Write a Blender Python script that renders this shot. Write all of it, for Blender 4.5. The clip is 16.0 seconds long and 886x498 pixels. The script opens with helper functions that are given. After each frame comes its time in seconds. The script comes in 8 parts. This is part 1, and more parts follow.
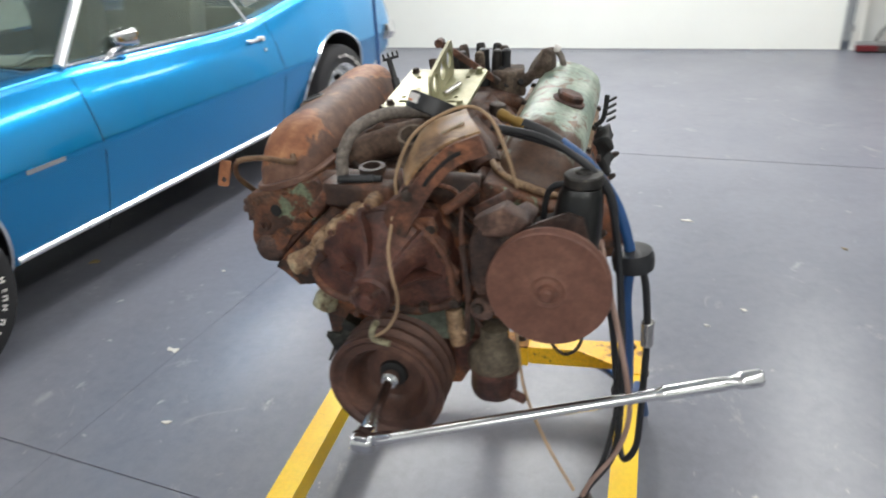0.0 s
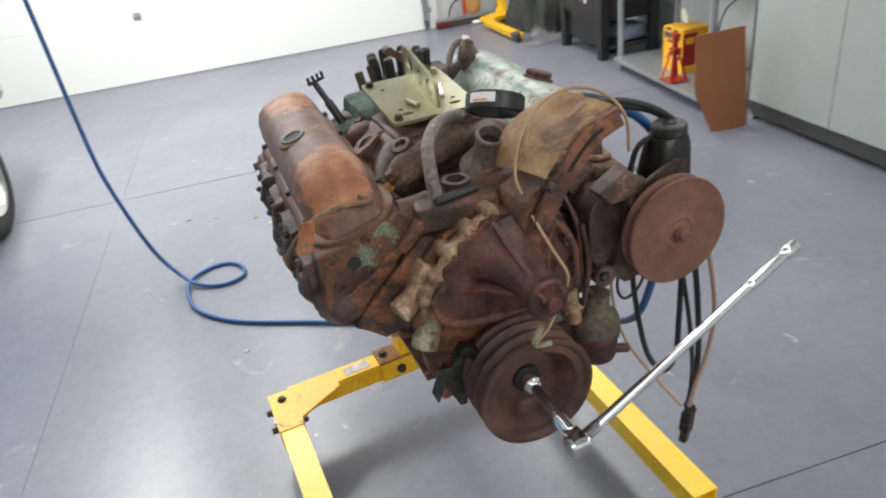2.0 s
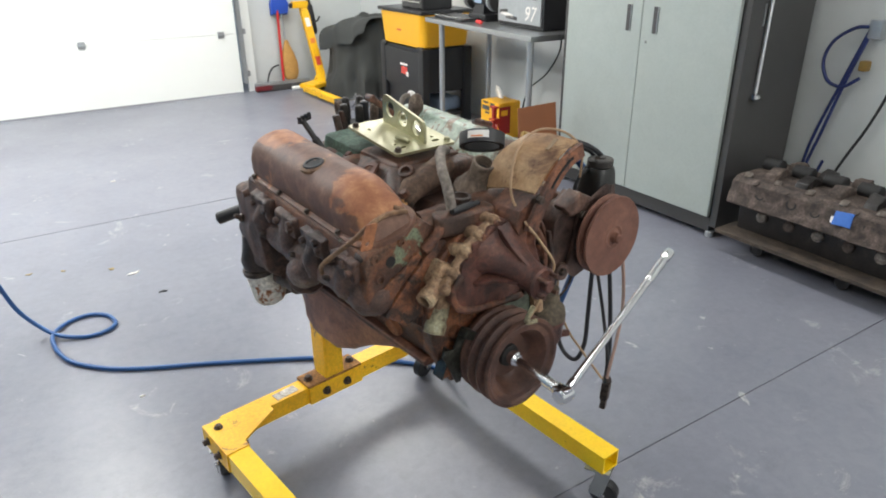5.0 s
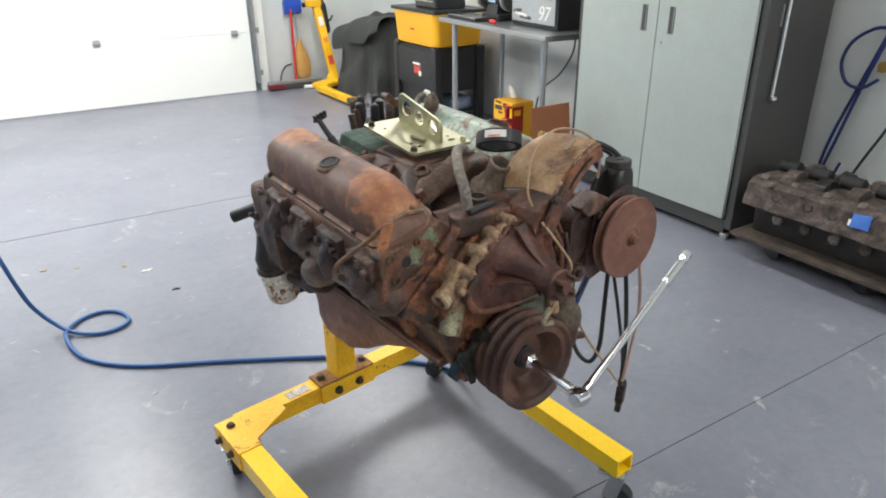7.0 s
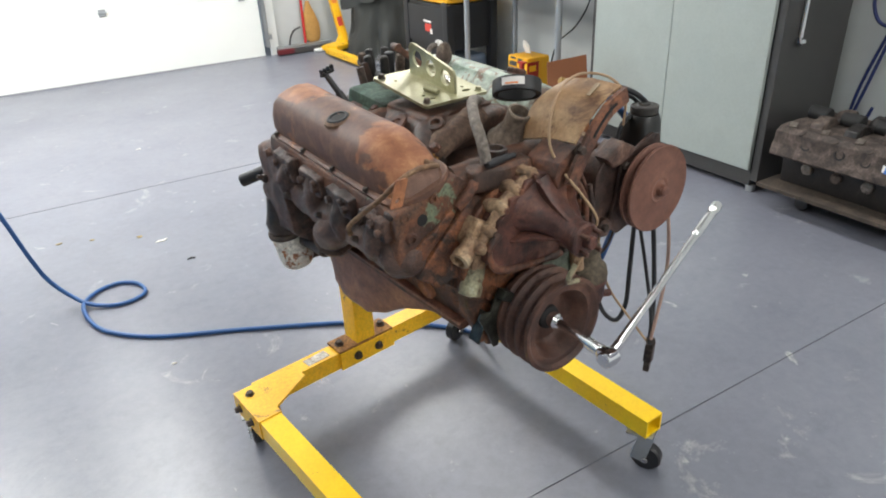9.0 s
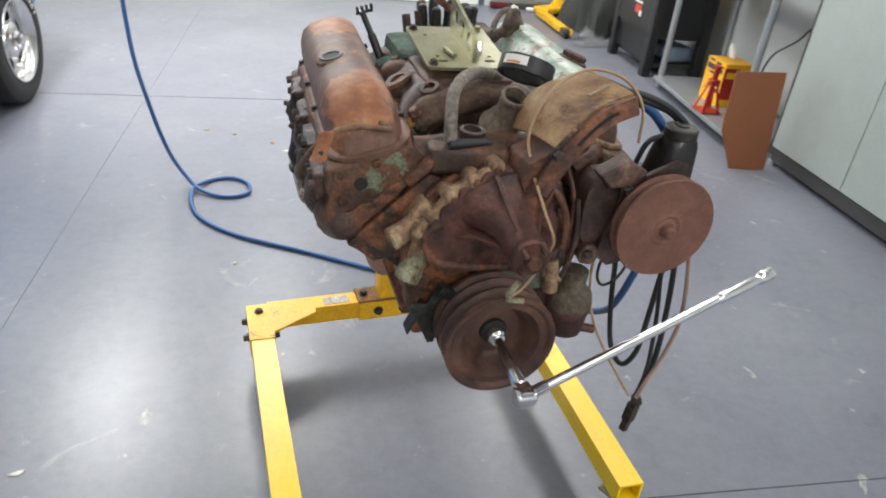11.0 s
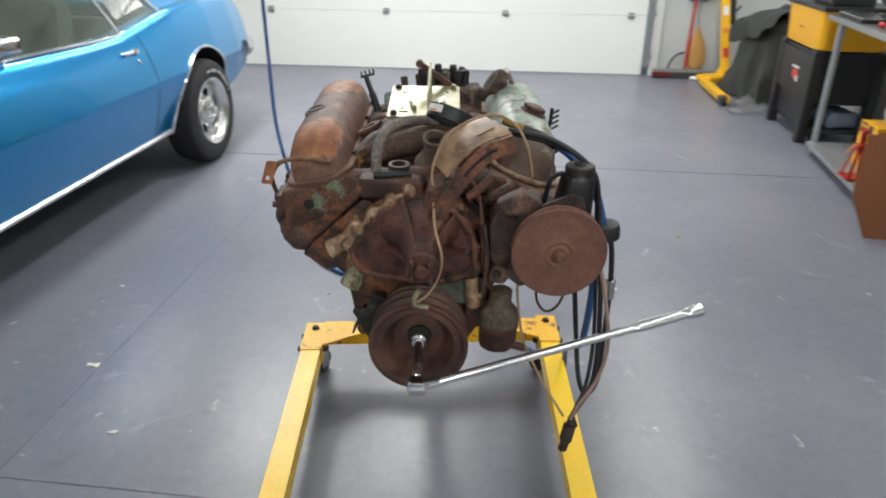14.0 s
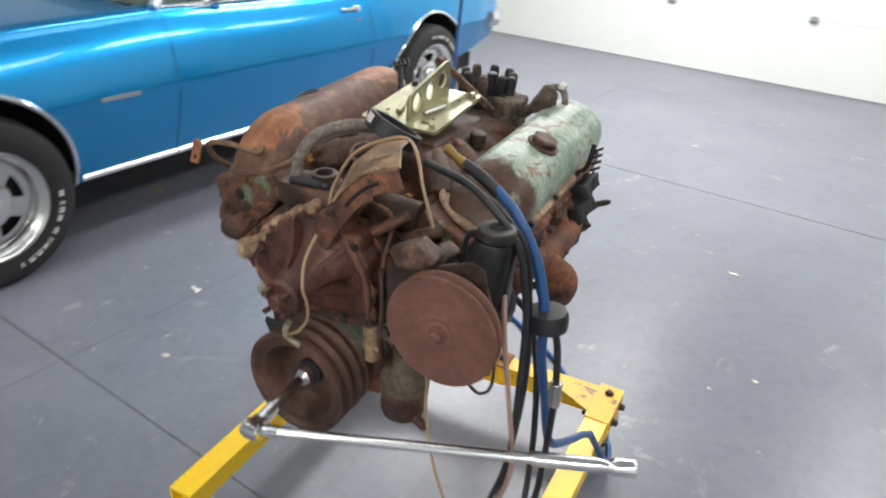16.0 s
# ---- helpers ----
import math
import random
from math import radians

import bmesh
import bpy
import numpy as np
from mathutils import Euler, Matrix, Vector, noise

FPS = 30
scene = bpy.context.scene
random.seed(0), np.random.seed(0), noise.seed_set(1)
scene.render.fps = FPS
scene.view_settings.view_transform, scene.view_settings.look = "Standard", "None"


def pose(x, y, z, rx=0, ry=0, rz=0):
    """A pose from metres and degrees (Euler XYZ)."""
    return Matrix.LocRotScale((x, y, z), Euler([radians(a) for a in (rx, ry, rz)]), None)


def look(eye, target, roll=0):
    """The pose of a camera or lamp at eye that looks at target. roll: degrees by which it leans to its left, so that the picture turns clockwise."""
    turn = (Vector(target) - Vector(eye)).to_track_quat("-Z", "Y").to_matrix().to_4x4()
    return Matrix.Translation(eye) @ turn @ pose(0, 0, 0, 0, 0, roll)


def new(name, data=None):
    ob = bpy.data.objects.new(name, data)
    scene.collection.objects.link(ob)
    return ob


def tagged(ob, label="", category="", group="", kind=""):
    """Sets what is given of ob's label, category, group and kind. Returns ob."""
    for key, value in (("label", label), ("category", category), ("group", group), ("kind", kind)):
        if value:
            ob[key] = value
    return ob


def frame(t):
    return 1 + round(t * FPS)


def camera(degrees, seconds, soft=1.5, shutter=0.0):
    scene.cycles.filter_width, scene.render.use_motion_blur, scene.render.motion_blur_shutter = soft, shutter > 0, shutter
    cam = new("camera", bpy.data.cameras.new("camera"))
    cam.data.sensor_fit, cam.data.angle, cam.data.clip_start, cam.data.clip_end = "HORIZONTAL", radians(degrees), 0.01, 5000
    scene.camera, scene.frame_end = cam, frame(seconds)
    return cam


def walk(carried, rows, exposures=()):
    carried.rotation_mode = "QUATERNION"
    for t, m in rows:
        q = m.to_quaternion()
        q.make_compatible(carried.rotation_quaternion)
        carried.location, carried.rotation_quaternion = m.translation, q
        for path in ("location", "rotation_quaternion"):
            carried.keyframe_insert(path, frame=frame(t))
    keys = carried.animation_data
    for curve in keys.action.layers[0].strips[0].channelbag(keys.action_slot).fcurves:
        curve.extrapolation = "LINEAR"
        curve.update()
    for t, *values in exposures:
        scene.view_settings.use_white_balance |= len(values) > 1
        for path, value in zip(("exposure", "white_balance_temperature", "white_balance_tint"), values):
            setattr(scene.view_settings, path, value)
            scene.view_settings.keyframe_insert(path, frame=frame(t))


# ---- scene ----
cam = camera(66.1, 16.0, soft=1.9, shutter=0.5)
PATH = [
    (0, (0.474, -0.818, 1.365), (-0.246, 0.821, 0.474), -4.3),
    (0.5, (0.225, -0.925, 1.397), (-0.155, 0.807, 0.471), -5.7),
    (1, (0.049, -0.845, 1.378), (0.016, 0.935, 0.467), -9.0),
    (1.5, (-0.106, -0.8, 1.379), (0.088, 0.928, 0.392), -7.5),
    (2, (-0.293, -0.825, 1.411), (0.076, 0.887, 0.447), -8.1),
    (2.5, (-0.37, -0.952, 1.436), (0.264, 0.717, 0.535), -2.3),
    (3, (-0.461, -1.055, 1.448), (0.261, 0.608, 0.603), -3.3),
    (3.5, (-0.622, -0.992, 1.451), (0.194, 0.649, 0.651), -3.0),
    (4, (-0.742, -0.936, 1.454), (0.199, 0.632, 0.643), -1.8),
    (4.2, (-0.752, -0.928, 1.455), (0.23, 0.606, 0.63), -0.5),
    (6.3, (-0.786, -0.934, 1.461), (0.198, 0.594, 0.627), -0.5),
    (6.5, (-0.77, -0.926, 1.46), (0.213, 0.6, 0.62), -0.8),
    (7, (-0.775, -0.915, 1.455), (0.183, 0.631, 0.625), -0.4),
    (7.5, (-0.772, -0.898, 1.448), (0.157, 0.66, 0.607), -1.1),
    (8, (-0.752, -0.885, 1.425), (0.158, 0.68, 0.577), -1.9),
    (8.5, (-0.741, -0.876, 1.414), (0.166, 0.679, 0.541), -2.5),
    (9, (-0.747, -0.866, 1.415), (0.142, 0.669, 0.491), -2.8),
    (9.5, (-0.708, -0.893, 1.413), (0.154, 0.639, 0.459), -3.4),
    (9.7, (-0.651, -0.914, 1.41), (0.14, 0.653, 0.451), -2.7),
    (11.8, (-0.098, -0.906, 1.382), (-0.026, 0.792, 0.328), 2.2),
    (12, (-0.057, -0.956, 1.392), (-0.116, 0.758, 0.363), -1.3),
    (12.5, (-0.053, -1.076, 1.417), (-0.298, 0.7, 0.53), -4.7),
    (13, (-0.074, -1.189, 1.424), (-0.152, 0.582, 0.497), -2.9),
    (13.5, (-0.015, -1.201, 1.429), (-0.049, 0.587, 0.533), -1.0),
    (14, (0.188, -1.162, 1.429), (-0.026, 0.629, 0.566), 0.3),
    (14.5, (0.313, -1.094, 1.442), (-0.177, 0.65, 0.596), -2.2),
    (15, (0.401, -0.875, 1.436), (-0.243, 0.813, 0.578), 0.4),
    (15.5, (0.5, -0.708, 1.436), (-0.233, 0.911, 0.52), 0.9),
    (16, (0.702, -0.678, 1.441), (-0.245, 0.809, 0.497), 4.0),
]
EXPOSURES = [(0.0, -0.07), (0.5, -0.07), (1.0, -0.03), (1.5, -0.07), (2.0, 0.05), (4.0, 0.14), (7.0, 0.13), (8.5, 0.15), (9.0, 0.18), (9.7, 0.19), (12.0, 0.03), (12.5, 0.03), (13.0, -0.05), (13.5, -0.17), (14.0, -0.29), (14.5, -0.30), (15.0, -0.27), (15.5, -0.10), (16.0, 0.02)]
walk(cam, [(t, look(eye, target, roll)) for t, eye, target, roll in PATH], exposures=EXPOSURES)

# ---------------------------------------------------------------- light
world = bpy.data.worlds.new("world")
scene.world = world
world.use_nodes = True
world.node_tree.nodes["Background"].inputs[0].default_value = (0.6, 0.7, 0.8, 1)
world.node_tree.nodes["Background"].inputs[1].default_value = 0.3

TUBE_POWER = 42.0
CEILING = 2.95
# three rows of battens along the room: y of each rank, and the share of the power of its three
# the unseen rank at -3.5 is added to brighten the engine's front faces
RANKS = [(5.2, (0.4, 0.5, 0.55)), (3.6, (1.75, 1.25, 0.85)), (2.0, (0.3, 0.1, 0.4)), (0.4, (0.03, 0.05, 0.15)), (-1.3, (0.02, 0.03, 0.25)), (-3.5, (0.06, 0.7, 1.35))]
LIGHT_SPOTS = [(x, y, share) for y, shares in RANKS for x, share in zip((-1.95, -0.7, 1.5), shares)]


def ceiling_lamp(x, y, share):
    light = bpy.data.lights.new("tube_light", "AREA")
    light.shape, light.size, light.size_y = "RECTANGLE", 0.5, 1.22
    light.energy, light.color = TUBE_POWER * share, (1.0, 0.99, 0.975)
    ob = new("tube_light", light)
    ob.matrix_world = pose(x, y, CEILING - 0.11)
    return ob


for spot in LIGHT_SPOTS:
    ceiling_lamp(*spot)

# ---------------------------------------------------------------- materials


def rgb(r, g, b):
    """Linear colour from 0-255 values of a paint chip."""
    return tuple(((c / 255) / 12.92 if c < 10.3 else ((c / 255 + 0.055) / 1.055) ** 2.4) for c in (r, g, b)) + (1.0,)


def material(name):
    m = bpy.data.materials.new(name)
    m.use_nodes = True
    t = m.node_tree
    return m, t.nodes, t.links, t.nodes["Principled BSDF"]


def noise_node(nodes, links, coord, scale, detail=4.0, rough=0.6, distortion=0.0):
    n = nodes.new("ShaderNodeTexNoise")
    n.inputs["Scale"].default_value, n.inputs["Detail"].default_value = scale, detail
    n.inputs["Roughness"].default_value, n.inputs["Distortion"].default_value = rough, distortion
    links.new(coord, n.inputs["Vector"])
    return n


def ramp_node(nodes, stops, mode="LINEAR"):
    r = nodes.new("ShaderNodeValToRGB")
    r.color_ramp.interpolation = mode
    els = r.color_ramp.elements
    while len(els) < len(stops):
        els.new(0.5)
    for el, (p, c) in zip(els, stops):
        el.position, el.color = p, c
    return r


def mix_node(nodes, links, mode, fac, a, b):
    n = nodes.new("ShaderNodeMix")
    n.data_type, n.blend_type = "RGBA", mode
    for sock, v in ((n.inputs[0], fac), (n.inputs[6], a), (n.inputs[7], b)):
        if hasattr(v, "links"):
            links.new(v, sock)
        else:
            sock.default_value = v
    return n.outputs[2]


def bump_node(nodes, links, bsdf, height, strength, distance=0.002):
    b = nodes.new("ShaderNodeBump")
    b.inputs["Strength"].default_value, b.inputs["Distance"].default_value = strength, distance
    links.new(height, b.inputs["Height"])
    links.new(b.outputs[0], bsdf.inputs["Normal"])


def mottled(name, stops, scale=18.0, rough=(0.6, 0.9), metal=0.0, bump=0.4, fine=110.0, patch=None, distance=0.0025, grime=0.5, band=None, spot=None):
    """A worn surface: a noise ramp of paints and rust, fine grain over it, and large patches of another colour."""
    m, nodes, links, bsdf = material(name)
    coord = nodes.new("ShaderNodeTexCoord").outputs["Object"]
    broad = noise_node(nodes, links, coord, scale, 6, 0.65, 0.4)
    r = ramp_node(nodes, stops)
    links.new(broad.outputs[0], r.inputs[0])
    colour = r.outputs[0]
    if patch:
        p_colour, p_scale, low, high = patch
        p = noise_node(nodes, links, coord, p_scale, 5, 0.7, 0.8)
        pr = ramp_node(nodes, [(low, (0, 0, 0, 1)), (high, (1, 1, 1, 1))])
        amount = p.outputs[0]
        if spot:
            # the old paint has kept round one place on each bank, and thins out away from it
            centre, reach = spot
            mirrored = nodes.new("ShaderNodeVectorMath")
            mirrored.operation = "ABSOLUTE"
            links.new(coord, mirrored.inputs[0])
            far = nodes.new("ShaderNodeVectorMath")
            far.operation, far.inputs[1].default_value = "DISTANCE", centre
            links.new(mirrored.outputs[0], far.inputs[0])
            fade = nodes.new("ShaderNodeMapRange")
            fade.inputs["From Max"].default_value = reach
            fade.inputs["To Min"].default_value, fade.inputs["To Max"].default_value = 0.1, -0.12
            links.new(far.outputs["Value"], fade.inputs["Value"])
            sum_ = nodes.new("ShaderNodeMath")
            sum_.operation = "ADD"
            links.new(p.outputs[0], sum_.inputs[0])
            links.new(fade.outputs[0], sum_.inputs[1])
            amount = sum_.outputs[0]
        links.new(amount, pr.inputs[0])
        colour = mix_node(nodes, links, "MIX", pr.outputs[0], colour, p_colour)
    if band:
        # rust that has spread from the front end
        b_colour, y0, y1 = band
        xyz = nodes.new("ShaderNodeSeparateXYZ")
        links.new(coord, xyz.inputs[0])
        off = nodes.new("ShaderNodeMath")
        off.operation, off.inputs[1].default_value = "MULTIPLY_ADD", 0.3
        links.new(broad.outputs[0], off.inputs[0])
        links.new(xyz.outputs[1], off.inputs[2])
        br = ramp_node(nodes, [(y0 + 0.15, (1, 1, 1, 1)), (y1 + 0.15, (0, 0, 0, 1))])
        links.new(off.outputs[0], br.inputs[0])
        colour = mix_node(nodes, links, "MIX", br.outputs[0], colour, b_colour)
    grain = noise_node(nodes, links, coord, fine, 5, 0.7)
    gr = ramp_node(nodes, [(0.34, (1 - grime,) * 3 + (1,)), (0.66, (1.0 + grime * 0.4,) * 3 + (1,))])
    links.new(grain.outputs[0], gr.inputs[0])
    colour = mix_node(nodes, links, "MULTIPLY", 1.0, colour, gr.outputs[0])
    links.new(colour, bsdf.inputs["Base Color"])
    mr = nodes.new("ShaderNodeMapRange")
    mr.inputs["To Min"].default_value, mr.inputs["To Max"].default_value = rough
    links.new(grain.outputs[0], mr.inputs["Value"])
    links.new(mr.outputs[0], bsdf.inputs["Roughness"])
    bsdf.inputs["Metallic"].default_value = metal
    add = nodes.new("ShaderNodeMath")
    add.operation = "ADD"
    links.new(broad.outputs[0], add.inputs[0])
    links.new(grain.outputs[0], add.inputs[1])
    bump_node(nodes, links, bsdf, add.outputs[0], bump, distance)
    return m


def plain(name, colour, rough=0.5, metal=0.0, vary=0.12, scale=40.0, bump=0.08, coat=0.0):
    """A fairly even surface with a light mottling and relief."""
    m, nodes, links, bsdf = material(name)
    coord = nodes.new("ShaderNodeTexCoord").outputs["Object"]
    n = noise_node(nodes, links, coord, scale, 5, 0.6)
    n2 = noise_node(nodes, links, coord, scale / 9, 3, 0.6)
    lo, hi = tuple(c * (1 - vary) for c in colour[:3]) + (1,), tuple(min(1, c * (1 + vary)) for c in colour[:3]) + (1,)
    r = ramp_node(nodes, [(0.3, lo), (0.7, hi)])
    avg = nodes.new("ShaderNodeMath")
    avg.operation, avg.inputs[1].default_value = "MULTIPLY_ADD", 0.5
    half = nodes.new("ShaderNodeMath")
    half.operation, half.inputs[1].default_value = "MULTIPLY", 0.5
    links.new(n2.outputs[0], half.inputs[0])
    links.new(n.outputs[0], avg.inputs[0])
    links.new(half.outputs[0], avg.inputs[2])
    links.new(avg.outputs[0], r.inputs[0])
    links.new(r.outputs[0], bsdf.inputs["Base Color"])
    mr = nodes.new("ShaderNodeMapRange")
    mr.inputs["To Min"].default_value, mr.inputs["To Max"].default_value = max(0.02, rough - 0.08), min(1, rough + 0.08)
    links.new(n.outputs[0], mr.inputs["Value"])
    links.new(mr.outputs[0], bsdf.inputs["Roughness"])
    bsdf.inputs["Metallic"].default_value = metal
    bsdf.inputs["Coat Weight"].default_value = coat
    bsdf.inputs["Coat Roughness"].default_value = 0.05
    if bump:
        bump_node(nodes, links, bsdf, n.outputs[0], bump, 0.001)
    return m


pale_stub = mottled("pale_yellow_alloy", [(0.3, rgb(130, 122, 96)), (0.6, rgb(178, 172, 140)), (0.8, rgb(196, 194, 168))], 24, rough=(0.4, 0.7), bump=0.4, patch=(rgb(104, 84, 62), 20, 0.56, 0.68))
head_paint = mottled("head_rust_and_green_paint", [(0.32, rgb(50, 36, 31)), (0.45, rgb(94, 63, 49)), (0.56, rgb(124, 80, 55)), (0.68, rgb(102, 76, 60))], 9, rough=(0.38, 0.75), patch=(rgb(124, 134, 108), 26, 0.54, 0.6), spot=((0.185, 0.108, 0.932), 0.09), bump=1.0, fine=140, grime=0.55)
pan_rust = mottled("smooth_pan_rust", [(0.3, rgb(92, 64, 53)), (0.5, rgb(142, 98, 80)), (0.7, rgb(176, 128, 100))], 9, rough=(0.4, 0.7), bump=0.35, patch=(rgb(160, 104, 66), 10, 0.6, 0.68), grime=0.35)
bar_chrome = plain("satin_chrome", rgb(236, 236, 236), 0.15, 1.0, 0.05, 40, 0.02)
intake_iron = mottled("dark_green_and_rust_iron", [(0.32, rgb(46, 34, 29)), (0.46, rgb(74, 53, 43)), (0.57, rgb(100, 68, 52)), (0.7, rgb(128, 86, 62))], 10, rough=(0.36, 0.7), bump=0.6, patch=(rgb(74, 80, 68), 9, 0.62, 0.74))
oily_black = mottled("oily_black_casting", [(0.32, rgb(46, 34, 31)), (0.46, rgb(74, 55, 48)), (0.58, rgb(104, 78, 67)), (0.7, rgb(144, 112, 96))], 16, rough=(0.28, 0.65), bump=1.1, fine=130)
rust_iron = mottled("rusty_cast_iron", [(0.32, rgb(48, 35, 30)), (0.46, rgb(94, 62, 49)), (0.57, rgb(122, 80, 60)), (0.7, rgb(154, 100, 70))], 12, rough=(0.4, 0.75), patch=(rgb(56, 45, 40), 11, 0.53, 0.66), bump=0.7)
greasy_iron = mottled("greasy_cast_iron", [(0.32, rgb(34, 29, 26)), (0.48, rgb(64, 53, 47)), (0.66, rgb(98, 78, 66))], 14, rough=(0.3, 0.65), patch=(rgb(88, 60, 48), 12, 0.54, 0.66), bump=0.7)
block_iron = mottled("block_rust_and_old_paint", [(0.34, rgb(64, 46, 38)), (0.46, rgb(106, 70, 53)), (0.55, rgb(146, 92, 60)), (0.66, rgb(118, 79, 57)), (0.76, rgb(80, 58, 48))], 13, rough=(0.32, 0.72), patch=(rgb(52, 40, 35), 15, 0.52, 0.64), bump=1.0, fine=140, grime=0.5)
orange_rust = mottled("orange_surface_rust", [(0.3, rgb(112, 72, 52)), (0.5, rgb(162, 106, 73)), (0.7, rgb(186, 125, 86))], 14, rough=(0.7, 0.95), bump=0.3, grime=0.3)
tan_rust = mottled("tan_rusted_pipe", [(0.3, rgb(104, 76, 56)), (0.7, rgb(148, 116, 86))], 30, rough=(0.6, 0.9), bump=0.2)
cover_green = mottled("flaking_green_paint", [(0.3, rgb(108, 130, 114)), (0.42, rgb(140, 160, 142)), (0.55, rgb(172, 186, 168)), (0.68, rgb(188, 198, 182)), (0.78, rgb(132, 150, 130))], 11, rough=(0.22, 0.5), bump=0.55, patch=(rgb(122, 94, 68), 27, 0.56, 0.61), grime=0.4, fine=70.0, band=(rgb(92, 66, 50), 0.235, 0.275))
tan_sheet = mottled("tan_stained_sheet_steel", [(0.3, rgb(118, 88, 60)), (0.5, rgb(164, 130, 94)), (0.7, rgb(192, 162, 124))], 11, rough=(0.22, 0.45), bump=0.1, grime=0.2, patch=(rgb(96, 68, 50), 12, 0.54, 0.7))
pump_red = mottled("brown_red_casting", [(0.32, rgb(44, 29, 26)), (0.45, rgb(76, 47, 40)), (0.56, rgb(100, 61, 50)), (0.7, rgb(136, 92, 71))], 12, rough=(0.3, 0.62), bump=0.6)
cream_alloy = mottled("dirty_cream_alloy", [(0.3, rgb(104, 80, 60)), (0.46, rgb(152, 122, 94)), (0.6, rgb(178, 150, 118)), (0.75, rgb(192, 180, 150))], 20, rough=(0.4, 0.7), bump=0.5, patch=(rgb(110, 74, 54), 18, 0.54, 0.68))
pulley_rust = mottled("rusted_pulley_steel", [(0.3, rgb(100, 67, 56)), (0.5, rgb(122, 83, 69)), (0.7, rgb(142, 101, 84))], 10, rough=(0.45, 0.72), metal=0.1, bump=0.12, grime=0.2)
dark_pulley = mottled("dark_rusted_pulley", [(0.3, rgb(60, 42, 36)), (0.5, rgb(88, 61, 51)), (0.7, rgb(118, 84, 68))], 12, rough=(0.4, 0.7), metal=0.1, bump=0.15, grime=0.25)
manifold_rust = mottled("orange_brown_manifold", [(0.34, rgb(72, 44, 34)), (0.5, rgb(116, 70, 47)), (0.64, rgb(152, 92, 56))], 10, rough=(0.5, 0.8), bump=0.5, patch=(rgb(48, 36, 32), 9, 0.54, 0.66))
zinc_gold = mottled("yellow_zinc_plate", [(0.3, rgb(136, 134, 106)), (0.5, rgb(164, 161, 128)), (0.7, rgb(186, 184, 154))], 9, rough=(0.26, 0.46), metal=0.55, bump=0.05, grime=0.12)
chrome = plain("chrome", rgb(222, 222, 224), 0.09, 1.0, 0.03, 20, 0)
worn_chrome = plain("worn_chrome", rgb(200, 198, 194), 0.22, 1.0, 0.1, 60, 0.02)
black_plastic = plain("black_plastic", rgb(34, 34, 36), 0.4, 0, 0.2, 60, 0.05)
black_rubber = plain("black_rubber", rgb(36, 37, 40), 0.5, 0, 0.2, 50, 0.1)
grey_rubber = mottled("dusty_grey_rubber", [(0.3, rgb(104, 96, 88)), (0.7, rgb(150, 140, 130))], 30, bump=0.15)
yellow_paint = mottled("scuffed_yellow_paint", [(0.3, rgb(244, 180, 16)), (0.7, rgb(255, 202, 38))], 6, rough=(0.3, 0.5), bump=0.05, patch=(rgb(142, 92, 46), 13, 0.59, 0.66), grime=0.2)
clean_yellow = mottled("bright_yellow_paint", [(0.3, rgb(255, 202, 10)), (0.7, rgb(255, 216, 26))], 6, rough=(0.25, 0.38), bump=0.03, patch=(rgb(176, 120, 40), 15, 0.7, 0.75), grime=0.08)
bare_steel = mottled("bare_scraped_steel", [(0.3, rgb(150, 140, 124)), (0.6, rgb(214, 208, 196))], 40, rough=(0.3, 0.6), bump=0.1, patch=(rgb(150, 104, 66), 30, 0.5, 0.6))
rust_plate = mottled("rusty_plate", [(0.3, rgb(120, 78, 44)), (0.7, rgb(176, 128, 64))], 22)
bolt_steel = mottled("dark_bolt_steel", [(0.3, rgb(52, 44, 40)), (0.7, rgb(96, 84, 76))], 60, rough=(0.4, 0.7), metal=0.5)
blue_hose = plain("blue_hose_rubber", rgb(42, 86, 140), 0.4, 0, 0.1, 30, 0.05)
tan_wire = plain("tan_cloth_wire", rgb(168, 140, 110), 0.8, 0, 0.15, 90, 0.1)
pink_wire = plain("faded_pink_wire", rgb(160, 132, 120), 0.7, 0, 0.15, 90, 0.1)
brass = plain("brass", rgb(150, 120, 62), 0.5, 0.5, 0.1, 60, 0.03)
white_paint = plain("white_paint", rgb(236, 238, 234), 0.42, 0, 0.03, 8, 0.03)
white_metal = plain("white_door_steel", rgb(240, 242, 236), 0.38, 0, 0.02, 6, 0.02)
grey_wall = plain("grey_wall_paint", rgb(200, 204, 202), 0.6, 0, 0.04, 14, 0.1)
ceiling_white = plain("white_ceiling_paint", rgb(226, 226, 224), 0.7, 0, 0.03, 10, 0.08)
galvanised = plain("galvanised_steel", rgb(170, 174, 176), 0.4, 0.7, 0.12, 30, 0.04)
cabinet_grey = plain("hammered_grey_paint", rgb(166, 174, 168), 0.42, 0.15, 0.07, 70, 0.5)
charcoal = plain("charcoal_paint", rgb(70, 69, 68), 0.5, 0.1, 0.08, 80, 0.1)
cardboard = plain("brown_cardboard", rgb(132, 82, 52), 0.85, 0, 0.08, 20, 0.1)
dark_cloth = plain("dark_grey_cover_cloth", rgb(56, 58, 56), 0.9, 0, 0.15, 12, 0.3)
red_paint = plain("red_paint", rgb(160, 34, 28), 0.4, 0, 0.12, 20, 0.05)
red_plastic = plain("red_plastic", rgb(190, 44, 44), 0.45, 0, 0.08, 20, 0.03)
blue_plastic = plain("blue_plastic", rgb(40, 78, 176), 0.4, 0, 0.08, 20, 0.03)
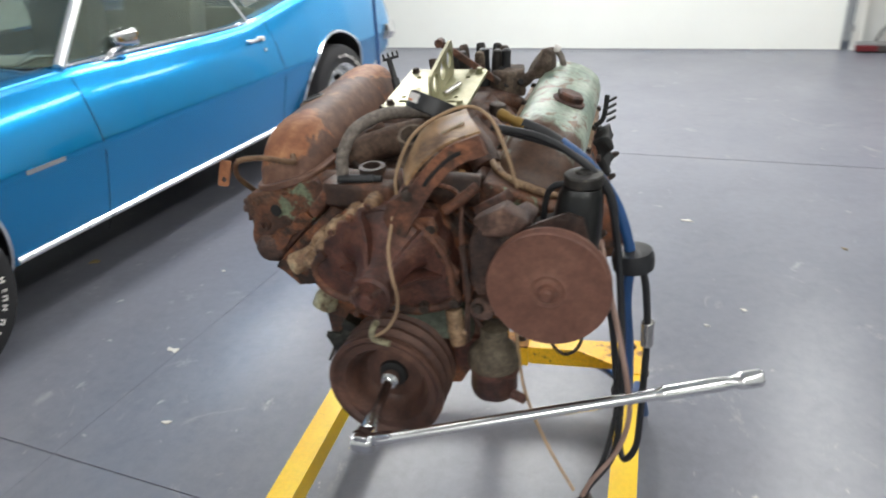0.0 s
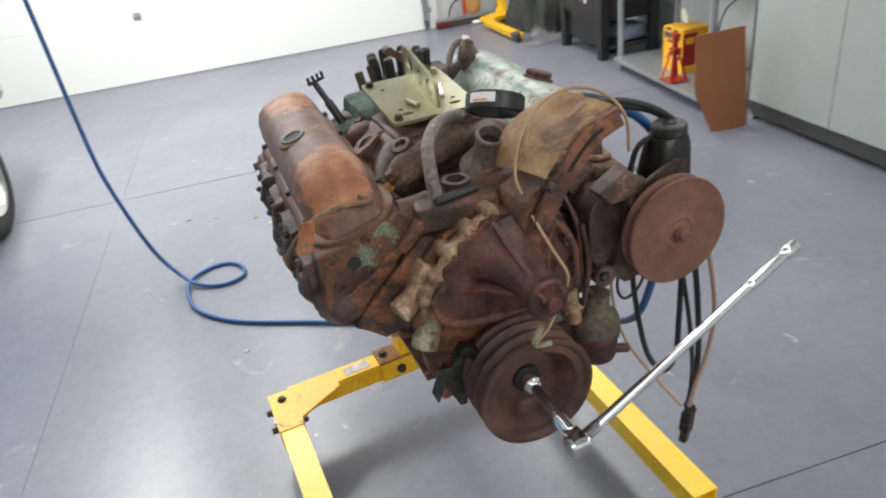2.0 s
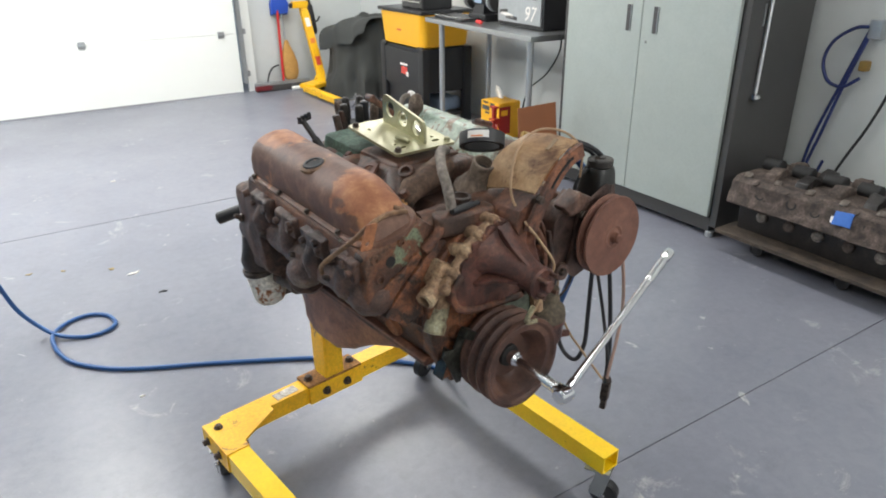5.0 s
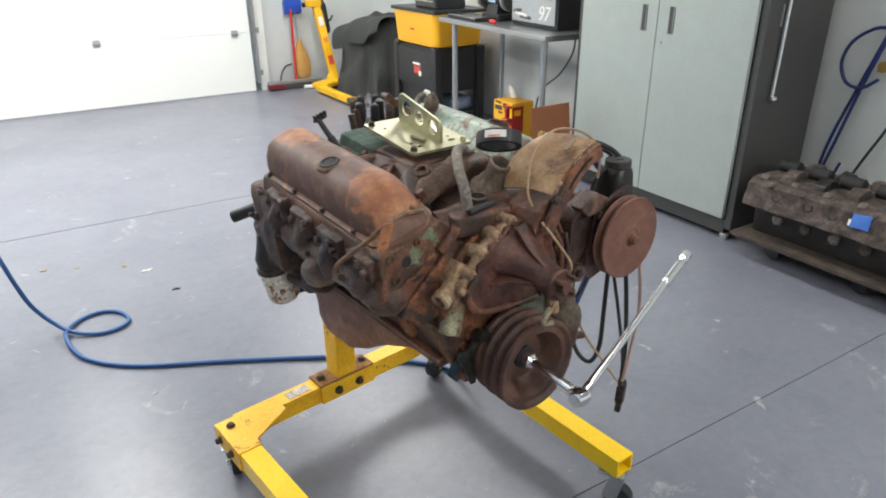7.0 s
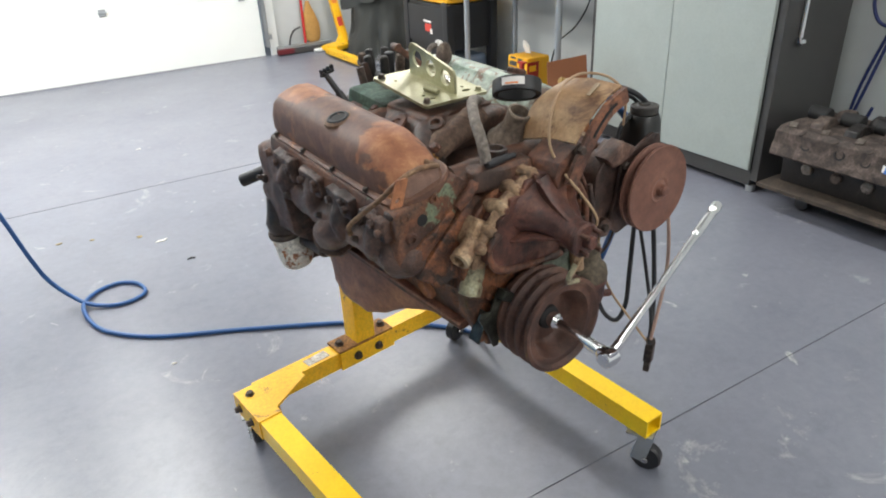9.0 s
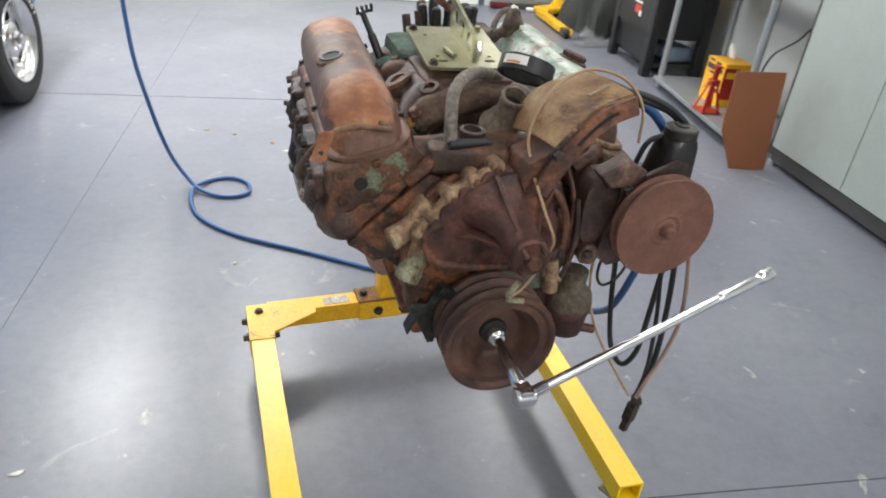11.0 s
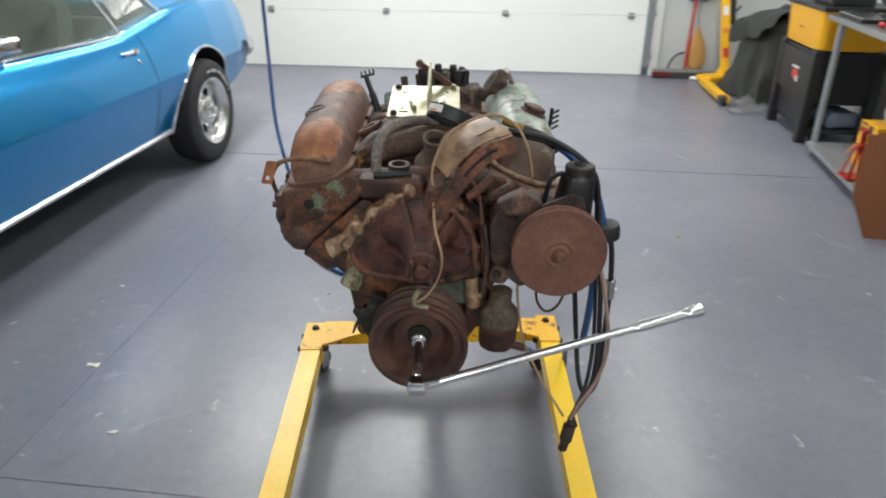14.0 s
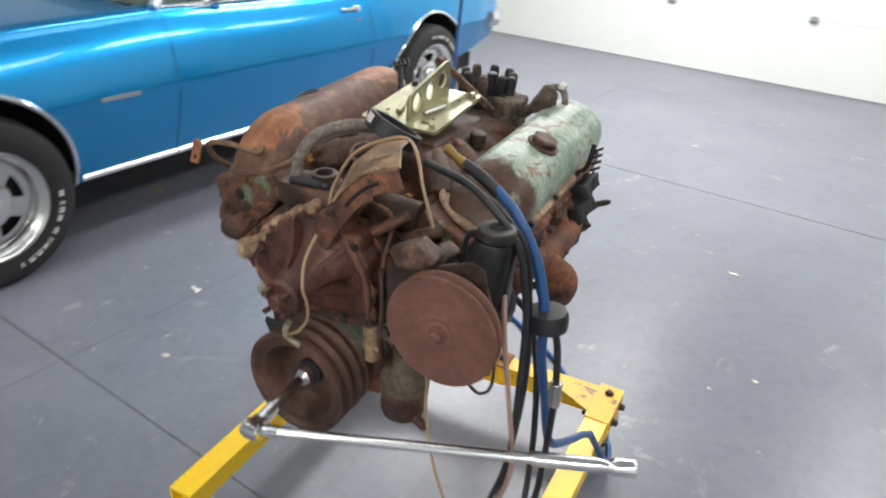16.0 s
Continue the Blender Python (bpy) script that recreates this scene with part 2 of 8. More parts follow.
straw = plain("broom_straw", rgb(190, 146, 82), 0.9, 0, 0.25, 90, 0.4)
yellow_plastic = plain("yellow_plastic", rgb(238, 176, 30), 0.4, 0, 0.06, 14, 0.04)
steel_top = plain("stainless_worktop", rgb(168, 170, 170), 0.3, 0.9, 0.08, 40, 0.03)
wood_board = mottled("dirty_plywood", [(0.3, rgb(46, 40, 36)), (0.7, rgb(92, 80, 68))], 10, bump=0.2)
white_label = plain("white_label", rgb(230, 226, 220), 0.5, 0, 0.05, 40, 0)
red_label = plain("red_label", rgb(206, 70, 56), 0.5, 0, 0.05, 40, 0)
orange_label = plain("orange_label", rgb(228, 130, 60), 0.5, 0, 0.05, 40, 0)
filter_white = mottled("peeling_white_filter", [(0.4, rgb(220, 214, 202)), (0.6, rgb(232, 228, 218))], 20, patch=(rgb(150, 96, 60), 22, 0.56, 0.6), bump=0.1)
bright_metal = plain("bright_aluminium_moulding", rgb(238, 238, 238), 0.3, 0.9, 0.03, 30, 0)
tyre_black = plain("tyre_rubber", rgb(36, 36, 38), 0.75, 0, 0.15, 40, 0.1)
wheel_alloy = plain("polished_wheel", rgb(206, 206, 204), 0.2, 1.0, 0.04, 30, 0)
trim_dark = plain("dark_interior", rgb(30, 30, 30), 0.7, 0, 0.15, 20, 0.05)
seat_vinyl = plain("dark_seat_vinyl", rgb(58, 62, 56), 0.5, 0, 0.1, 20, 0.05)
joint_dark = plain("floor_joint_filler", rgb(104, 102, 106), 0.8, 0, 0.2, 60, 0.1)
paper_white = plain("white_scrap", rgb(226, 222, 212), 0.8, 0, 0.08, 40, 0)
leaf_brown = plain("dry_leaf", rgb(160, 140, 96), 0.8, 0, 0.2, 60, 0)

lamp_glow, gn, gl, gb = material("lit_tube")
gb.inputs["Emission Color"].default_value, gb.inputs["Emission Strength"].default_value = (1, 0.98, 0.95, 1), 6.0


def floor_material():
    m, nodes, links, bsdf = material("grey_epoxy_floor")
    coord = nodes.new("ShaderNodeTexCoord").outputs["Object"]
    big = noise_node(nodes, links, coord, 0.9, 5, 0.6, 0.3)
    fine = noise_node(nodes, links, coord, 26, 6, 0.7)
    r = ramp_node(nodes, [(0.3, rgb(111, 113, 124)), (0.55, rgb(122, 124, 134)), (0.8, rgb(134, 135, 143))])
    links.new(big.outputs[0], r.inputs[0])
    r2 = ramp_node(nodes, [(0.3, (0.9, 0.9, 0.9, 1)), (0.7, (1.06, 1.06, 1.05, 1))])
    links.new(fine.outputs[0], r2.inputs[0])
    colour = mix_node(nodes, links, "MULTIPLY", 1.0, r.outputs[0], r2.outputs[0])
    scuff = noise_node(nodes, links, coord, 3.2, 8, 0.75, 1.2)
    sr = ramp_node(nodes, [(0.6, (0, 0, 0, 1)), (0.72, (0.75, 0.75, 0.75, 1))])
    links.new(scuff.outputs[0], sr.inputs[0])
    colour = mix_node(nodes, links, "MIX", sr.outputs[0], colour, rgb(176, 176, 176))
    speck = noise_node(nodes, links, coord, 11, 3, 0.6, 0.6)
    kr = ramp_node(nodes, [(0.7, (0, 0, 0, 1)), (0.76, (0.7, 0.7, 0.7, 1))])
    links.new(speck.outputs[0], kr.inputs[0])
    colour = mix_node(nodes, links, "MIX", kr.outputs[0], colour, rgb(192, 191, 188))
    dirt = noise_node(nodes, links, coord, 5, 7, 0.8, 0.4)
    dr = ramp_node(nodes, [(0.3, (0.86, 0.86, 0.87, 1)), (0.5, (1, 1, 1, 1))])
    links.new(dirt.outputs[0], dr.inputs[0])
    colour = mix_node(nodes, links, "MULTIPLY", 1.0, colour, dr.outputs[0])
    links.new(colour, bsdf.inputs["Base Color"])
    mr = nodes.new("ShaderNodeMapRange")
    mr.inputs["To Min"].default_value, mr.inputs["To Max"].default_value = 0.24, 0.38
    links.new(scuff.outputs[0], mr.inputs["Value"])
    links.new(mr.outputs[0], bsdf.inputs["Roughness"])
    bsdf.inputs["Specular IOR Level"].default_value = 0.5
    bump_node(nodes, links, bsdf, fine.outputs[0], 0.12, 0.0015)
    return m


floor_paint = floor_material()


def cover_material():
    """Brown sheet steel with orange rust at its two ends."""
    m, nodes, links, bsdf = material("surface_rust_sheet")
    coord = nodes.new("ShaderNodeTexCoord").outputs["Object"]
    xyz = nodes.new("ShaderNodeSeparateXYZ")
    links.new(coord, xyz.inputs[0])
    ends = ramp_node(nodes, [(0.0, (0.2,) * 3 + (1,)), (0.118, (0.26,) * 3 + (1,)), (0.145, (0.72,) * 3 + (1,)), (0.225, (0.72,) * 3 + (1,)), (0.265, (0.34,) * 3 + (1,)), (0.435, (0.36,) * 3 + (1,)), (0.48, (0.7,) * 3 + (1,))])
    links.new(xyz.outputs[1], ends.inputs[0])
    wild = noise_node(nodes, links, coord, 11, 6, 0.66, 1.1)
    total = nodes.new("ShaderNodeMath")
    total.operation = "ADD"
    # little orange on the side that faces the valley
    inward = nodes.new("ShaderNodeMapRange")
    inward.inputs["From Min"].default_value, inward.inputs["From Max"].default_value = -0.19, -0.155
    inward.inputs["To Max"].default_value = -0.28
    links.new(xyz.outputs[0], inward.inputs["Value"])
    skirt = nodes.new("ShaderNodeMapRange")
    skirt.inputs["From Min"].default_value, skirt.inputs["From Max"].default_value = -0.268, -0.255
    skirt.inputs["To Min"].default_value, skirt.inputs["To Max"].default_value = -0.24, 0.0
    links.new(xyz.outputs[0], skirt.inputs["Value"])
    both = nodes.new("ShaderNodeMath")
    both.operation = "ADD"
    links.new(inward.outputs[0], both.inputs[0])
    links.new(skirt.outputs[0], both.inputs[1])
    side = nodes.new("ShaderNodeMath")
    side.operation = "ADD"
    links.new(ends.outputs[0], side.inputs[0])
    links.new(both.outputs[0], side.inputs[1])
    links.new(side.outputs[0], total.inputs[0])
    links.new(wild.outputs[0], total.inputs[1])
    edge = ramp_node(nodes, [(0.505, (0, 0, 0, 1)), (0.54, (1, 1, 1, 1))])
    half = nodes.new("ShaderNodeMath")
    half.operation, half.inputs[1].default_value = "MULTIPLY", 0.5
    links.new(total.outputs[0], half.inputs[0])
    links.new(half.outputs[0], edge.inputs[0])
    tone = noise_node(nodes, links, coord, 26, 6, 0.7, 0.3)
    brown = ramp_node(nodes, [(0.3, rgb(78, 55, 46)), (0.5, rgb(106, 75, 60)), (0.7, rgb(134, 100, 81))])
    orange = ramp_node(nodes, [(0.3, rgb(122, 74, 50)), (0.5, rgb(156, 101, 68)), (0.7, rgb(188, 137, 96))])
    links.new(tone.outputs[0], brown.inputs[0])
    links.new(tone.outputs[0], orange.inputs[0])
    links.new(mix_node(nodes, links, "MIX", edge.outputs[0], brown.outputs[0], orange.outputs[0]), bsdf.inputs["Base Color"])
    bsdf.inputs["Roughness"].default_value = 0.55
    bump_node(nodes, links, bsdf, tone.outputs[0], 0.3, 0.0015)
    return m


cover_rust = cover_material()


def car_paint():
    m, nodes, links, bsdf = material("metallic_blue_car_paint")
    coord = nodes.new("ShaderNodeTexCoord").outputs["Object"]
    n = noise_node(nodes, links, coord, 900, 2, 0.5)
    r = ramp_node(nodes, [(0.35, rgb(0, 122, 184)), (0.65, rgb(4, 148, 210))])
    links.new(n.outputs[0], r.inputs[0])
    links.new(r.outputs[0], bsdf.inputs["Base Color"])
    bsdf.inputs["Metallic"].default_value, bsdf.inputs["Roughness"].default_value = 0.75, 0.26
    bsdf.inputs["Coat Weight"].default_value, bsdf.inputs["Coat Roughness"].default_value = 0.6, 0.015
    return m


blue_paint = car_paint()


def glass_material(name, tint):
    m, nodes, links, bsdf = material(name)
    bsdf.inputs["Base Color"].default_value = tint
    bsdf.inputs["Roughness"].default_value, bsdf.inputs["Transmission Weight"].default_value, bsdf.inputs["IOR"].default_value = 0.0, 1.0, 1.6
    # a thin hazy diffuse film that paints the room's grey-green reflection into the glass
    film = nodes.new("ShaderNodeBsdfDiffuse")
    film.inputs["Color"].default_value = rgb(150, 162, 146)
    coord = nodes.new("ShaderNodeTexCoord").outputs["Object"]
    cloud = noise_node(nodes, links, coord, 3, 4, 0.6, 0.4)
    amount = ramp_node(nodes, [(0.3, (0.05, 0.05, 0.05, 1)), (0.7, (0.13, 0.13, 0.13, 1))])
    links.new(cloud.outputs[0], amount.inputs[0])
    both = nodes.new("ShaderNodeMixShader")
    links.new(amount.outputs[0], both.inputs[0])
    links.new(bsdf.outputs[0], both.inputs[1])
    links.new(film.outputs[0], both.inputs[2])
    out = [n for n in nodes if n.type == "OUTPUT_MATERIAL"][0]
    links.new(both.outputs[0], out.inputs["Surface"])
    return m


car_glass = glass_material("green_tinted_car_glass", (0.78, 0.86, 0.8, 1))

pale_blue_cloth = plain("pale_blue_cloth", rgb(150, 168, 190), 0.9)
maroon_plastic = plain("maroon_plastic", rgb(104, 28, 34), 0.5)
clear_film = plain("clear_plastic_film", rgb(150, 150, 152), 0.2, 0, 0.3, 30, 0.2)
_bsdf = next(n for n in clear_film.node_tree.nodes if n.type == "BSDF_PRINCIPLED")
_bsdf.inputs["Alpha"].default_value = 0.4


# ---------------------------------------------------------------- mesh tools


def frame_of(axis):
    z = Vector(axis).normalized()
    x = z.orthogonal().normalized()
    return x, z.cross(x), z


def add_ring_strip(bm, rings, closed=True, cap0=True, cap1=True):
    n = len(rings[0])
    for a, b in zip(rings[:-1], rings[1:]):
        for i in range(n if closed else n - 1):
            j = (i + 1) % n
            bm.faces.new((a[i], a[j], b[j], b[i]))
    if cap0:
        bm.faces.new(list(reversed(rings[0])))
    if cap1:
        bm.faces.new(rings[-1])


def add_lathe(bm, base, axis, prof, seg=28, cap0=True, cap1=True):
    """Turns (radius, height) pairs about an axis that starts at base."""
    x, y, z = frame_of(axis)
    base = Vector(base)
    rings = [[bm.verts.new(base + z * h + (x * math.cos(2 * math.pi * i / seg) + y * math.sin(2 * math.pi * i / seg)) * max(r, 1e-4)) for i in range(seg)] for r, h in prof]
    add_ring_strip(bm, rings, True, cap0, cap1)
    return bm


def add_cyl(bm, p0, p1, r0, r1=None, seg=16):
    p0, p1 = Vector(p0), Vector(p1)
    r1 = r0 if r1 is None else r1
    length = (p1 - p0).length
    c = min(r0, r1, length / 2) * 0.12
    return add_lathe(bm, p0, p1 - p0, [(r0 - c, 0), (r0, c), (r1, length - c), (r1 - c, length)], seg)


def add_bolt(bm, p, axis, r=0.009, h=0.008):
    a = Vector(axis).normalized()
    add_lathe(bm, p, a, [(r * 1.35, 0), (r * 1.35, h * 0.2)], 10)
    return add_lathe(bm, Vector(p) + a * h * 0.2, a, [(r, 0), (r, h * 0.75), (r * 0.8, h * 0.9)], 6)


def add_box(bm, c, s, rot=(0, 0, 0), bevel=0.004):
    start = set(bm.verts)
    m = pose(*c, *rot) @ Matrix.Diagonal((*s, 1))
    made = bmesh.ops.create_cube(bm, size=1.0, matrix=m)
    if bevel:
        vs = made["verts"]
        es = list({e for v in vs for e in v.link_edges})
        bmesh.ops.bevel(bm, geom=es, offset=min(bevel, min(s) * 0.45), segments=2, affect="EDGES", profile=0.6)
    return bm


def add_prism(bm, outline, plane, d0, d1, bevel=0.0):
    """Extrudes a 2D outline: plane xz along y, yz along x, xy along z."""
    order = {"xz": lambda a, b, d: (a, d, b), "yz": lambda a, b, d: (d, a, b), "xy": lambda a, b, d: (a, b, d)}[plane]
    low = [bm.verts.new(order(a, b, d0)) for a, b in outline]
    high = [bm.verts.new(order(a, b, d1)) for a, b in outline]
    faces = [bm.faces.new(low), bm.faces.new(list(reversed(high)))]
    n = len(low)
    for i in range(n):
        j = (i + 1) % n
        faces.append(bm.faces.new((low[j], low[i], high[i], high[j])))
    bmesh.ops.recalc_face_normals(bm, faces=faces)
    if bevel:
        es = list({e for f in faces for e in f.edges})
        bmesh.ops.bevel(bm, geom=es, offset=bevel, segments=2, affect="EDGES", profile=0.6, clamp_overlap=True)
    return bm


def spline(points, steps=6):
    """Points of a smooth line through the given ones."""
    ps = [Vector(p) for p in points]
    ps = [ps[0] * 2 - ps[1]] + ps + [ps[-1] * 2 - ps[-2]]
    out = []
    for a, b, c, d in zip(ps[:-3], ps[1:-2], ps[2:-1], ps[3:]):
        for k in range(steps):
            t = k / steps
            out.append(0.5 * ((2 * b) + (c - a) * t + (2 * a - 5 * b + 4 * c - d) * t * t + (3 * b - a - 3 * c + d) * t ** 3))
    out.append(ps[-2])
    return out


def add_tube(bm, points, r, seg=10, steps=6, radii=None):
    line = spline(points, steps) if steps > 1 else [Vector(p) for p in points]
    tangent = [(line[min(i + 1, len(line) - 1)] - line[max(i - 1, 0)]).normalized() for i in range(len(line))]
    x = tangent[0].orthogonal().normalized()
    rings = []
    for i, (p, t) in enumerate(zip(line, tangent)):
        x = (x - t * x.dot(t)).normalized()
        y = t.cross(x)
        rr = r if radii is None else np.interp(i / (len(line) - 1), np.linspace(0, 1, len(radii)), radii)
        rings.append([bm.verts.new(p + (x * math.cos(2 * math.pi * k / seg) + y * math.sin(2 * math.pi * k / seg)) * rr) for k in range(seg)])
    add_ring_strip(bm, rings)
    return bm


def add_loft(bm, sections, cap=True):
    """Joins equal-length closed sections, given as lists of 3D points."""
    rings = [[bm.verts.new(p) for p in s] for s in sections]
    add_ring_strip(bm, rings, True, cap, cap)
    return bm


def rough_up(bm, amp, scale, longest=0.03, lumps=0.0):
    """Gives a casting its uneven skin."""
    bmesh.ops.triangulate(bm, faces=[f for f in bm.faces if len(f.verts) > 4])
    for _ in range(3):
        es = [e for e in bm.edges if e.calc_length() > longest]
        if not es or len(bm.verts) > 12000:
            break
        bmesh.ops.subdivide_edges(bm, edges=es, cuts=1, use_grid_fill=True)
    bm.normal_update()
    for v in bm.verts:
        d = noise.noise(v.co * scale) * amp + noise.noise(v.co * scale * 3.1 + Vector((7, 3, 1))) * amp * 0.45
        if lumps:
            d += max(0, noise.noise(v.co * scale * 0.6 + Vector((2, 9, 4))) - 0.15) * lumps
        v.co += v.normal * d
    return bm


def mesh_object(name, bm, mat, parent=None, sharp=38, bevel=0.0):
    if bevel:
        bm.normal_update()
        es = [e for e in bm.edges if len(e.link_faces) == 2 and e.calc_face_angle(0) > 0.6]
        bmesh.ops.bevel(bm, geom=es, offset=bevel, segments=2, affect="EDGES", profile=0.6, clamp_overlap=True)
    bmesh.ops.recalc_face_normals(bm, faces=bm.faces)
    me = bpy.data.meshes.new(name)
    bm.to_mesh(me)
    bm.free()
    for one in mat if isinstance(mat, (list, tuple)) else [mat]:
        me.materials.append(one)
    me.shade_smooth()
    me.set_sharp_from_angle(angle=radians(sharp))
    ob = new(name, me)
    # flat faces stay flat beside their rounded edges
    ob.modifiers.new("weighted_normal", "WEIGHTED_NORMAL").keep_sharp = True
    if parent:
        ob.parent = parent
    return ob


def part(name, bm, mat, parent, label="", sharp=38, bevel=0.0):
    ob = mesh_object(name, bm, mat, parent, sharp, bevel)
    return tagged(ob, label) if label else ob


def thing(name, label, category, at=None, group="", kind=""):
    ob = new(name)
    ob.empty_display_size = 0.1
    if at:
        ob.matrix_world = at
    return tagged(ob, label, category, group, kind)


def solid(name, bm, mat, label, category, group="", kind="", sharp=38, bevel=0.0):
    return tagged(mesh_object(name, bm, mat, None, sharp, bevel), label, category, group, kind)


def B():
    return bmesh.new()


def boxed(c, s, rot=(0, 0, 0), bevel=0.004):
    return add_box(B(), c, s, rot, bevel)

# ---------------------------------------------------------------- the room
XL, XR, YF, YB = -5.2, 2.82, -4.2, 6.32
JOINT_Y = (-2.9, 0.144, 3.135, 6.15)
JOINT_X = -1.257


def build_room():
    # the slab is cast in fields, with narrow saw cuts between them
    bm = B()
    xs = [(XL - 0.2, 0), (JOINT_X, 0.0008), (XR + 0.2, 0)]
    ys = [(YF - 0.2, 0)] + list(zip(JOINT_Y, (0.002, 0.0019, 0.0034, 0.002))) + [(YB + 0.5, 0)]
    for (x0, cx0), (x1, cx1) in zip(xs[:-1], xs[1:]):
        for (y0, cy0), (y1, cy1) in zip(ys[:-1], ys[1:]):
            add_box(bm, ((x0 + cx0 + x1 - cx1) / 2, (y0 + cy0 + y1 - cy1) / 2, -0.06), (x1 - cx1 - x0 - cx0, y1 - cy1 - y0 - cy0, 0.12), bevel=0)
    solid("floor", bm, floor_paint, "grey painted garage floor with saw-cut joints", "floor", kind="structure")
    solid("floor_joint_bed", boxed(((XL + XR) / 2, 1.2, -0.09), (XR - XL + 0.4, 11.4, 0.16), bevel=0), joint_dark, "dark filler in the floor joints", "floor", kind="structure")
    solid("ceiling", boxed(((XL + XR) / 2, (YF + YB) / 2, CEILING + 0.06), (XR - XL + 0.4, YB - YF + 0.6, 0.12), bevel=0), ceiling_white, "plain white garage ceiling", "ceiling", kind="structure")
    h = CEILING
    solid("wall_east", boxed((XR + 0.08, (YF + YB) / 2, h / 2), (0.16, YB - YF + 0.32, h), bevel=0), grey_wall, "grey painted side wall behind the cabinet", "wall", kind="structure")
    solid("wall_west", boxed((XL - 0.08, (YF + YB) / 2, h / 2), (0.16, YB - YF + 0.32, h), bevel=0), grey_wall, "plain grey painted side wall", "wall", kind="structure")
    solid("wall_south", boxed(((XL + XR) / 2, YF - 0.08, h / 2), (XR - XL, 0.16, h), bevel=0), grey_wall, "plain grey painted end wall", "wall", kind="structure")
    bm = B()
    add_box(bm, ((1.53 + XR) / 2, YB + 0.08, h / 2), (XR - 1.53, 0.16, h), bevel=0)
    add_box(bm, ((XL - 3.87) / 2, YB + 0.08, h / 2), (-3.87 - XL, 0.16, h), bevel=0)
    add_box(bm, ((1.53 - 3.87) / 2, YB + 0.08, (2.42 + h) / 2), (1.53 + 3.87, 0.16, h - 2.42), bevel=0)
    solid("wall_north", bm, grey_wall, "grey painted wall round the garage door", "wall", kind="structure")
    bm = B()
    add_box(bm, (1.485, YB - 0.03, 1.2), (0.085, 0.05, 2.4))
    add_box(bm, (-3.825, YB - 0.03, 1.2), (0.085, 0.05, 2.4))
    add_box(bm, (-1.17, YB - 0.03, 2.44), (5.39, 0.05, 0.08))
    solid("door_trim", bm, white_paint, "white painted trim round the garage door", "trim", kind="structure")


def build_garage_door():
    door = thing("garage_door", "closed white sectional garage door", "garage door", kind="structure")
    for k in range(4):
        z0 = 0.008 + k * 0.592
        bm = boxed((-1.17, 6.27, z0 + 0.294), (5.08, 0.045, 0.5905), bevel=0.003)
        part("panel", bm, white_metal, door)
        if k:
            for i in range(-1, 5):
                x = -0.06 - 1.25 * i + (0.02 if i == -1 else 0)
                if -3.7 < x < 1.36:
                    hb = boxed((x, 6.238, z0 - 0.004), (0.062, 0.012, 0.06), bevel=0.003)
                    add_cyl(hb, (x - 0.034, 6.228, z0 - 0.004), (x + 0.034, 6.228, z0 - 0.004), 0.008, seg=10)
                    part("hinge", hb, galvanised, door)
    part("bottom_seal", boxed((-1.17, 6.27, 0.006), (5.08, 0.05, 0.012), bevel=0.003), plain("grey_vinyl_seal", rgb(150, 152, 156), 0.6), door)
    for x in (1.405, -3.745):
        bm = B()
        add_box(bm, (x, 6.2, 1.25), (0.006, 0.06, 2.3), bevel=0.001)
        add_box(bm, (x - 0.012, 6.232, 1.25), (0.03, 0.004, 2.3), bevel=0.001)
        add_box(bm, (x - 0.012, 6.172, 1.25), (0.03, 0.004, 2.3), bevel=0.001)
        for z in (0.2, 0.62, 1.2, 1.8):
            add_box(bm, (x + 0.022, 6.21, z), (0.04, 0.05, 0.05), bevel=0.003)
            add_bolt(bm, (x + 0.02, 6.18, z), (0, -1, 0), 0.007)
        part("track", bm, galvanised, door)


def build_lamps():
    for lx, ly, _ in LIGHT_SPOTS:
        lamp = thing("ceiling_light", "white ceiling batten with a lit tube", "ceiling light", pose(lx, ly, CEILING), group="ceiling tube lights")
        part("housing", boxed((0, 0, -0.03), (0.54, 1.3, 0.058)), white_paint, lamp)
        part("tube", add_cyl(B(), (0.16, -0.6, -0.08), (0.16, 0.6, -0.08), 0.016, seg=12), lamp_glow, lamp)
        part("tube", add_cyl(B(), (-0.16, -0.6, -0.08), (-0.16, 0.6, -0.08), 0.016, seg=12), lamp_glow, lamp)


build_room()
build_garage_door()
build_lamps()

# ---------------------------------------------------------------- engine and its stand
ENGINE_AT = pose(0, 0, 0, 0, 0, 6)
FRONT = (0, -1, 0)


def mirror_x(points, s):
    return [(s * p[0], *p[1:]) for p in points]


def add_holed_plate(bm, outline, holes, to3, thick):
    """A flat plate with real holes; to3 maps (a, b, depth) to a place."""
    loops = [outline] + holes
    layers = []
    for d in (0.0, thick):
        edges, rings = [], []
        for lp in loops:
            vs = [bm.verts.new(to3(a, b, d)) for a, b in lp]
            rings.append(vs)
            edges += [bm.edges.new((vs[i], vs[(i + 1) % len(vs)])) for i in range(len(vs))]
        bmesh.ops.triangle_fill(bm, edges=edges, use_beauty=True)
        layers.append(rings)
    for lo, hi in zip(*layers):
        for i in range(len(lo)):
            j = (i + 1) % len(lo)
            bm.faces.new((lo[i], lo[j], hi[j], hi[i]))
    bmesh.ops.recalc_face_normals(bm, faces=bm.faces)
    return bm


def disc(cx, cy, r, n=14):
    return [(cx + r * math.cos(2 * math.pi * i / n), cy + r * math.sin(2 * math.pi * i / n)) for i in range(n)]


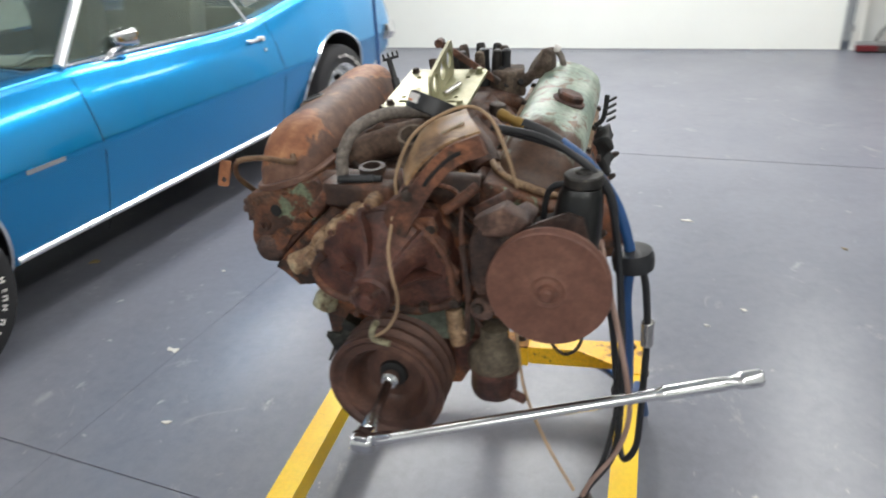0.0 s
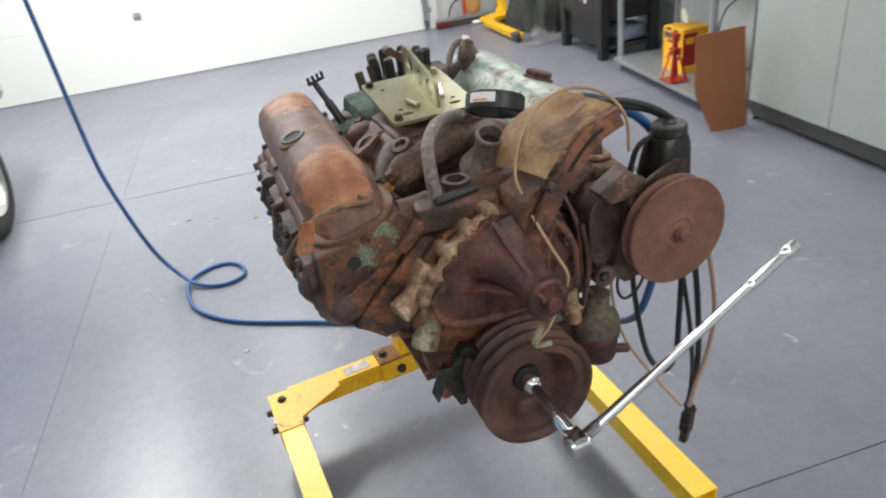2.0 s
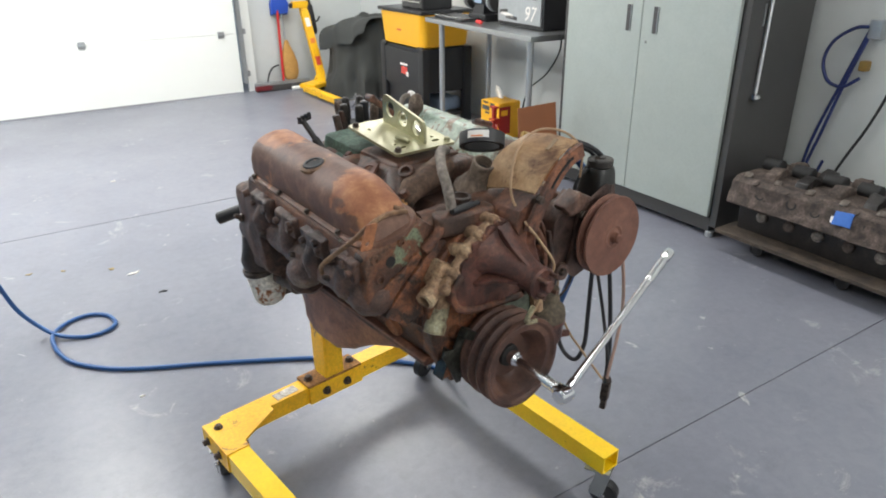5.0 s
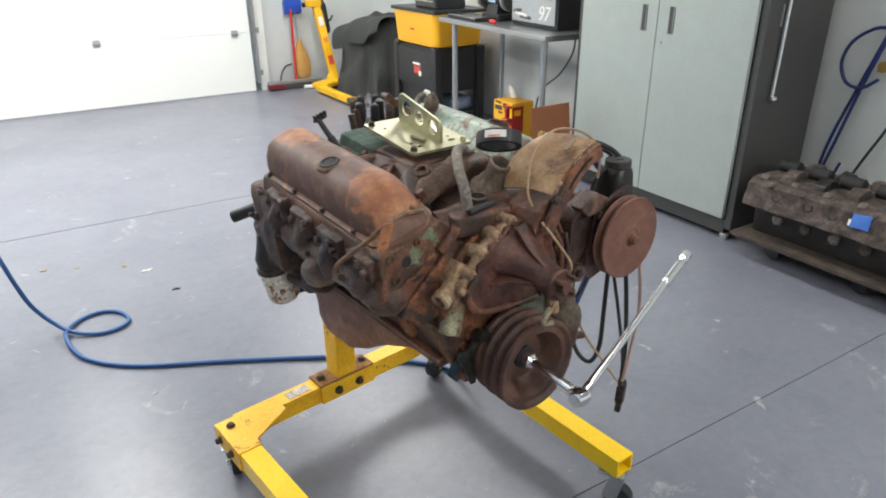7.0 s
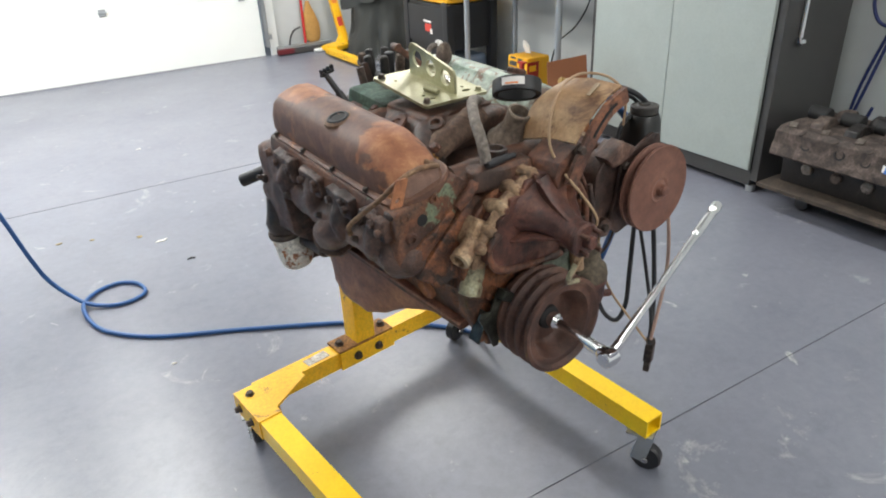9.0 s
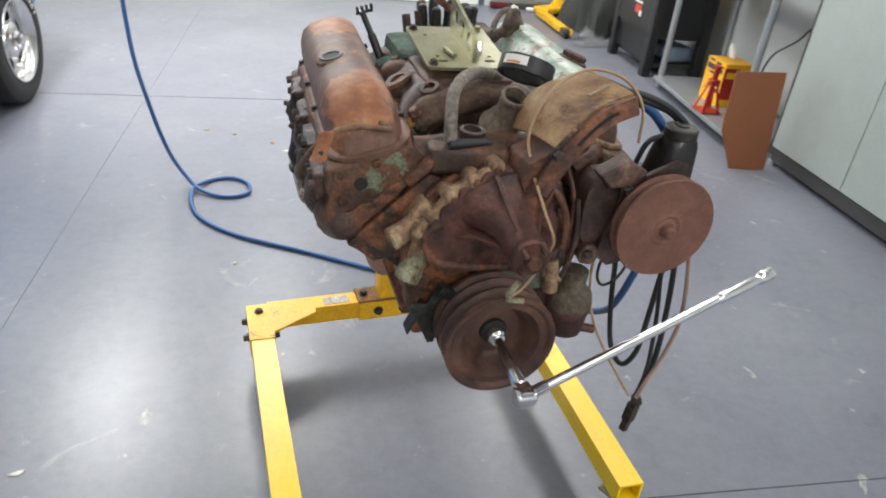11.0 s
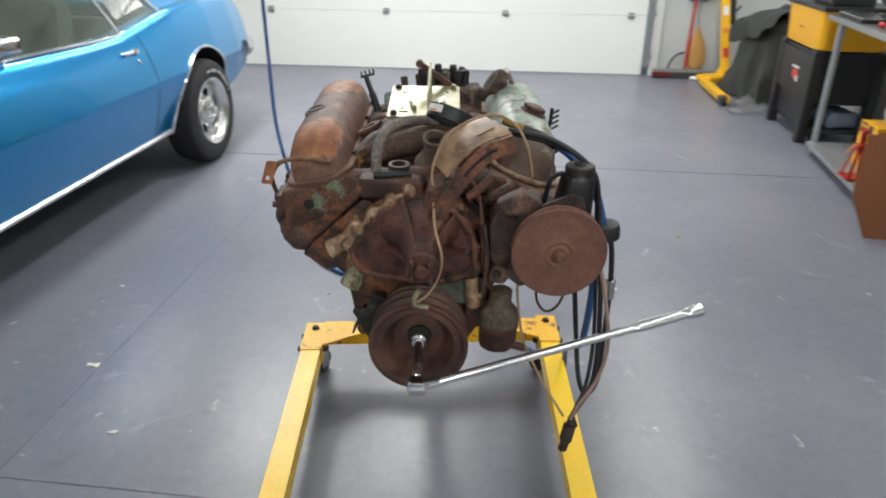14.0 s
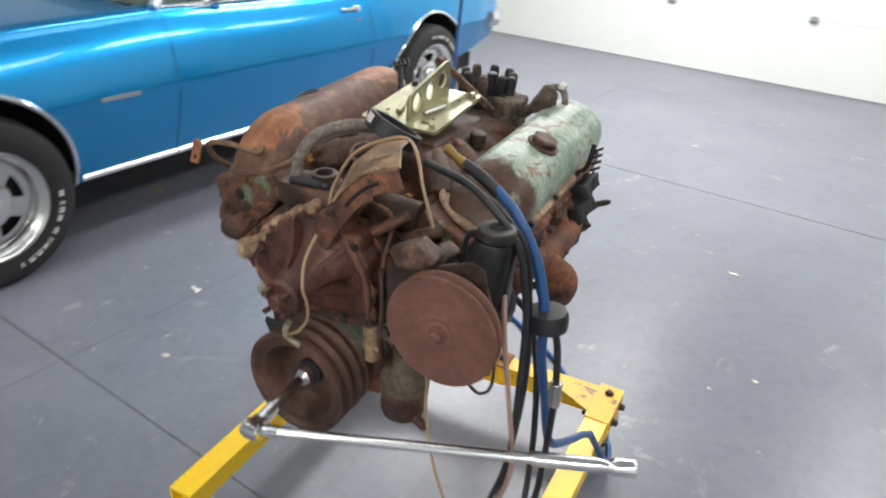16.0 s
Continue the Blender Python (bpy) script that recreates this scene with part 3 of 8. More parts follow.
def rounded(x0, y0, x1, y1, r, n=4):
    out = []
    for cx, cy, a in ((x1 - r, y1 - r, 0), (x0 + r, y1 - r, 90), (x0 + r, y0 + r, 180), (x1 - r, y0 + r, 270)):
        for k in range(n + 1):
            t = radians(a + 90 * k / n)
            out.append((cx + r * math.cos(t), cy + r * math.sin(t)))
    return out


def droop(bm, pivot=0.12):
    """The engine hangs a little nose down: each bank rises towards the rear."""
    for v in bm.verts:
        v.co.z += 0.055 * (v.co.y - pivot)
    return bm


def valve_cover(parent, s, rows, mat, rim, name_label, fill):
    """A pressed cover on its flange; s is the side, rows the gasket line inside and outside, and the two ends."""
    (ix, iz), (ox, oz), y0, y1, tall = rows
    inner, outer = Vector((s * ix, 0, iz)), Vector((s * ox, 0, oz))
    across = (outer - inner).normalized()
    up = Vector((0, 1, 0)).cross(across) * (1 if s < 0 else -1)
    up = up if up.z > 0 else -up
    width = (outer - inner).length
    # (across as a share of the width, height as a share of the whole): a flat inner side, a broad crown, a rounded shoulder
    shape = [(0.03, 0.0), (0.04, 0.3), (0.065, 0.56), (0.12, 0.76), (0.22, 0.9), (0.38, 0.985), (0.54, 1.0), (0.7, 0.965), (0.84, 0.84), (0.925, 0.6), (0.965, 0.28), (0.97, 0.0)]
    bm = B()
    sections = []
    length = y1 - y0
    # (metres from the front, share of the height, pull towards the middle)
    nose = [(0.003, 0.0, 0.42), (0.006, 0.12, 0.36), (0.014, 0.3, 0.25), (0.027, 0.47, 0.15), (0.044, 0.63, 0.075), (0.064, 0.78, 0.03), (0.084, 0.9, 0.008), (0.105, 0.97, 0.0), (0.13, 1.0, 0.0)]
    tail = [(0.034, 1.0, 0.0), (0.02, 0.95, 0.006), (0.009, 0.8, 0.025), (0.003, 0.5, 0.05), (0.001, 0.0, 0.06)]
    for f, sc, shrink in nose + [(0.4 * length, 1.0, 0), (0.7 * length, 1.0, 0)] + [(length - d, sc, sh) for d, sc, sh in tail]:
        sections.append([inner + across * (width * (0.5 + (a - 0.5) * (1 - shrink))) + up * (h * tall * sc) + Vector((0, y0 + f, 0)) for a, h in shape])
    add_loft(bm, sections)
    bmesh.ops.subdivide_edges(bm, edges=[e for e in bm.edges if e.calc_length() > 0.05], cuts=3, use_grid_fill=True)
    bm.normal_update()
    for v in bm.verts:
        v.co += v.normal * (noise.noise(v.co * 11) * 0.0022 + noise.noise(v.co * 30) * 0.0006)
    pivot = 0.12 if s < 0 else 0.36
    droop(bm, pivot)
    cover = part("valve_cover", bm, mat, parent, name_label, sharp=55)
    fl = B()
    mid, half = width / 2, width / 2 + 0.004
    outline = [(mid + half * math.cos(t), y0 + 0.06 - 0.07 * math.sin(t) ** 0.8) for t in np.linspace(0, math.pi, 21)] + [(-0.004, y1 - 0.012), (0.014, y1 + 0.005), (width - 0.014, y1 + 0.005), (width + 0.004, y1 - 0.012)]
    rings = [[fl.verts.new(inner + across * (mid + (a - mid) * k) + Vector((0, b, 0)) + up * h) for a, b in outline] for k, h in ((1.0, -0.006), (1.02, -0.003), (1.02, 0.0), (0.97, 0.0025), (0.93, 0.004))]
    add_ring_strip(fl, rings)
    droop(fl, pivot)
    part("flange", fl, rim, cover)
    if s > 0:
        bead = [inner + across * (mid + (a - mid) * 1.015) + Vector((0, b - 0.001, 0)) + up * 0.003 for a, b in outline[:21]]
        part("rim_bead", droop(add_tube(B(), bead, 0.0055, 8, 2), pivot), rim, cover)
    for f in (0.2, 0.45, 0.7, 0.95):
        for a in (-0.001, width + 0.001):
            bb = B()
            add_bolt(bb, inner + across * a + up * 0.002 + Vector((0, y0 + length * f, 0)), up, 0.0055, 0.007)
            part("bolt", droop(bb, pivot), bolt_steel, cover)
    if fill == "hole":
        c = inner + across * (width * 0.6) + up * (tall * 0.965) + Vector((0, 0.343, 0))
        gb = B()
        add_lathe(gb, c - up * 0.004, up, [(0.021, 0), (0.0225, 0.006), (0.02, 0.009), (0.0155, 0.009), (0.0145, 0.002)], 24, False, False)
        droop(gb, pivot)
        part("filler_grommet", gb, black_rubber, cover, "open black filler grommet")
        collar = add_lathe(B(), c - up * 0.004, up, [(0.021, 0), (0.0295, 0.0), (0.0285, 0.0045), (0.0225, 0.0068)], 28, False, False)
        part("filler_collar", droop(collar, pivot), tan_rust, cover)
        # flat dark disc in place of the shade inside the filler hole
        part("filler_hole_dark", droop(add_lathe(B(), c + up * 0.0022, up, [(0.0148, 0), (0.0148, 0.001)], 20), pivot), trim_dark, cover)
    else:
        c = inner + across * (width * 0.55) + up * (tall * 0.98) + Vector((0, 0.385, 0))
        gb = B()
        add_lathe(gb, c - up * 0.003, up, [(0.03, 0), (0.031, 0.005), (0.027, 0.008)], 24)
        add_lathe(gb, c + up * 0.008, up, [(0.024, -0.004), (0.026, 0.0), (0.026, 0.006), (0.021, 0.009), (0.006, 0.008)], 6)
        part("filler_cap", gb, rust_iron, cover, "rusty screwed-on oil filler cap", sharp=30)
    return cover


def cast_block(parent):
    # the vee block: skirt, cylinder banks and decks, its side walls drawn in a little between the bores
    half = [(0.1, 0.62), (0.128, 0.655), (0.14, 0.69), (0.156, 0.735), (0.2, 0.772), (0.236, 0.8), (0.205, 0.835), (0.15, 0.885), (0.1, 0.93), (0.05, 0.9)]
    outline = mirror_x(half, -1) + list(reversed(half))
    bm = B()
    secs = []
    for k, y in enumerate(np.linspace(0.116, 0.735, 32)):
        bore = 0.5 + 0.5 * math.cos((y - 0.2) / 0.118 * 2 * math.pi)
        pinch = 0.965 + 0.035 * bore
        front = 0.95 if k == 0 else 1.0
        secs.append([(x * front * (pinch if abs(x) > 0.14 and z < 0.81 else 1), y, z) for x, z in outline])
    add_loft(bm, secs)
    rough_up(bm, 0.0022, 16, 0.026, 0.004)
    block = part("engine_block", bm, block_iron, parent, "bare rusty cast block with traces of old green paint", sharp=60)
    for s in (-1, 1):
        for y in (0.225, 0.385, 0.545):
            plug = add_lathe(B(), (s * 0.137, y, 0.692), (s, 0, -0.28), [(0.024, 0), (0.024, 0.013), (0.021, 0.016), (0.017, 0.013), (0.003, 0.012)], 20)
            part("core_plug", plug, orange_rust if y < 0.3 else block_iron, block)
        rail = add_prism(B(), [(0.12, s * 0.118), (0.12, s * 0.142), (0.735, s * 0.142), (0.735, s * 0.118)], "xy", 0.636, 0.654, 0.003)
        for v in rail.verts:
            v.co.x, v.co.y = v.co.y, v.co.x
        rough_up(rail, 0.0012, 30, 0.03)
        part("pan_flange", rail, rust_iron, block, sharp=60)
        # dark gasket that shows as a crack between the head and the deck
        line = [(0.238, 0.803), (0.242, 0.807), (0.106, 0.935), (0.102, 0.931)]
        seam = add_prism(B(), mirror_x(line, s), "xz", 0.1145, 0.6)
        rough_up(seam, 0.003, 40, 0.012)
        part("head_gasket", seam, oily_black, block, sharp=60)
    bm = add_prism(B(), [(-0.19, 0.56), (-0.23, 0.72), (-0.15, 0.87), (0.15, 0.87), (0.23, 0.72), (0.19, 0.56)], "xz", 0.735, 0.757, 0.004)
    rough_up(bm, 0.002, 20, 0.05)
    part("bellhousing_flange", bm, greasy_iron, parent)
    web = add_prism(B(), [(-0.246, 0.8), (-0.24, 0.812), (-0.114, 0.928), (-0.06, 0.905), (-0.1, 0.84), (-0.135, 0.775), (-0.2, 0.768)], "xz", 0.102, 0.124, 0.004)
    rough_up(web, 0.005, 26, 0.014, 0.008)
    part("front_web", web, block_iron, block, sharp=60)
    rear = add_prism(B(), [(-0.12, 0.7), (-0.24, 0.705), (-0.282, 0.745), (-0.294, 0.83), (-0.284, 0.925), (-0.15, 0.965)], "xz", 0.545, 0.662, 0.012)
    rough_up(rear, 0.007, 24, 0.018, 0.014)
    part("starter_shield", rear, oily_black, parent, "black greasy casting at the rear of the bank", sharp=60)


def head(parent, s):
    y0, y1 = (0.108, 0.6) if s < 0 else (0.135, 0.655)
    top_in, top_out = ((0.142, 0.974), (0.278, 0.936)) if s < 0 else ((0.145, 0.98), (0.288, 0.928))
    outline = mirror_x([(0.2425, 0.809), (0.276, 0.822), (0.28, 0.85), (0.278, 0.888), (0.283, 0.902), (top_out[0] + 0.003, top_out[1] - 0.012), top_out, top_in, (0.112, 0.942)], s)
    bm = add_prism(B(), outline, "xz", y0, y1, 0.004)
    rough_up(bm, 0.004, 26, 0.016, 0.008)
    droop(bm, 0.12 if s < 0 else 0.36)
    hd = part("cylinder_head", bm, head_paint, parent, "rusty cast cylinder head with green paint traces", sharp=58)
    if s < 0:
        # front end: a cored water hole, threaded bosses, a raised pad by the deck and a lug at the outer corner
        hole = add_lathe(B(), (-0.226, y0 + 0.006, 0.912), FRONT, [(0.022, 0), (0.019, 0.005), (0.0135, 0.006), (0.0115, 0.002), (0.004, 0.001)], 22)
        rough_up(hole, 0.0012, 50, 0.012)
        part("water_boss", hole, head_paint, hd, sharp=60)
        # dark disc paints the shade in the cored hole
        part("core_hole_dark", add_lathe(B(), (-0.226, y0 - 0.0005, 0.912), FRONT, [(0.0112, 0), (0.01, 0.0006)], 16), trim_dark, hd)
        for x, z, r, out in ((-0.262, 0.928, 0.009, 0.008), (-0.2, 0.945, 0.008, 0.007), (-0.252, 0.884, 0.01, 0.01), (-0.186, 0.905, 0.0095, 0.006)):
            b = add_lathe(B(), (x, y0 + 0.003, z), FRONT, [(r * 1.5, 0), (r * 1.15, out * 0.5), (r, out), (r * 0.55, out), (r * 0.5, out * 0.4), (r * 0.1, out * 0.38)], 16)
            part("casting_boss", b, head_paint, hd, sharp=60)
        pad = add_prism(B(), [(-0.252, 0.856), (-0.228, 0.876), (-0.206, 0.88), (-0.186, 0.902), (-0.166, 0.914), (-0.152, 0.902), (-0.176, 0.88), (-0.2, 0.866), (-0.212, 0.846), (-0.238, 0.83)], "xz", y0 - 0.006, y0 + 0.01, 0.003)
        rough_up(pad, 0.006, 34, 0.01, 0.012)
        part("casting_pad", pad, block_iron, hd, sharp=60)
        lug = add_lathe(B(), (-0.27, y0 + 0.002, 0.925), (0, 1, 0), [(0.008, 0), (0.0125, 0.003), (0.0135, 0.02), (0.0125, 0.034)], 16)
        rough_up(lug, 0.002, 40, 0.012)
        part("corner_lug", lug, greasy_iron, hd, sharp=60)
    # bolts along the outer rail under the cover
    for k in range(5):
        b = B()
        add_bolt(b, (s * 0.293, y0 + 0.05 + 0.105 * k, top_out[1] - 0.026), (s, 0, -0.1), 0.0085, 0.012)
        part("bolt", droop(b, 0.12 if s < 0 else 0.36), oily_black, hd)


def manifold(parent, s):
    bm = B()
    if s < 0:
        # log with a blunt lobed front end, four ports and a drop to the outlet
        add_tube(bm, [(-0.246, 0.1, 0.838), (-0.252, 0.14, 0.838), (-0.258, 0.2, 0.842), (-0.262, 0.3, 0.842), (-0.262, 0.42, 0.838), (-0.258, 0.52, 0.834), (-0.25, 0.585, 0.832)], 0.036, 16, 6, [0.022, 0.044, 0.038, 0.035, 0.038, 0.036, 0.024])
        add_tube(bm, [(-0.262, 0.3, 0.838), (-0.274, 0.345, 0.812), (-0.27, 0.38, 0.788), (-0.25, 0.41, 0.765)], 0.038, 16, 5, [0.034, 0.037, 0.034, 0.036])
        add_lathe(bm, (-0.255, 0.4, 0.772), (0.5, 0.5, -0.6), [(0.02, 0), (0.046, 0.004), (0.046, 0.014), (0.03, 0.018)], 18)
        ports = (0.165, 0.28, 0.395, 0.51)
    else:
        add_tube(bm, [(0.272, 0.2, 0.872), (0.285, 0.26, 0.86), (0.298, 0.34, 0.85), (0.3, 0.42, 0.845), (0.29, 0.52, 0.84)], 0.03, 16, 6, [0.022, 0.03, 0.034, 0.03, 0.022])
        add_tube(bm, [(0.292, 0.3, 0.862), (0.318, 0.318, 0.832), (0.33, 0.332, 0.802), (0.326, 0.34, 0.77)], 0.034, 16, 5, [0.028, 0.03, 0.04, 0.034])
        ports = (0.2, 0.31, 0.42, 0.53)
    rough_up(bm, 0.0035, 26, 0.014, 0.008)
    droop(bm, 0.12 if s < 0 else 0.36)
    # left bank's darker colour also holds the shade under the cover's overhang
    mat = manifold_rust if s > 0 else oily_black
    body = part("exhaust_manifold", bm, mat, parent, "rusty cast exhaust manifold" if s > 0 else "greasy cast exhaust manifold, darkened for the shade under the cover", sharp=60)
    for y in ports:
        port = add_tube(B(), [(s * 0.268, y, 0.902), (s * 0.28, y, 0.892), (s * 0.284, y + 0.004, 0.87), (s * 0.274, y + 0.008, 0.845)], 0.022, 14, 4, [0.03, 0.024, 0.026, 0.03])
        rough_up(port, 0.006, 30, 0.012, 0.012)
        droop(port, 0.12 if s < 0 else 0.36)
        part("port", port, mat, body, sharp=60)
        pad = boxed((s * 0.286, y, 0.902), (0.022, 0.084, 0.04), (0, s * 6, 0), 0.004)
        rough_up(pad, 0.006, 34, 0.011, 0.012)
        droop(pad, 0.12 if s < 0 else 0.36)
        part("port_flange", pad, mat, body, sharp=60)
        for dy in (-0.029, 0.029):
            b = B()
            add_bolt(b, (s * 0.295, y + dy, 0.9), (s, 0, 0), 0.0075, 0.011)
            part("bolt", droop(b, 0.12 if s < 0 else 0.36), oily_black, body)


def oil_pan(parent):
    bm = B()
    sections = []
    for y, zb, w in ((0.13, 0.615, 0.085), (0.2, 0.6, 0.095), (0.3, 0.575, 0.105), (0.4, 0.535, 0.115), (0.48, 0.485, 0.12), (0.55, 0.455, 0.122), (0.66, 0.45, 0.122), (0.705, 0.47, 0.118), (0.72, 0.52, 0.11)):
        zt = 0.655
        r = 0.022
        sections.append([(-w - 0.014, y, zt), (-w - 0.006, y, (zt + zb) / 2), (-w, y, zb + r), (-w + r * 0.4, y, zb + r * 0.3), (-w + r, y, zb), (w - r, y, zb), (w - r * 0.4, y, zb + r * 0.3), (w, y, zb + r), (w + 0.006, y, (zt + zb) / 2), (w + 0.014, y, zt)])
    add_loft(bm, sections)
    bmesh.ops.subdivide_edges(bm, edges=[e for e in bm.edges if e.calc_length() > 0.05], cuts=2, use_grid_fill=True)
    bm.normal_update()
    for v in bm.verts:
        v.co += v.normal * noise.noise(v.co * 16) * 0.004
    pan = part("oil_pan", bm, pan_rust, parent, "dented rusty pressed oil pan", sharp=60)
    for s in (-1, 1):
        part("pan_rail", boxed((s * 0.132, 0.42, 0.652), (0.028, 0.6, 0.008)), pan_rust, pan)
    part("drain_plug", add_bolt(B(), (0.05, 0.72, 0.48), (0, 1, 0), 0.011, 0.012), bolt_steel, pan)


def oil_filter(parent):
    f = part("oil_filter", add_lathe(B(), (-0.238, 0.645, 0.612), (-0.2, 0, 1), [(0.018, 0), (0.034, 0.004), (0.04, 0.014), (0.0415, 0.03), (0.0415, 0.088), (0.04, 0.095)], 28), filter_white, parent, "spin-on oil filter with peeling white paint")
    part("rim", add_lathe(B(), (-0.256, 0.645, 0.702), (-0.2, 0, 1), [(0.042, 0), (0.046, 0.004), (0.046, 0.011), (0.042, 0.015)], 28), bolt_steel, f)
    bm = add_lathe(B(), (-0.259, 0.645, 0.716), (-0.05, 0, 1), [(0.04, 0), (0.044, 0.02), (0.036, 0.05), (0.03, 0.09)], 22)
    add_box(bm, (-0.22, 0.645, 0.775), (0.1, 0.08, 0.06))
    rough_up(bm, 0.002, 30, 0.03)
    part("adaptor", bm, greasy_iron, f)
    add_box(bm := B(), (-0.2, 0.56, 0.71), (0.035, 0.13, 0.03), (0, 20, 0))
    add_cyl(bm, (-0.23, 0.5, 0.7), (-0.23, 0.62, 0.69), 0.018)
    rough_up(bm, 0.002, 30, 0.03)
    part("starter_bracket", bm, greasy_iron, parent)


def front_cover(parent):
    half = [(0.0, 0.585), (0.1, 0.6), (0.14, 0.68), (0.155, 0.76), (0.16, 0.83), (0.12, 0.9), (0.06, 0.945)]
    outline = half + mirror_x(list(reversed(half[1:])), -1)
    bm = add_prism(B(), outline, "xz", 0.085, 0.122, 0.005)
    for x, z in ((-0.12, 0.64), (0.12, 0.66), (0.145, 0.76), (0.09, 0.72), (-0.09, 0.72), (0.05, 0.63)):
        add_lathe(bm, (x, 0.088, z), FRONT, [(0.017, 0), (0.015, 0.014)], 12)
    rough_up(bm, 0.003, 28, 0.03, 0.006)
    cover = part("timing_cover", bm, block_iron, parent, "rust-stained timing cover with green paint traces", sharp=55)
    bm = add_box(B(), (0.075, 0.07, 0.745), (0.11, 0.03, 0.06))
    rough_up(bm, 0.003, 30, 0.02)
    part("painted_boss", bm, mottled("dull_green_casting", [(0.3, rgb(72, 76, 66)), (0.6, rgb(104, 112, 98)), (0.8, rgb(90, 70, 56))], 20), cover)
    pl = add_prism(B(), [(-0.07, 0.735), (-0.078, 0.68), (-0.09, 0.64), (-0.094, 0.612), (-0.106, 0.612), (-0.118, 0.64), (-0.142, 0.69), (-0.138, 0.7), (-0.112, 0.697), (-0.1, 0.725)], "xz", 0.06, 0.064)
    add_box(pl, (-0.131, 0.075, 0.665), (0.004, 0.03, 0.065), (0, 24, 0), 0.001)
    add_box(pl, (-0.084, 0.052, 0.728), (0.028, 0.024, 0.02), (0, 30, 0), 0.003)
    part("timing_pointer", pl, mottled("grey_green_steel", [(0.3, rgb(34, 33, 30)), (0.55, rgb(58, 58, 52)), (0.75, rgb(96, 97, 88))], 26, rough=(0.25, 0.5), metal=0.4, bump=0.2), cover, "bent grey-green timing pointer plate")


def water_pump(parent):
    # scalloped body plate behind the cone
    rim = [(0.027, 0.954), (0.055, 0.94), (0.081, 0.938), (0.088, 0.915), (0.1, 0.9), (0.104, 0.875), (0.118, 0.855), (0.113, 0.83), (0.121, 0.806), (0.1, 0.79), (0.05, 0.776), (-0.04, 0.778), (-0.1, 0.79), (-0.128, 0.81), (-0.135, 0.845), (-0.112, 0.87), (-0.108, 0.892), (-0.084, 0.908), (-0.078, 0.926), (-0.05, 0.934), (-0.04, 0.952), (-0.011, 0.958)]
    bm = add_prism(B(), rim, "xz", 0.04, 0.09, 0.004)
    rough_up(bm, 0.0022, 34, 0.022, 0.003)
    pump = part("water_pump", bm, pump_red, parent, "brown-red rusted cast water pump", sharp=50)
    axis = Vector((0.03, -1, -0.17))
    az = frame_of(axis)[2]
    up = (Vector((0, 0, 1)) - az * az.z).normalized()
    right = Vector((1, 0, 0)) - az * az.x
    right = (right - up * right.dot(up)).normalized()
    sections = []
    # (distance along the snout, upper radius, lower radius)
    for h, r_up, r_low in ((-0.006, 0.09, 0.058), (0.002, 0.084, 0.054), (0.009, 0.07, 0.046), (0.02, 0.056, 0.039), (0.036, 0.045, 0.034), (0.056, 0.037, 0.031), (0.078, 0.0325, 0.03), (0.1, 0.03, 0.03)):
        ring = []
        for k in range(48):
            t = 2 * math.pi * k / 48
            side, lift = math.cos(t), math.sin(t)
            low = min(1.0, max(0.0, (-lift - 0.05) / 0.35))
            r = r_up + (r_low - r_up) * low
            # shallow flats between the webs
            r *= 1 - 0.07 * (0.5 + 0.5 * math.cos(6 * t)) * (r_up - 0.031) / 0.067
            ring.append(Vector((0.006, 0.045, 0.872)) + az * h + right * side * r + up * lift * r * (1.0 if lift < 0 else 0.92))
        sections.append(ring)
    cone = add_loft(B(), sections)
    rough_up(cone, 0.0018, 34, 0.02, 0.002)
    body = part("snout", cone, pump_red, pump)
    z = az
    for a in (42, 112, 196, 342):
        t = radians(a)
        d = Vector((math.cos(t), 0, math.sin(t)))
        d = (d - z * d.dot(z)).normalized()
        w = z.cross(d) * 0.0038
        o = Vector((0.006, 0.045, 0.872))
        prof = [o + d * 0.094 + z * 0.002, o + d * 0.09 + z * 0.014, o + d * 0.06 + z * 0.034, o + d * 0.036 + z * 0.066, o + d * 0.028 + z * 0.078, o + d * 0.02 + z * 0.004]
        rb = B()
        add_ring_strip(rb, [[rb.verts.new(p + w * k) for p in prof] for k in (-1, 1)])
        part("rib", rb, pump_red, pump, bevel=0.0016)
    lip = add_tube(B(), [(x * 0.97, 0.041, 0.86 + (z_ - 0.86) * 0.97) for x, z_ in rim[:16]], 0.0075, 8, 2)
    rough_up(lip, 0.003, 40, 0.01, 0.006)
    part("plate_lip", lip, rust_iron, pump, sharp=60)
    hb = add_lathe(B(), (0.01, -0.045, 0.855), FRONT, [(0.026, -0.004), (0.032, 0.0), (0.033, 0.014), (0.029, 0.018), (0.014, 0.019), (0.0125, 0.032), (0.01, 0.034)], 28)
    hub = part("hub", hb, pump_red, pump, "rusty fan hub with four studs")
    for a in (45, 135, 225, 315):
        t = radians(a)
        sx, sz = 0.01 + 0.024 * math.cos(t), 0.855 + 0.024 * math.sin(t)
        part("stud", add_cyl(B(), (sx, -0.062, sz), (sx, -0.082, sz), 0.0045, seg=8), dark_pulley, hub)
    # pale alloy flange down one side, one casting with its bosses and two outlets
    spots = [(-0.02, 0.957), (-0.055, 0.936), (-0.09, 0.91), (-0.117, 0.872), (-0.142, 0.848)]
    fb = add_tube(B(), [(a, 0.058, b - 0.003) for a, b in spots], 0.012, 10, 4)
    for a, b in spots:
        add_lathe(fb, (a, 0.09, b), FRONT, [(0.013, 0), (0.0145, 0.02), (0.013, 0.038), (0.01, 0.047), (0.004, 0.05)], 12)
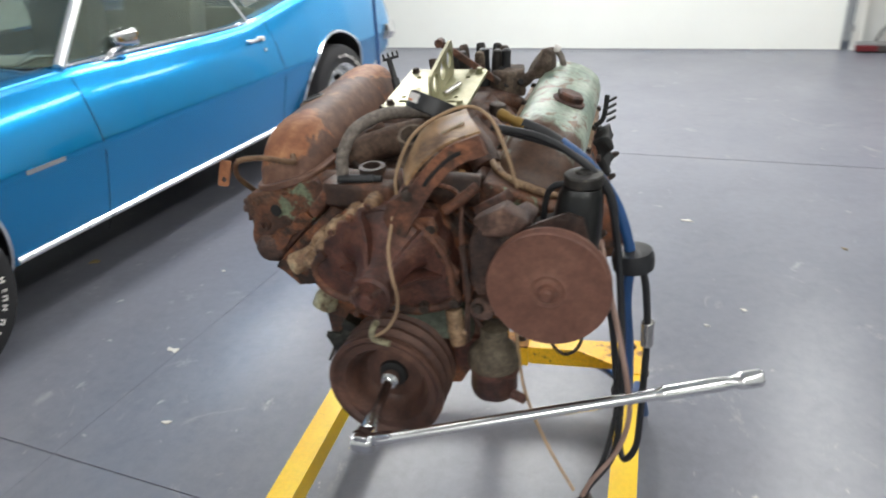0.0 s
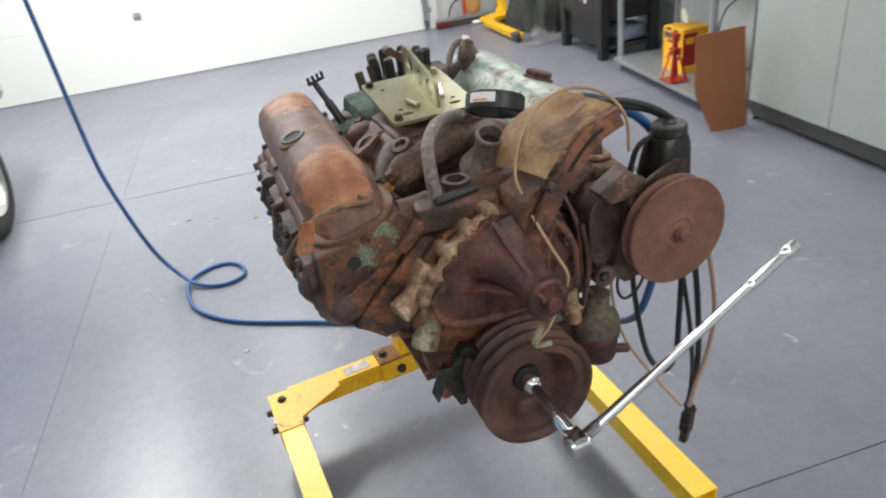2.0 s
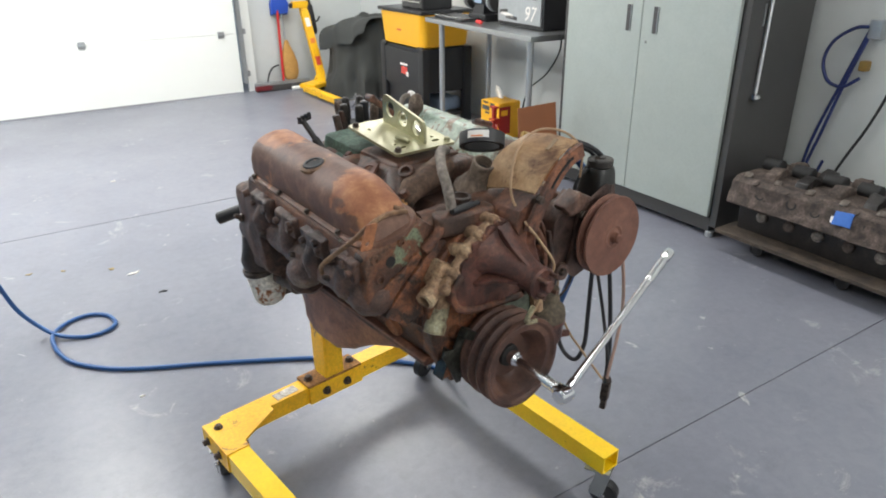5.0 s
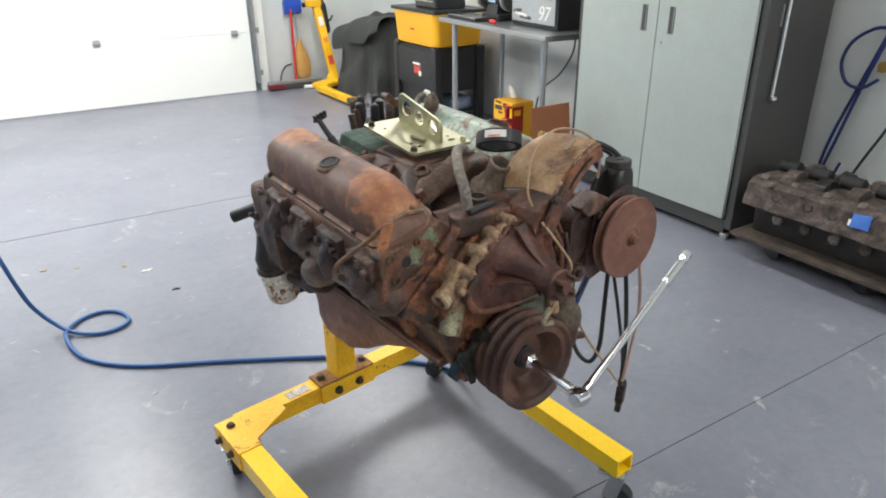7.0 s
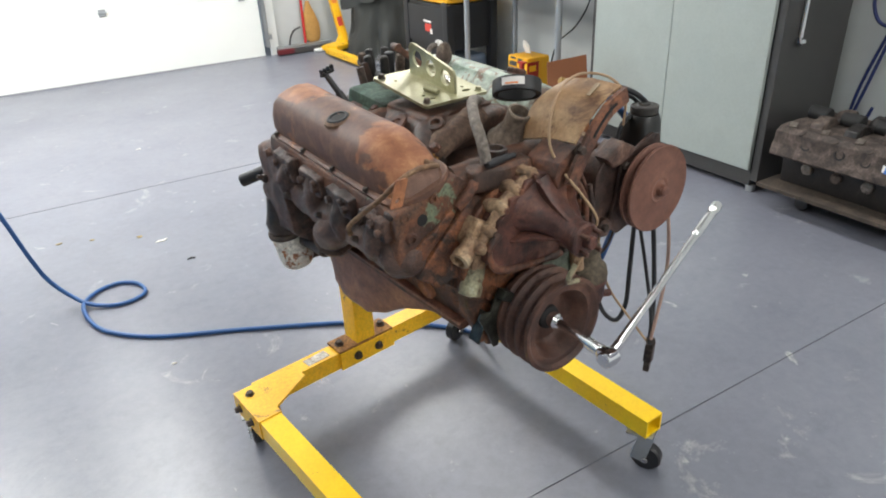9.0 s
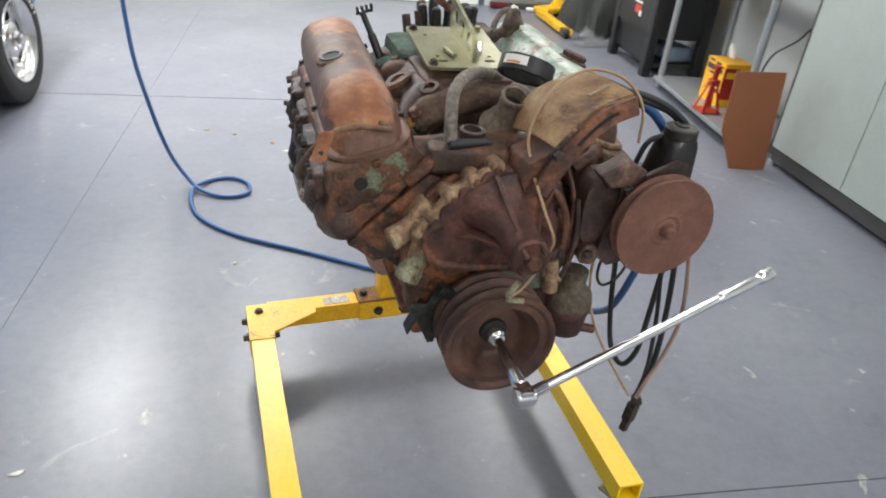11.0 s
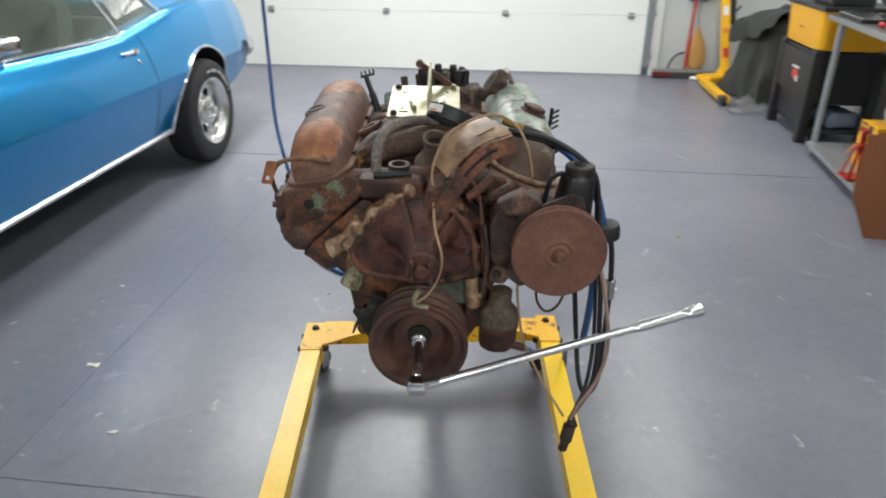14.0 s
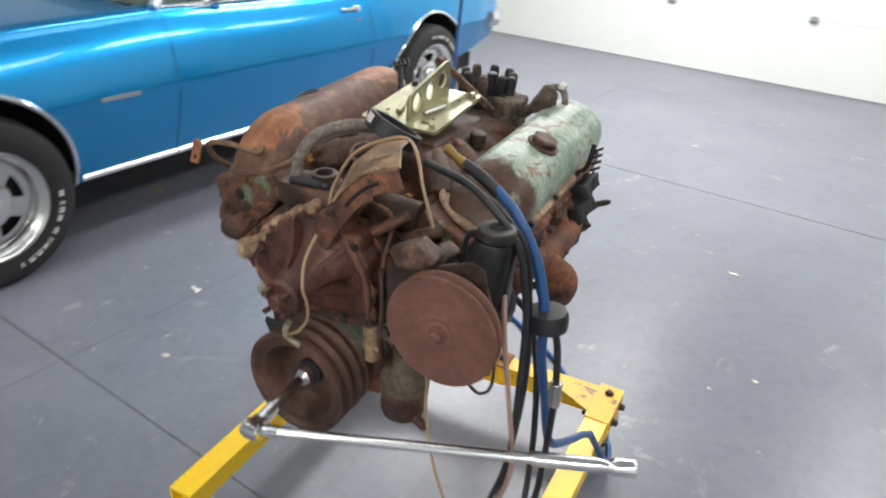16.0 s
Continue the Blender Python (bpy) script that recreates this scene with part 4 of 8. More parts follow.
    add_box(fb, (-0.128, 0.088, 0.862), (0.045, 0.042, 0.055), (0, 35, 0), 0.01)
    add_box(fb, (-0.128, 0.085, 0.818), (0.04, 0.04, 0.05), (0, 15, 0), 0.01)
    rough_up(fb, 0.004, 45, 0.012, 0.006)
    part("outlet_flange", fb, cream_alloy, pump, "pale dirty alloy outlet flange", sharp=55)
    for a, b in spots[:4]:
        bb = B()
        add_bolt(bb, (a, 0.043, b), FRONT, 0.006, 0.006)
        part("bolt", bb, rust_iron, pump)
    for p0, p1, r in (((-0.125, 0.08, 0.858), (-0.184, 0.062, 0.832), 0.0185), ((-0.12, 0.09, 0.8), (-0.15, 0.08, 0.735), 0.0205)):
        sb = add_lathe(B(), p0, Vector(p1) - Vector(p0), [(r * 0.9, 0), (r, 0.03), (r * 0.94, 0.04), (r * 1.06, 0.05), (r * 1.04, 0.066), (r * 0.72, 0.068), (r * 0.66, 0.05)], 20, True, True)
        rough_up(sb, 0.0016, 50, 0.02)
        part("outlet_stub", sb, pale_stub if p0[2] < 0.82 else cream_alloy, pump, "pale alloy hose stub")
    for (a, b), h in (((0.081, 0.928), 0.012), ((0.097, 0.888), 0.01), ((0.11, 0.84), 0.011), ((0.112, 0.8), 0.011), ((0.06, 0.785), 0.011), ((0.03, 0.94), 0.012)):
        bb = B()
        add_bolt(bb, (a, 0.04, b), FRONT, 0.0085, h)
        part("bolt", bb, bolt_steel, pump)
    strap = add_tube(B(), [(0.128, 0.04, 0.9), (0.136, 0.034, 0.83), (0.13, 0.04, 0.76), (0.124, 0.055, 0.715)], 0.0052, 8, 5)
    part("heater_pipe", strap, oily_black, parent)


def crank_pulley(parent):
    r = 0.1
    prof = [(0.03, 0.022), (0.05, 0.022), (0.058, 0.016), (0.064, -0.008), (0.074, -0.022), (0.086, -0.022), (0.093, -0.028), (r, -0.028), (r + 0.001, -0.02), (r - 0.012, -0.01), (r - 0.012, -0.006), (r, 0.003), (r, 0.008), (r - 0.013, 0.018), (r - 0.013, 0.022), (r, 0.031), (r, 0.036), (r - 0.009, 0.044), (r - 0.009, 0.048), (r - 0.002, 0.054), (r - 0.002, 0.062), (0.08, 0.064), (0.078, 0.085), (0.05, 0.088)]
    p = part("crank_pulley", add_lathe(B(), (0, 0, 0.66), (0, 1, 0), prof, 56, False, True), dark_pulley, parent, "rusty three-groove crankshaft pulley", sharp=30)
    part("pulley_web", add_lathe(B(), (0, 0.004, 0.66), (0, 1, 0), [(0.018, 0.014), (0.05, 0.015), (0.058, 0.009), (0.065, -0.011), (0.08, -0.0165), (0.088, -0.012)], 48, True, False), dark_pulley, p)
    part("crank_nose", add_lathe(B(), (0, 0.02, 0.66), FRONT, [(0.026, 0), (0.024, 0.008), (0.015, 0.01)], 24), trim_dark, p)


def power_steering(parent):
    c = (0.268, -0.02, 0.868)
    r = 0.0895
    body = add_lathe(B(), (c[0], 0.025, c[2]), (0, 1, 0), [(0.04, 0), (0.06, 0.006), (0.066, 0.03), (0.066, 0.085), (0.05, 0.1)], 28)
    pump = part("steering_pump", body, black_plastic, parent, "black power steering pump with tall reservoir")
    prof = [(0.0125, -0.012), (0.0135, -0.003), (0.02, -0.0015), (0.026, -0.0035), (0.031, -0.001), (0.05, -0.001), (0.07, 0.001), (0.082, -0.001), (r, -0.001), (r + 0.0015, 0.003), (r, 0.006), (r - 0.013, 0.0125), (r - 0.013, 0.0155), (r - 0.001, 0.022), (r, 0.0255), (r - 0.003, 0.0275), (0.06, 0.0275), (0.03, 0.036)]
    pl = part("pulley", add_lathe(B(), c, (0, 1, 0), prof, 64), pulley_rust, pump, "brown rusted pressed steel belt pulley", sharp=30)
    part("shaft_nub", add_lathe(B(), (c[0], -0.03, c[2]), FRONT, [(0.0105, 0), (0.0105, 0.006), (0.007, 0.009)], 24), pulley_rust, pl)
    dusty_cap = mottled("dusty_black_cap", [(0.35, rgb(26, 25, 24)), (0.55, rgb(52, 48, 44)), (0.7, rgb(96, 86, 74))], 26, rough=(0.35, 0.7), bump=0.3)
    rb = B()
    secs = []
    for z, w, d, x in ((0.87, 0.04, 0.052, 0.292), (0.915, 0.038, 0.044, 0.297), (0.96, 0.035, 0.037, 0.302), (0.988, 0.032, 0.033, 0.305), (1.0, 0.027, 0.028, 0.307)):
        secs.append([(x + w * math.copysign(abs(math.cos(t)) ** 0.7, math.cos(t)), 0.062 + d * math.copysign(abs(math.sin(t)) ** 0.7, math.sin(t)), z) for t in np.linspace(0, 2 * math.pi, 24, endpoint=False)])
    add_loft(rb, secs)
    gloss_black = plain("oily_gloss_black", rgb(15, 15, 15), 0.3, 0, 0.3, 30, 0.15)
    res = part("reservoir", rb, gloss_black, pump, "glossy black oil reservoir")
    part("cap", add_lathe(B(), (0.308, 0.062, 1.004), (0, 0, 1), [(0.024, -0.004), (0.0285, -0.002), (0.0285, 0.011), (0.0265, 0.0135), (0.012, 0.0145), (0.0115, 0.017), (0.004, 0.018)], 24), dusty_cap, res, "dusty black filler cap")
    # the cast bracket between pump and block
    bm = add_prism(B(), [(0.141, 0.916), (0.164, 0.941), (0.2, 0.945), (0.222, 0.962), (0.24, 0.947), (0.225, 0.9), (0.21, 0.87), (0.185, 0.8), (0.159, 0.8), (0.138, 0.838)], "xz", 0.035, 0.09, 0.004)
    ears = add_prism(B(), [(0.2, 0.93), (0.25, 0.955), (0.29, 0.972), (0.312, 0.965), (0.335, 0.885), (0.32, 0.84), (0.26, 0.79), (0.2, 0.775), (0.17, 0.8), (0.19, 0.86)], "xz", 0.022, 0.03, 0.002)
    part("pump_plate", ears, oily_black, parent, "black bracket plate behind the pulley")
    add_prism(bm, [(0.15, 0.95), (0.2, 0.975), (0.235, 0.955), (0.22, 0.93), (0.17, 0.93)], "xz", 0.02, 0.055, 0.004)
    add_cyl(bm, (0.16, 0.02, 0.8), (0.16, 0.1, 0.8), 0.02)
    rough_up(bm, 0.004, 34, 0.014, 0.008)
    part("pump_bracket", bm, oily_black, parent, "greasy cast steering pump bracket", sharp=55)
    for x, z in ((0.205, 0.925), (0.155, 0.805), (0.31, 0.9), (0.225, 0.815)):
        b = B()
        add_bolt(b, (x, 0.022, z), FRONT, 0.009, 0.01)
        part("bolt", b, bolt_steel, parent)
    h = part("reservoir_hose", add_tube(B(), [(0.3, 0.07, 0.99), (0.276, 0.072, 0.996), (0.258, 0.076, 0.984), (0.25, 0.08, 0.955), (0.246, 0.085, 0.92)], 0.0048, 12, 6), black_rubber, parent, "black rubber hose elbow")


def tan_bracket(parent):
    near = spline([(0.053, 0.016, 1.008), (0.083, 0.013, 1.044), (0.122, 0.013, 1.074), (0.17, 0.016, 1.091)], 5)
    far = spline([(0.026, 0.122, 0.998), (0.042, 0.124, 1.046), (0.074, 0.118, 1.075), (0.128, 0.11, 1.096)], 5)
    rows = []
    for a, b in zip(near, far):
        mid = (a + b) / 2 + Vector((-0.006, 0, 0.008))
        down = Vector((0.0025, 0, -0.003))
        rows.append([a, mid, b, b + down, mid + down, a + down])
    br = part("accessory_bracket", add_loft(B(), rows), tan_sheet, parent, "bent tan-stained sheet steel bracket", sharp=50)
    line = [(0.171, 1.089), (0.13, 1.073), (0.1, 1.05), (0.068, 1.012), (0.042, 0.972), (0.024, 0.94)]
    pts = [(p.x, p.z) for p in spline([(x, 0, z) for x, z in line], 4)]
    lower = []
    for k, (x, z) in enumerate(pts):
        a, b = Vector(pts[max(k - 1, 0)]), Vector(pts[min(k + 1, len(pts) - 1)])
        t = (b - a).normalized()
        lower.append((x + t.y * -0.03, z + t.x * 0.03))
    bm = add_prism(B(), pts + list(reversed(lower)), "xz", 0.003, 0.012)
    part("slotted_arm", bm, rust_iron, br, "rusty slotted adjusting arm")
    # dark strip along the uncut arm, standing for the shade in its slot
    mid = [((a + c) / 2, 0.003, (b + d) / 2) for (a, b), (c, d) in zip(pts, lower)]
    part("slot", add_tube(B(), mid[3:12], 0.003, 8, 1), trim_dark, br)
    bm = add_prism(B(), [(0.02, 0.975), (0.062, 1.0), (0.075, 0.985), (0.05, 0.955), (0.045, 0.93), (0.02, 0.925), (0.01, 0.95)], "xz", 0.02, 0.1, 0.003)
    rough_up(bm, 0.002, 30, 0.03)
    part("foot", bm, rust_iron, br)
    bb = B()
    add_bolt(bb, (0.06, 0.012, 0.995), FRONT, 0.009, 0.012)
    part("bolt", bb, bolt_steel, br)
    part("clear_tape", boxed((0.122, 0.056, 1.087), (0.036, 0.038, 0.0015), (0, -24, 8), 0.0005), plain("cloudy_sticker", rgb(150, 132, 108), 0.25, 0, 0.1), br)


def intake(parent):
    bm = add_prism(B(), [(-0.105, 0.925), (-0.06, 0.965), (0.06, 0.965), (0.105, 0.925), (0.06, 0.9), (-0.06, 0.9)], "xz", 0.16, 0.63, 0.005)
    add_prism(bm, [(-0.085, 0.275), (0.085, 0.275), (0.085, 0.49), (-0.085, 0.49)], "xy", 0.95, 1.03, 0.012)
    for s in (-1, 1):
        for y, yy in ((0.31, 0.215), (0.35, 0.345), (0.41, 0.445), (0.46, 0.575)):
            add_tube(bm, [(s * 0.06, y, 0.995), (s * 0.1, (y + yy) / 2, 0.995), (s * 0.135, yy, 0.962)], 0.026, 12, 4)
        add_box(bm, (s * 0.132, 0.39, 0.955), (0.03, 0.45, 0.025), (0, s * 38, 0))
    add_prism(bm, [(-0.09, 1.022), (0.09, 1.022), (0.142, 0.968), (0.1, 0.93), (-0.1, 0.93), (-0.142, 0.968)], "xz", 0.235, 0.585, 0.012)
    rough_up(bm, 0.003, 26, 0.026, 0.005)
    man = part("intake_manifold", bm, intake_iron, parent, "rust-brown cast intake manifold", sharp=55)
    bm = add_box(B(), (-0.035, 0.49, 1.012), (0.135, 0.13, 0.056), (8, 0, 6), 0.016)
    add_box(bm, (-0.1, 0.505, 0.988), (0.08, 0.09, 0.05), (0, -24, 0), 0.014)
    rough_up(bm, 0.003, 26, 0.03, 0.004)
    part("rear_runner", bm, mottled("green_painted_iron", [(0.3, rgb(54, 66, 58)), (0.5, rgb(88, 112, 98)), (0.62, rgb(104, 126, 110)), (0.75, rgb(74, 60, 50))], 16, bump=0.7), man)
    for s, y in ((-1, 0.2), (-1, 0.3), (-1, 0.42), (-1, 0.56), (1, 0.25), (1, 0.4), (1, 0.56)):
        b = B()
        add_bolt(b, (s * 0.13, y, 0.972), (s * 0.5, 0, 1), 0.009, 0.012)
        part("bolt", b, rust_plate, man)
    run = add_tube(B(), [(-0.128, 0.222, 0.968), (-0.09, 0.228, 0.988), (-0.04, 0.236, 1.003), (0.02, 0.252, 1.012)], 0.025, 14, 5, [0.024, 0.026, 0.027, 0.03])
    rough_up(run, 0.002, 34, 0.016, 0.003)
    part("runner", run, mottled("brown_tan_casting", [(0.3, rgb(62, 46, 38)), (0.5, rgb(94, 73, 60)), (0.7, rgb(126, 102, 84))], 14, bump=0.6), man, sharp=60)
    # a rusty looped lug and a threaded port beside the carburettor pad
    lug = add_holed_plate(B(), [(-0.03, -0.02), (0.0, -0.026), (0.03, -0.02), (0.034, 0.0), (0.01, 0.022), (-0.014, 0.022), (-0.034, 0.002)], [[(-0.02, -0.008), (0.0, -0.014), (0.02, -0.009), (0.016, 0.004), (0.0, 0.012), (-0.016, 0.004)]], lambda a, b, d: (-0.122 + a * 0.75 - d * 0.3, 0.335 + b + a * 0.3, 1.008 + a * 0.3 + d), 0.007)
    part("looped_lug", lug, rust_iron, man, "rusty looped lug")
    port = add_lathe(B(), (-0.078, 0.252, 1.012), (-0.45, -0.2, 0.87), [(0.02, -0.01), (0.0185, 0.01), (0.0165, 0.016), (0.0105, 0.0165), (0.0095, 0.006), (0.002, 0.005)], 20)
    part("threaded_port", port, intake_iron, man)
    for x, y, z in ((-0.118, 0.205, 0.99), (-0.1, 0.44, 1.012), (0.105, 0.235, 0.99), (0.1, 0.34, 1.01)):
        b = B()
        add_bolt(b, (x, y, z), (x * 5, 0, 1), 0.009, 0.012)
        part("bolt", b, rust_iron, man)
    # front crossover with the thermostat neck
    bm = add_tube(B(), [(-0.135, 0.14, 0.95), (-0.06, 0.13, 0.955), (0.0, 0.13, 0.96), (0.07, 0.135, 0.955), (0.135, 0.145, 0.95)], 0.028, 12, 5)
    add_box(bm, (-0.055, 0.105, 0.955), (0.13, 0.05, 0.045), (0, 0, -6), 0.01)
    rough_up(bm, 0.003, 30, 0.03, 0.005)
    part("water_crossover", bm, intake_iron, man, sharp=55)
    bm = add_lathe(B(), (0.026, 0.172, 0.975), (0.04, -0.46, 0.89), [(0.04, 0), (0.04, 0.01), (0.033, 0.018), (0.029, 0.03), (0.024, 0.04), (0.0215, 0.05), (0.0225, 0.074), (0.024, 0.078), (0.0225, 0.082), (0.0185, 0.082), (0.017, 0.05)], 28, True, True)
    neck = part("thermostat_neck", bm, mottled("grey_brown_alloy", [(0.3, rgb(92, 78, 68)), (0.7, rgb(146, 130, 114))], 26), parent, "open grey-brown thermostat housing neck")
    # dark disc closes the neck and gives the bore its shade
    part("neck_bore_dark", add_lathe(B(), (0.0285, 0.143, 1.03), (0.04, -0.46, 0.89), [(0.0168, 0), (0.0168, 0.001)], 20), trim_dark, neck)
    bm = add_lathe(B(), (-0.042, 0.125, 0.975), (0.02, -0.05, 1), [(0.022, 0), (0.022, 0.02), (0.015, 0.021), (0.014, 0.008)], 20)
    part("sender_boss", bm, greasy_iron, parent)
    tee = add_cyl(B(), (-0.09, 0.093, 0.982), (-0.03, 0.099, 0.982), 0.0075)
    add_cyl(tee, (-0.03, 0.099, 0.982), (-0.016, 0.1, 0.982), 0.0055)
    part("hose_fitting", tee, black_rubber, parent, "black tee fitting")
    hose = add_tube(B(), [(-0.085, 0.1, 0.984), (-0.084, 0.112, 1.02), (-0.072, 0.145, 1.05), (-0.04, 0.19, 1.062), (0.0, 0.235, 1.055), (0.03, 0.26, 1.045)], 0.0105, 12, 6)
    part("bypass_hose", hose, grey_rubber, parent, "dusty grey bypass hose")


def lifting_plate(parent):
    tilt = math.atan2(0.026, 0.195)
    def place(a, b, d):
        return (a, 0.285 + b * math.cos(tilt) - d * math.sin(tilt), 1.043 + b * math.sin(tilt) + d * math.cos(tilt))
    holes = [disc(sx * 0.066, y, 0.0055) for sx in (-1, 1) for y in (0.016, 0.18)] + [disc(sx * 0.05, y, 0.0045) for sx in (-1, 1) for y in (0.05, 0.15)]
    holes += [rounded(-0.055, 0.024, -0.035, 0.034, 0.004), rounded(0.035, 0.024, 0.055, 0.034, 0.004)]
    plate = part("lifting_plate", add_holed_plate(B(), rounded(-0.08, 0, 0.08, 0.195, 0.008), holes, place, 0.006), zinc_gold, parent, "gold zinc-plated engine lifting plate", sharp=30)
    def upright(a, b, d):
        return (0.008 + d, 0.285 + a * math.cos(tilt), 1.049 + a * math.sin(tilt) + b)
    outline = [(0.02, 0.0), (0.178, 0.0), (0.178, 0.055), (0.172, 0.064), (0.16, 0.066), (0.04, 0.05), (0.026, 0.046), (0.02, 0.036)]
    bores = [disc(0.05, 0.026, 0.0165, 20), disc(0.1, 0.031, 0.017, 20), disc(0.148, 0.037, 0.017, 20)]
    part("lifting_eye", add_holed_plate(B(), outline, bores, upright, 0.006), zinc_gold, plate, sharp=30)
    for sx, y in ((-1, 0.016), (1, 0.016), (-1, 0.18), (1, 0.18)):
        b = B()
        add_bolt(b, place(sx * 0.066, y, 0.006), (0, -tilt, 1), 0.0065, 0.008)
        part("bolt", b, bolt_steel if sx < 0 else zinc_gold, plate)
    b = add_cyl(B(), place(0.03, 0.05, 0.012), place(0.046, 0.1, 0.012), 0.0052, seg=12)
    part("loose_bolt", b, worn_chrome, plate, "bright bolt lying on the plate")
    b = add_cyl(B(), place(-0.02, 0.04, 0.011), place(-0.03, 0.075, 0.011), 0.005, seg=12)
    part("loose_bolt", b, zinc_gold, plate)


def distributor(parent):
    cx, cy = 0.035, 0.605
    greasy_rubber = mottled("greasy_black_rubber", [(0.35, rgb(28, 27, 26)), (0.6, rgb(52, 47, 43)), (0.75, rgb(84, 74, 64))], 30, rough=(0.4, 0.7), bump=0.5)
    bm = add_lathe(B(), (cx, cy, 0.93), (0, 0, 1), [(0.035, 0), (0.035, 0.05), (0.05, 0.058), (0.056, 0.085)], 24)
    add_prism(bm, [(0.07, 0.54), (0.115, 0.53), (0.14, 0.56), (0.128, 0.61), (0.085, 0.625)], "xy", 1.0, 1.056, 0.008)
    rough_up(bm, 0.004, 36, 0.014, 0.006)
    crust = mottled("dusty_brown_crust", [(0.3, rgb(52, 43, 37)), (0.5, rgb(92, 77, 66)), (0.7, rgb(136, 120, 104))], 24, bump=1.0, fine=160)
    d = part("distributor", bm, crust, parent, "crusted rusty distributor with a black cap", sharp=60)
    part("cap", add_lathe(B(), (cx, cy, 1.012), (0, 0, 1), [(0.058, 0), (0.058, 0.012), (0.052, 0.026), (0.03, 0.032)], 28), trim_dark, d)
    for i in range(8):
        t = 2 * math.pi * i / 8 + 0.2
        x, y = cx + 0.046 * math.cos(t), cy + 0.046 * math.sin(t)
        b = add_lathe(B(), (x, y, 1.032), (0.12 * math.cos(t), 0.12 * math.sin(t), 1), [(0.0105, 0), (0.01, 0.02), (0.0112, 0.024), (0.0108, 0.05), (0.0095, 0.06), (0.006, 0.063)], 12)
        part("terminal", b, greasy_rubber if i % 3 else crust, d)
    b = add_lathe(B(), (cx + 0.01, cy - 0.005, 1.04), (0, 0, 1), [(0.012, 0), (0.0105, 0.03), (0.0115, 0.05), (0.007, 0.053)], 14)
    part("coil_terminal", b, black_rubber, d)
    b = add_lathe(B(), (0.094, 0.585, 1.05), (0.05, 0, 1), [(0.0125, 0), (0.0095, 0.018), (0.0105, 0.04), (0.006, 0.044)], 14)
    part("coil_terminal", b, black_rubber, d)
    # small dark discs painted on as the shade of screw holes
    for p in ((0.106, 0.535, 1.03), (0.132, 0.548, 1.032), (0.09, 0.56, 1.056)):
        part("screw_hole_dark", add_lathe(B(), p, (0.4, -0.8, 0.4), [(0.0065, 0), (0.006, 0.0025)], 12), trim_dark, d)
    bm = add_tube(B(), [(0.13, 0.565, 1.03), (0.16, 0.566, 1.045), (0.184, 0.568, 1.06)], 0.009, 10, 3)
    add_lathe(bm, (0.178, 0.568, 1.036), (0.15, 0, 1), [(0.012, 0), (0.019, 0.004), (0.021, 0.022), (0.019, 0.044), (0.013, 0.056), (0.004, 0.06)], 20)
    rough_up(bm, 0.006, 40, 0.009, 0.01)
    part("vacuum_advance", bm, crust, d, "crusted brown vacuum canister", sharp=60)
    part("vacuum_hose", add_tube(B(), [(0.142, 0.58, 1.03), (0.155, 0.6, 1.06), (0.178, 0.612, 1.082), (0.205, 0.607, 1.078), (0.216, 0.59, 1.045), (0.208, 0.575, 1.005)], 0.0068, 10, 6), grey_rubber, d, "looped vacuum hose")
    # white bead that stands in for the highlight on the hose loop
    part("hose_highlight", add_cyl(B(), (0.194, 0.612, 1.088), (0.206, 0.611, 1.083), 0.0095), white_label, d)
    # oil pressure sender behind the manifold
    sb = add_lathe(B(), (0.11, 0.4, 0.98), (0.1, 0, 1), [(0.012, 0), (0.012, 0.02), (0.016, 0.022), (0.016, 0.045), (0.01, 0.048)], 12)
    part("pressure_sender", sb, bolt_steel, parent)


def throttle_lever(parent):
    bm = add_cyl(B(), (-0.115, 0.5, 0.99), (-0.154, 0.545, 1.083), 0.0065, seg=10)
    add_box(bm, (-0.15, 0.546, 1.085), (0.036, 0.009, 0.006), (0, -12, 14), 0.0015)
    for k in range(4):
        add_box(bm, (-0.165 + 0.0098 * k, 0.5425 + 0.0024 * k, 1.0895 + 0.0021 * k), (0.004, 0.009, 0.01), (0, -12, 14), 0.001)
    add_cyl(bm, (-0.118, 0.503, 0.995), (-0.138, 0.527, 1.045), 0.009, seg=10)
    part("wire_loom_clip", bm, black_plastic, parent, "black toothed wire clip on a stalk")
    for y in (0.55, 0.585):
        b = add_cyl(B(), (-0.05 + (y - 0.55), y, 1.0), (-0.06 + (y - 0.55), y + 0.01, 1.08), 0.009, seg=10)
        part("stud", b, greasy_iron, parent)


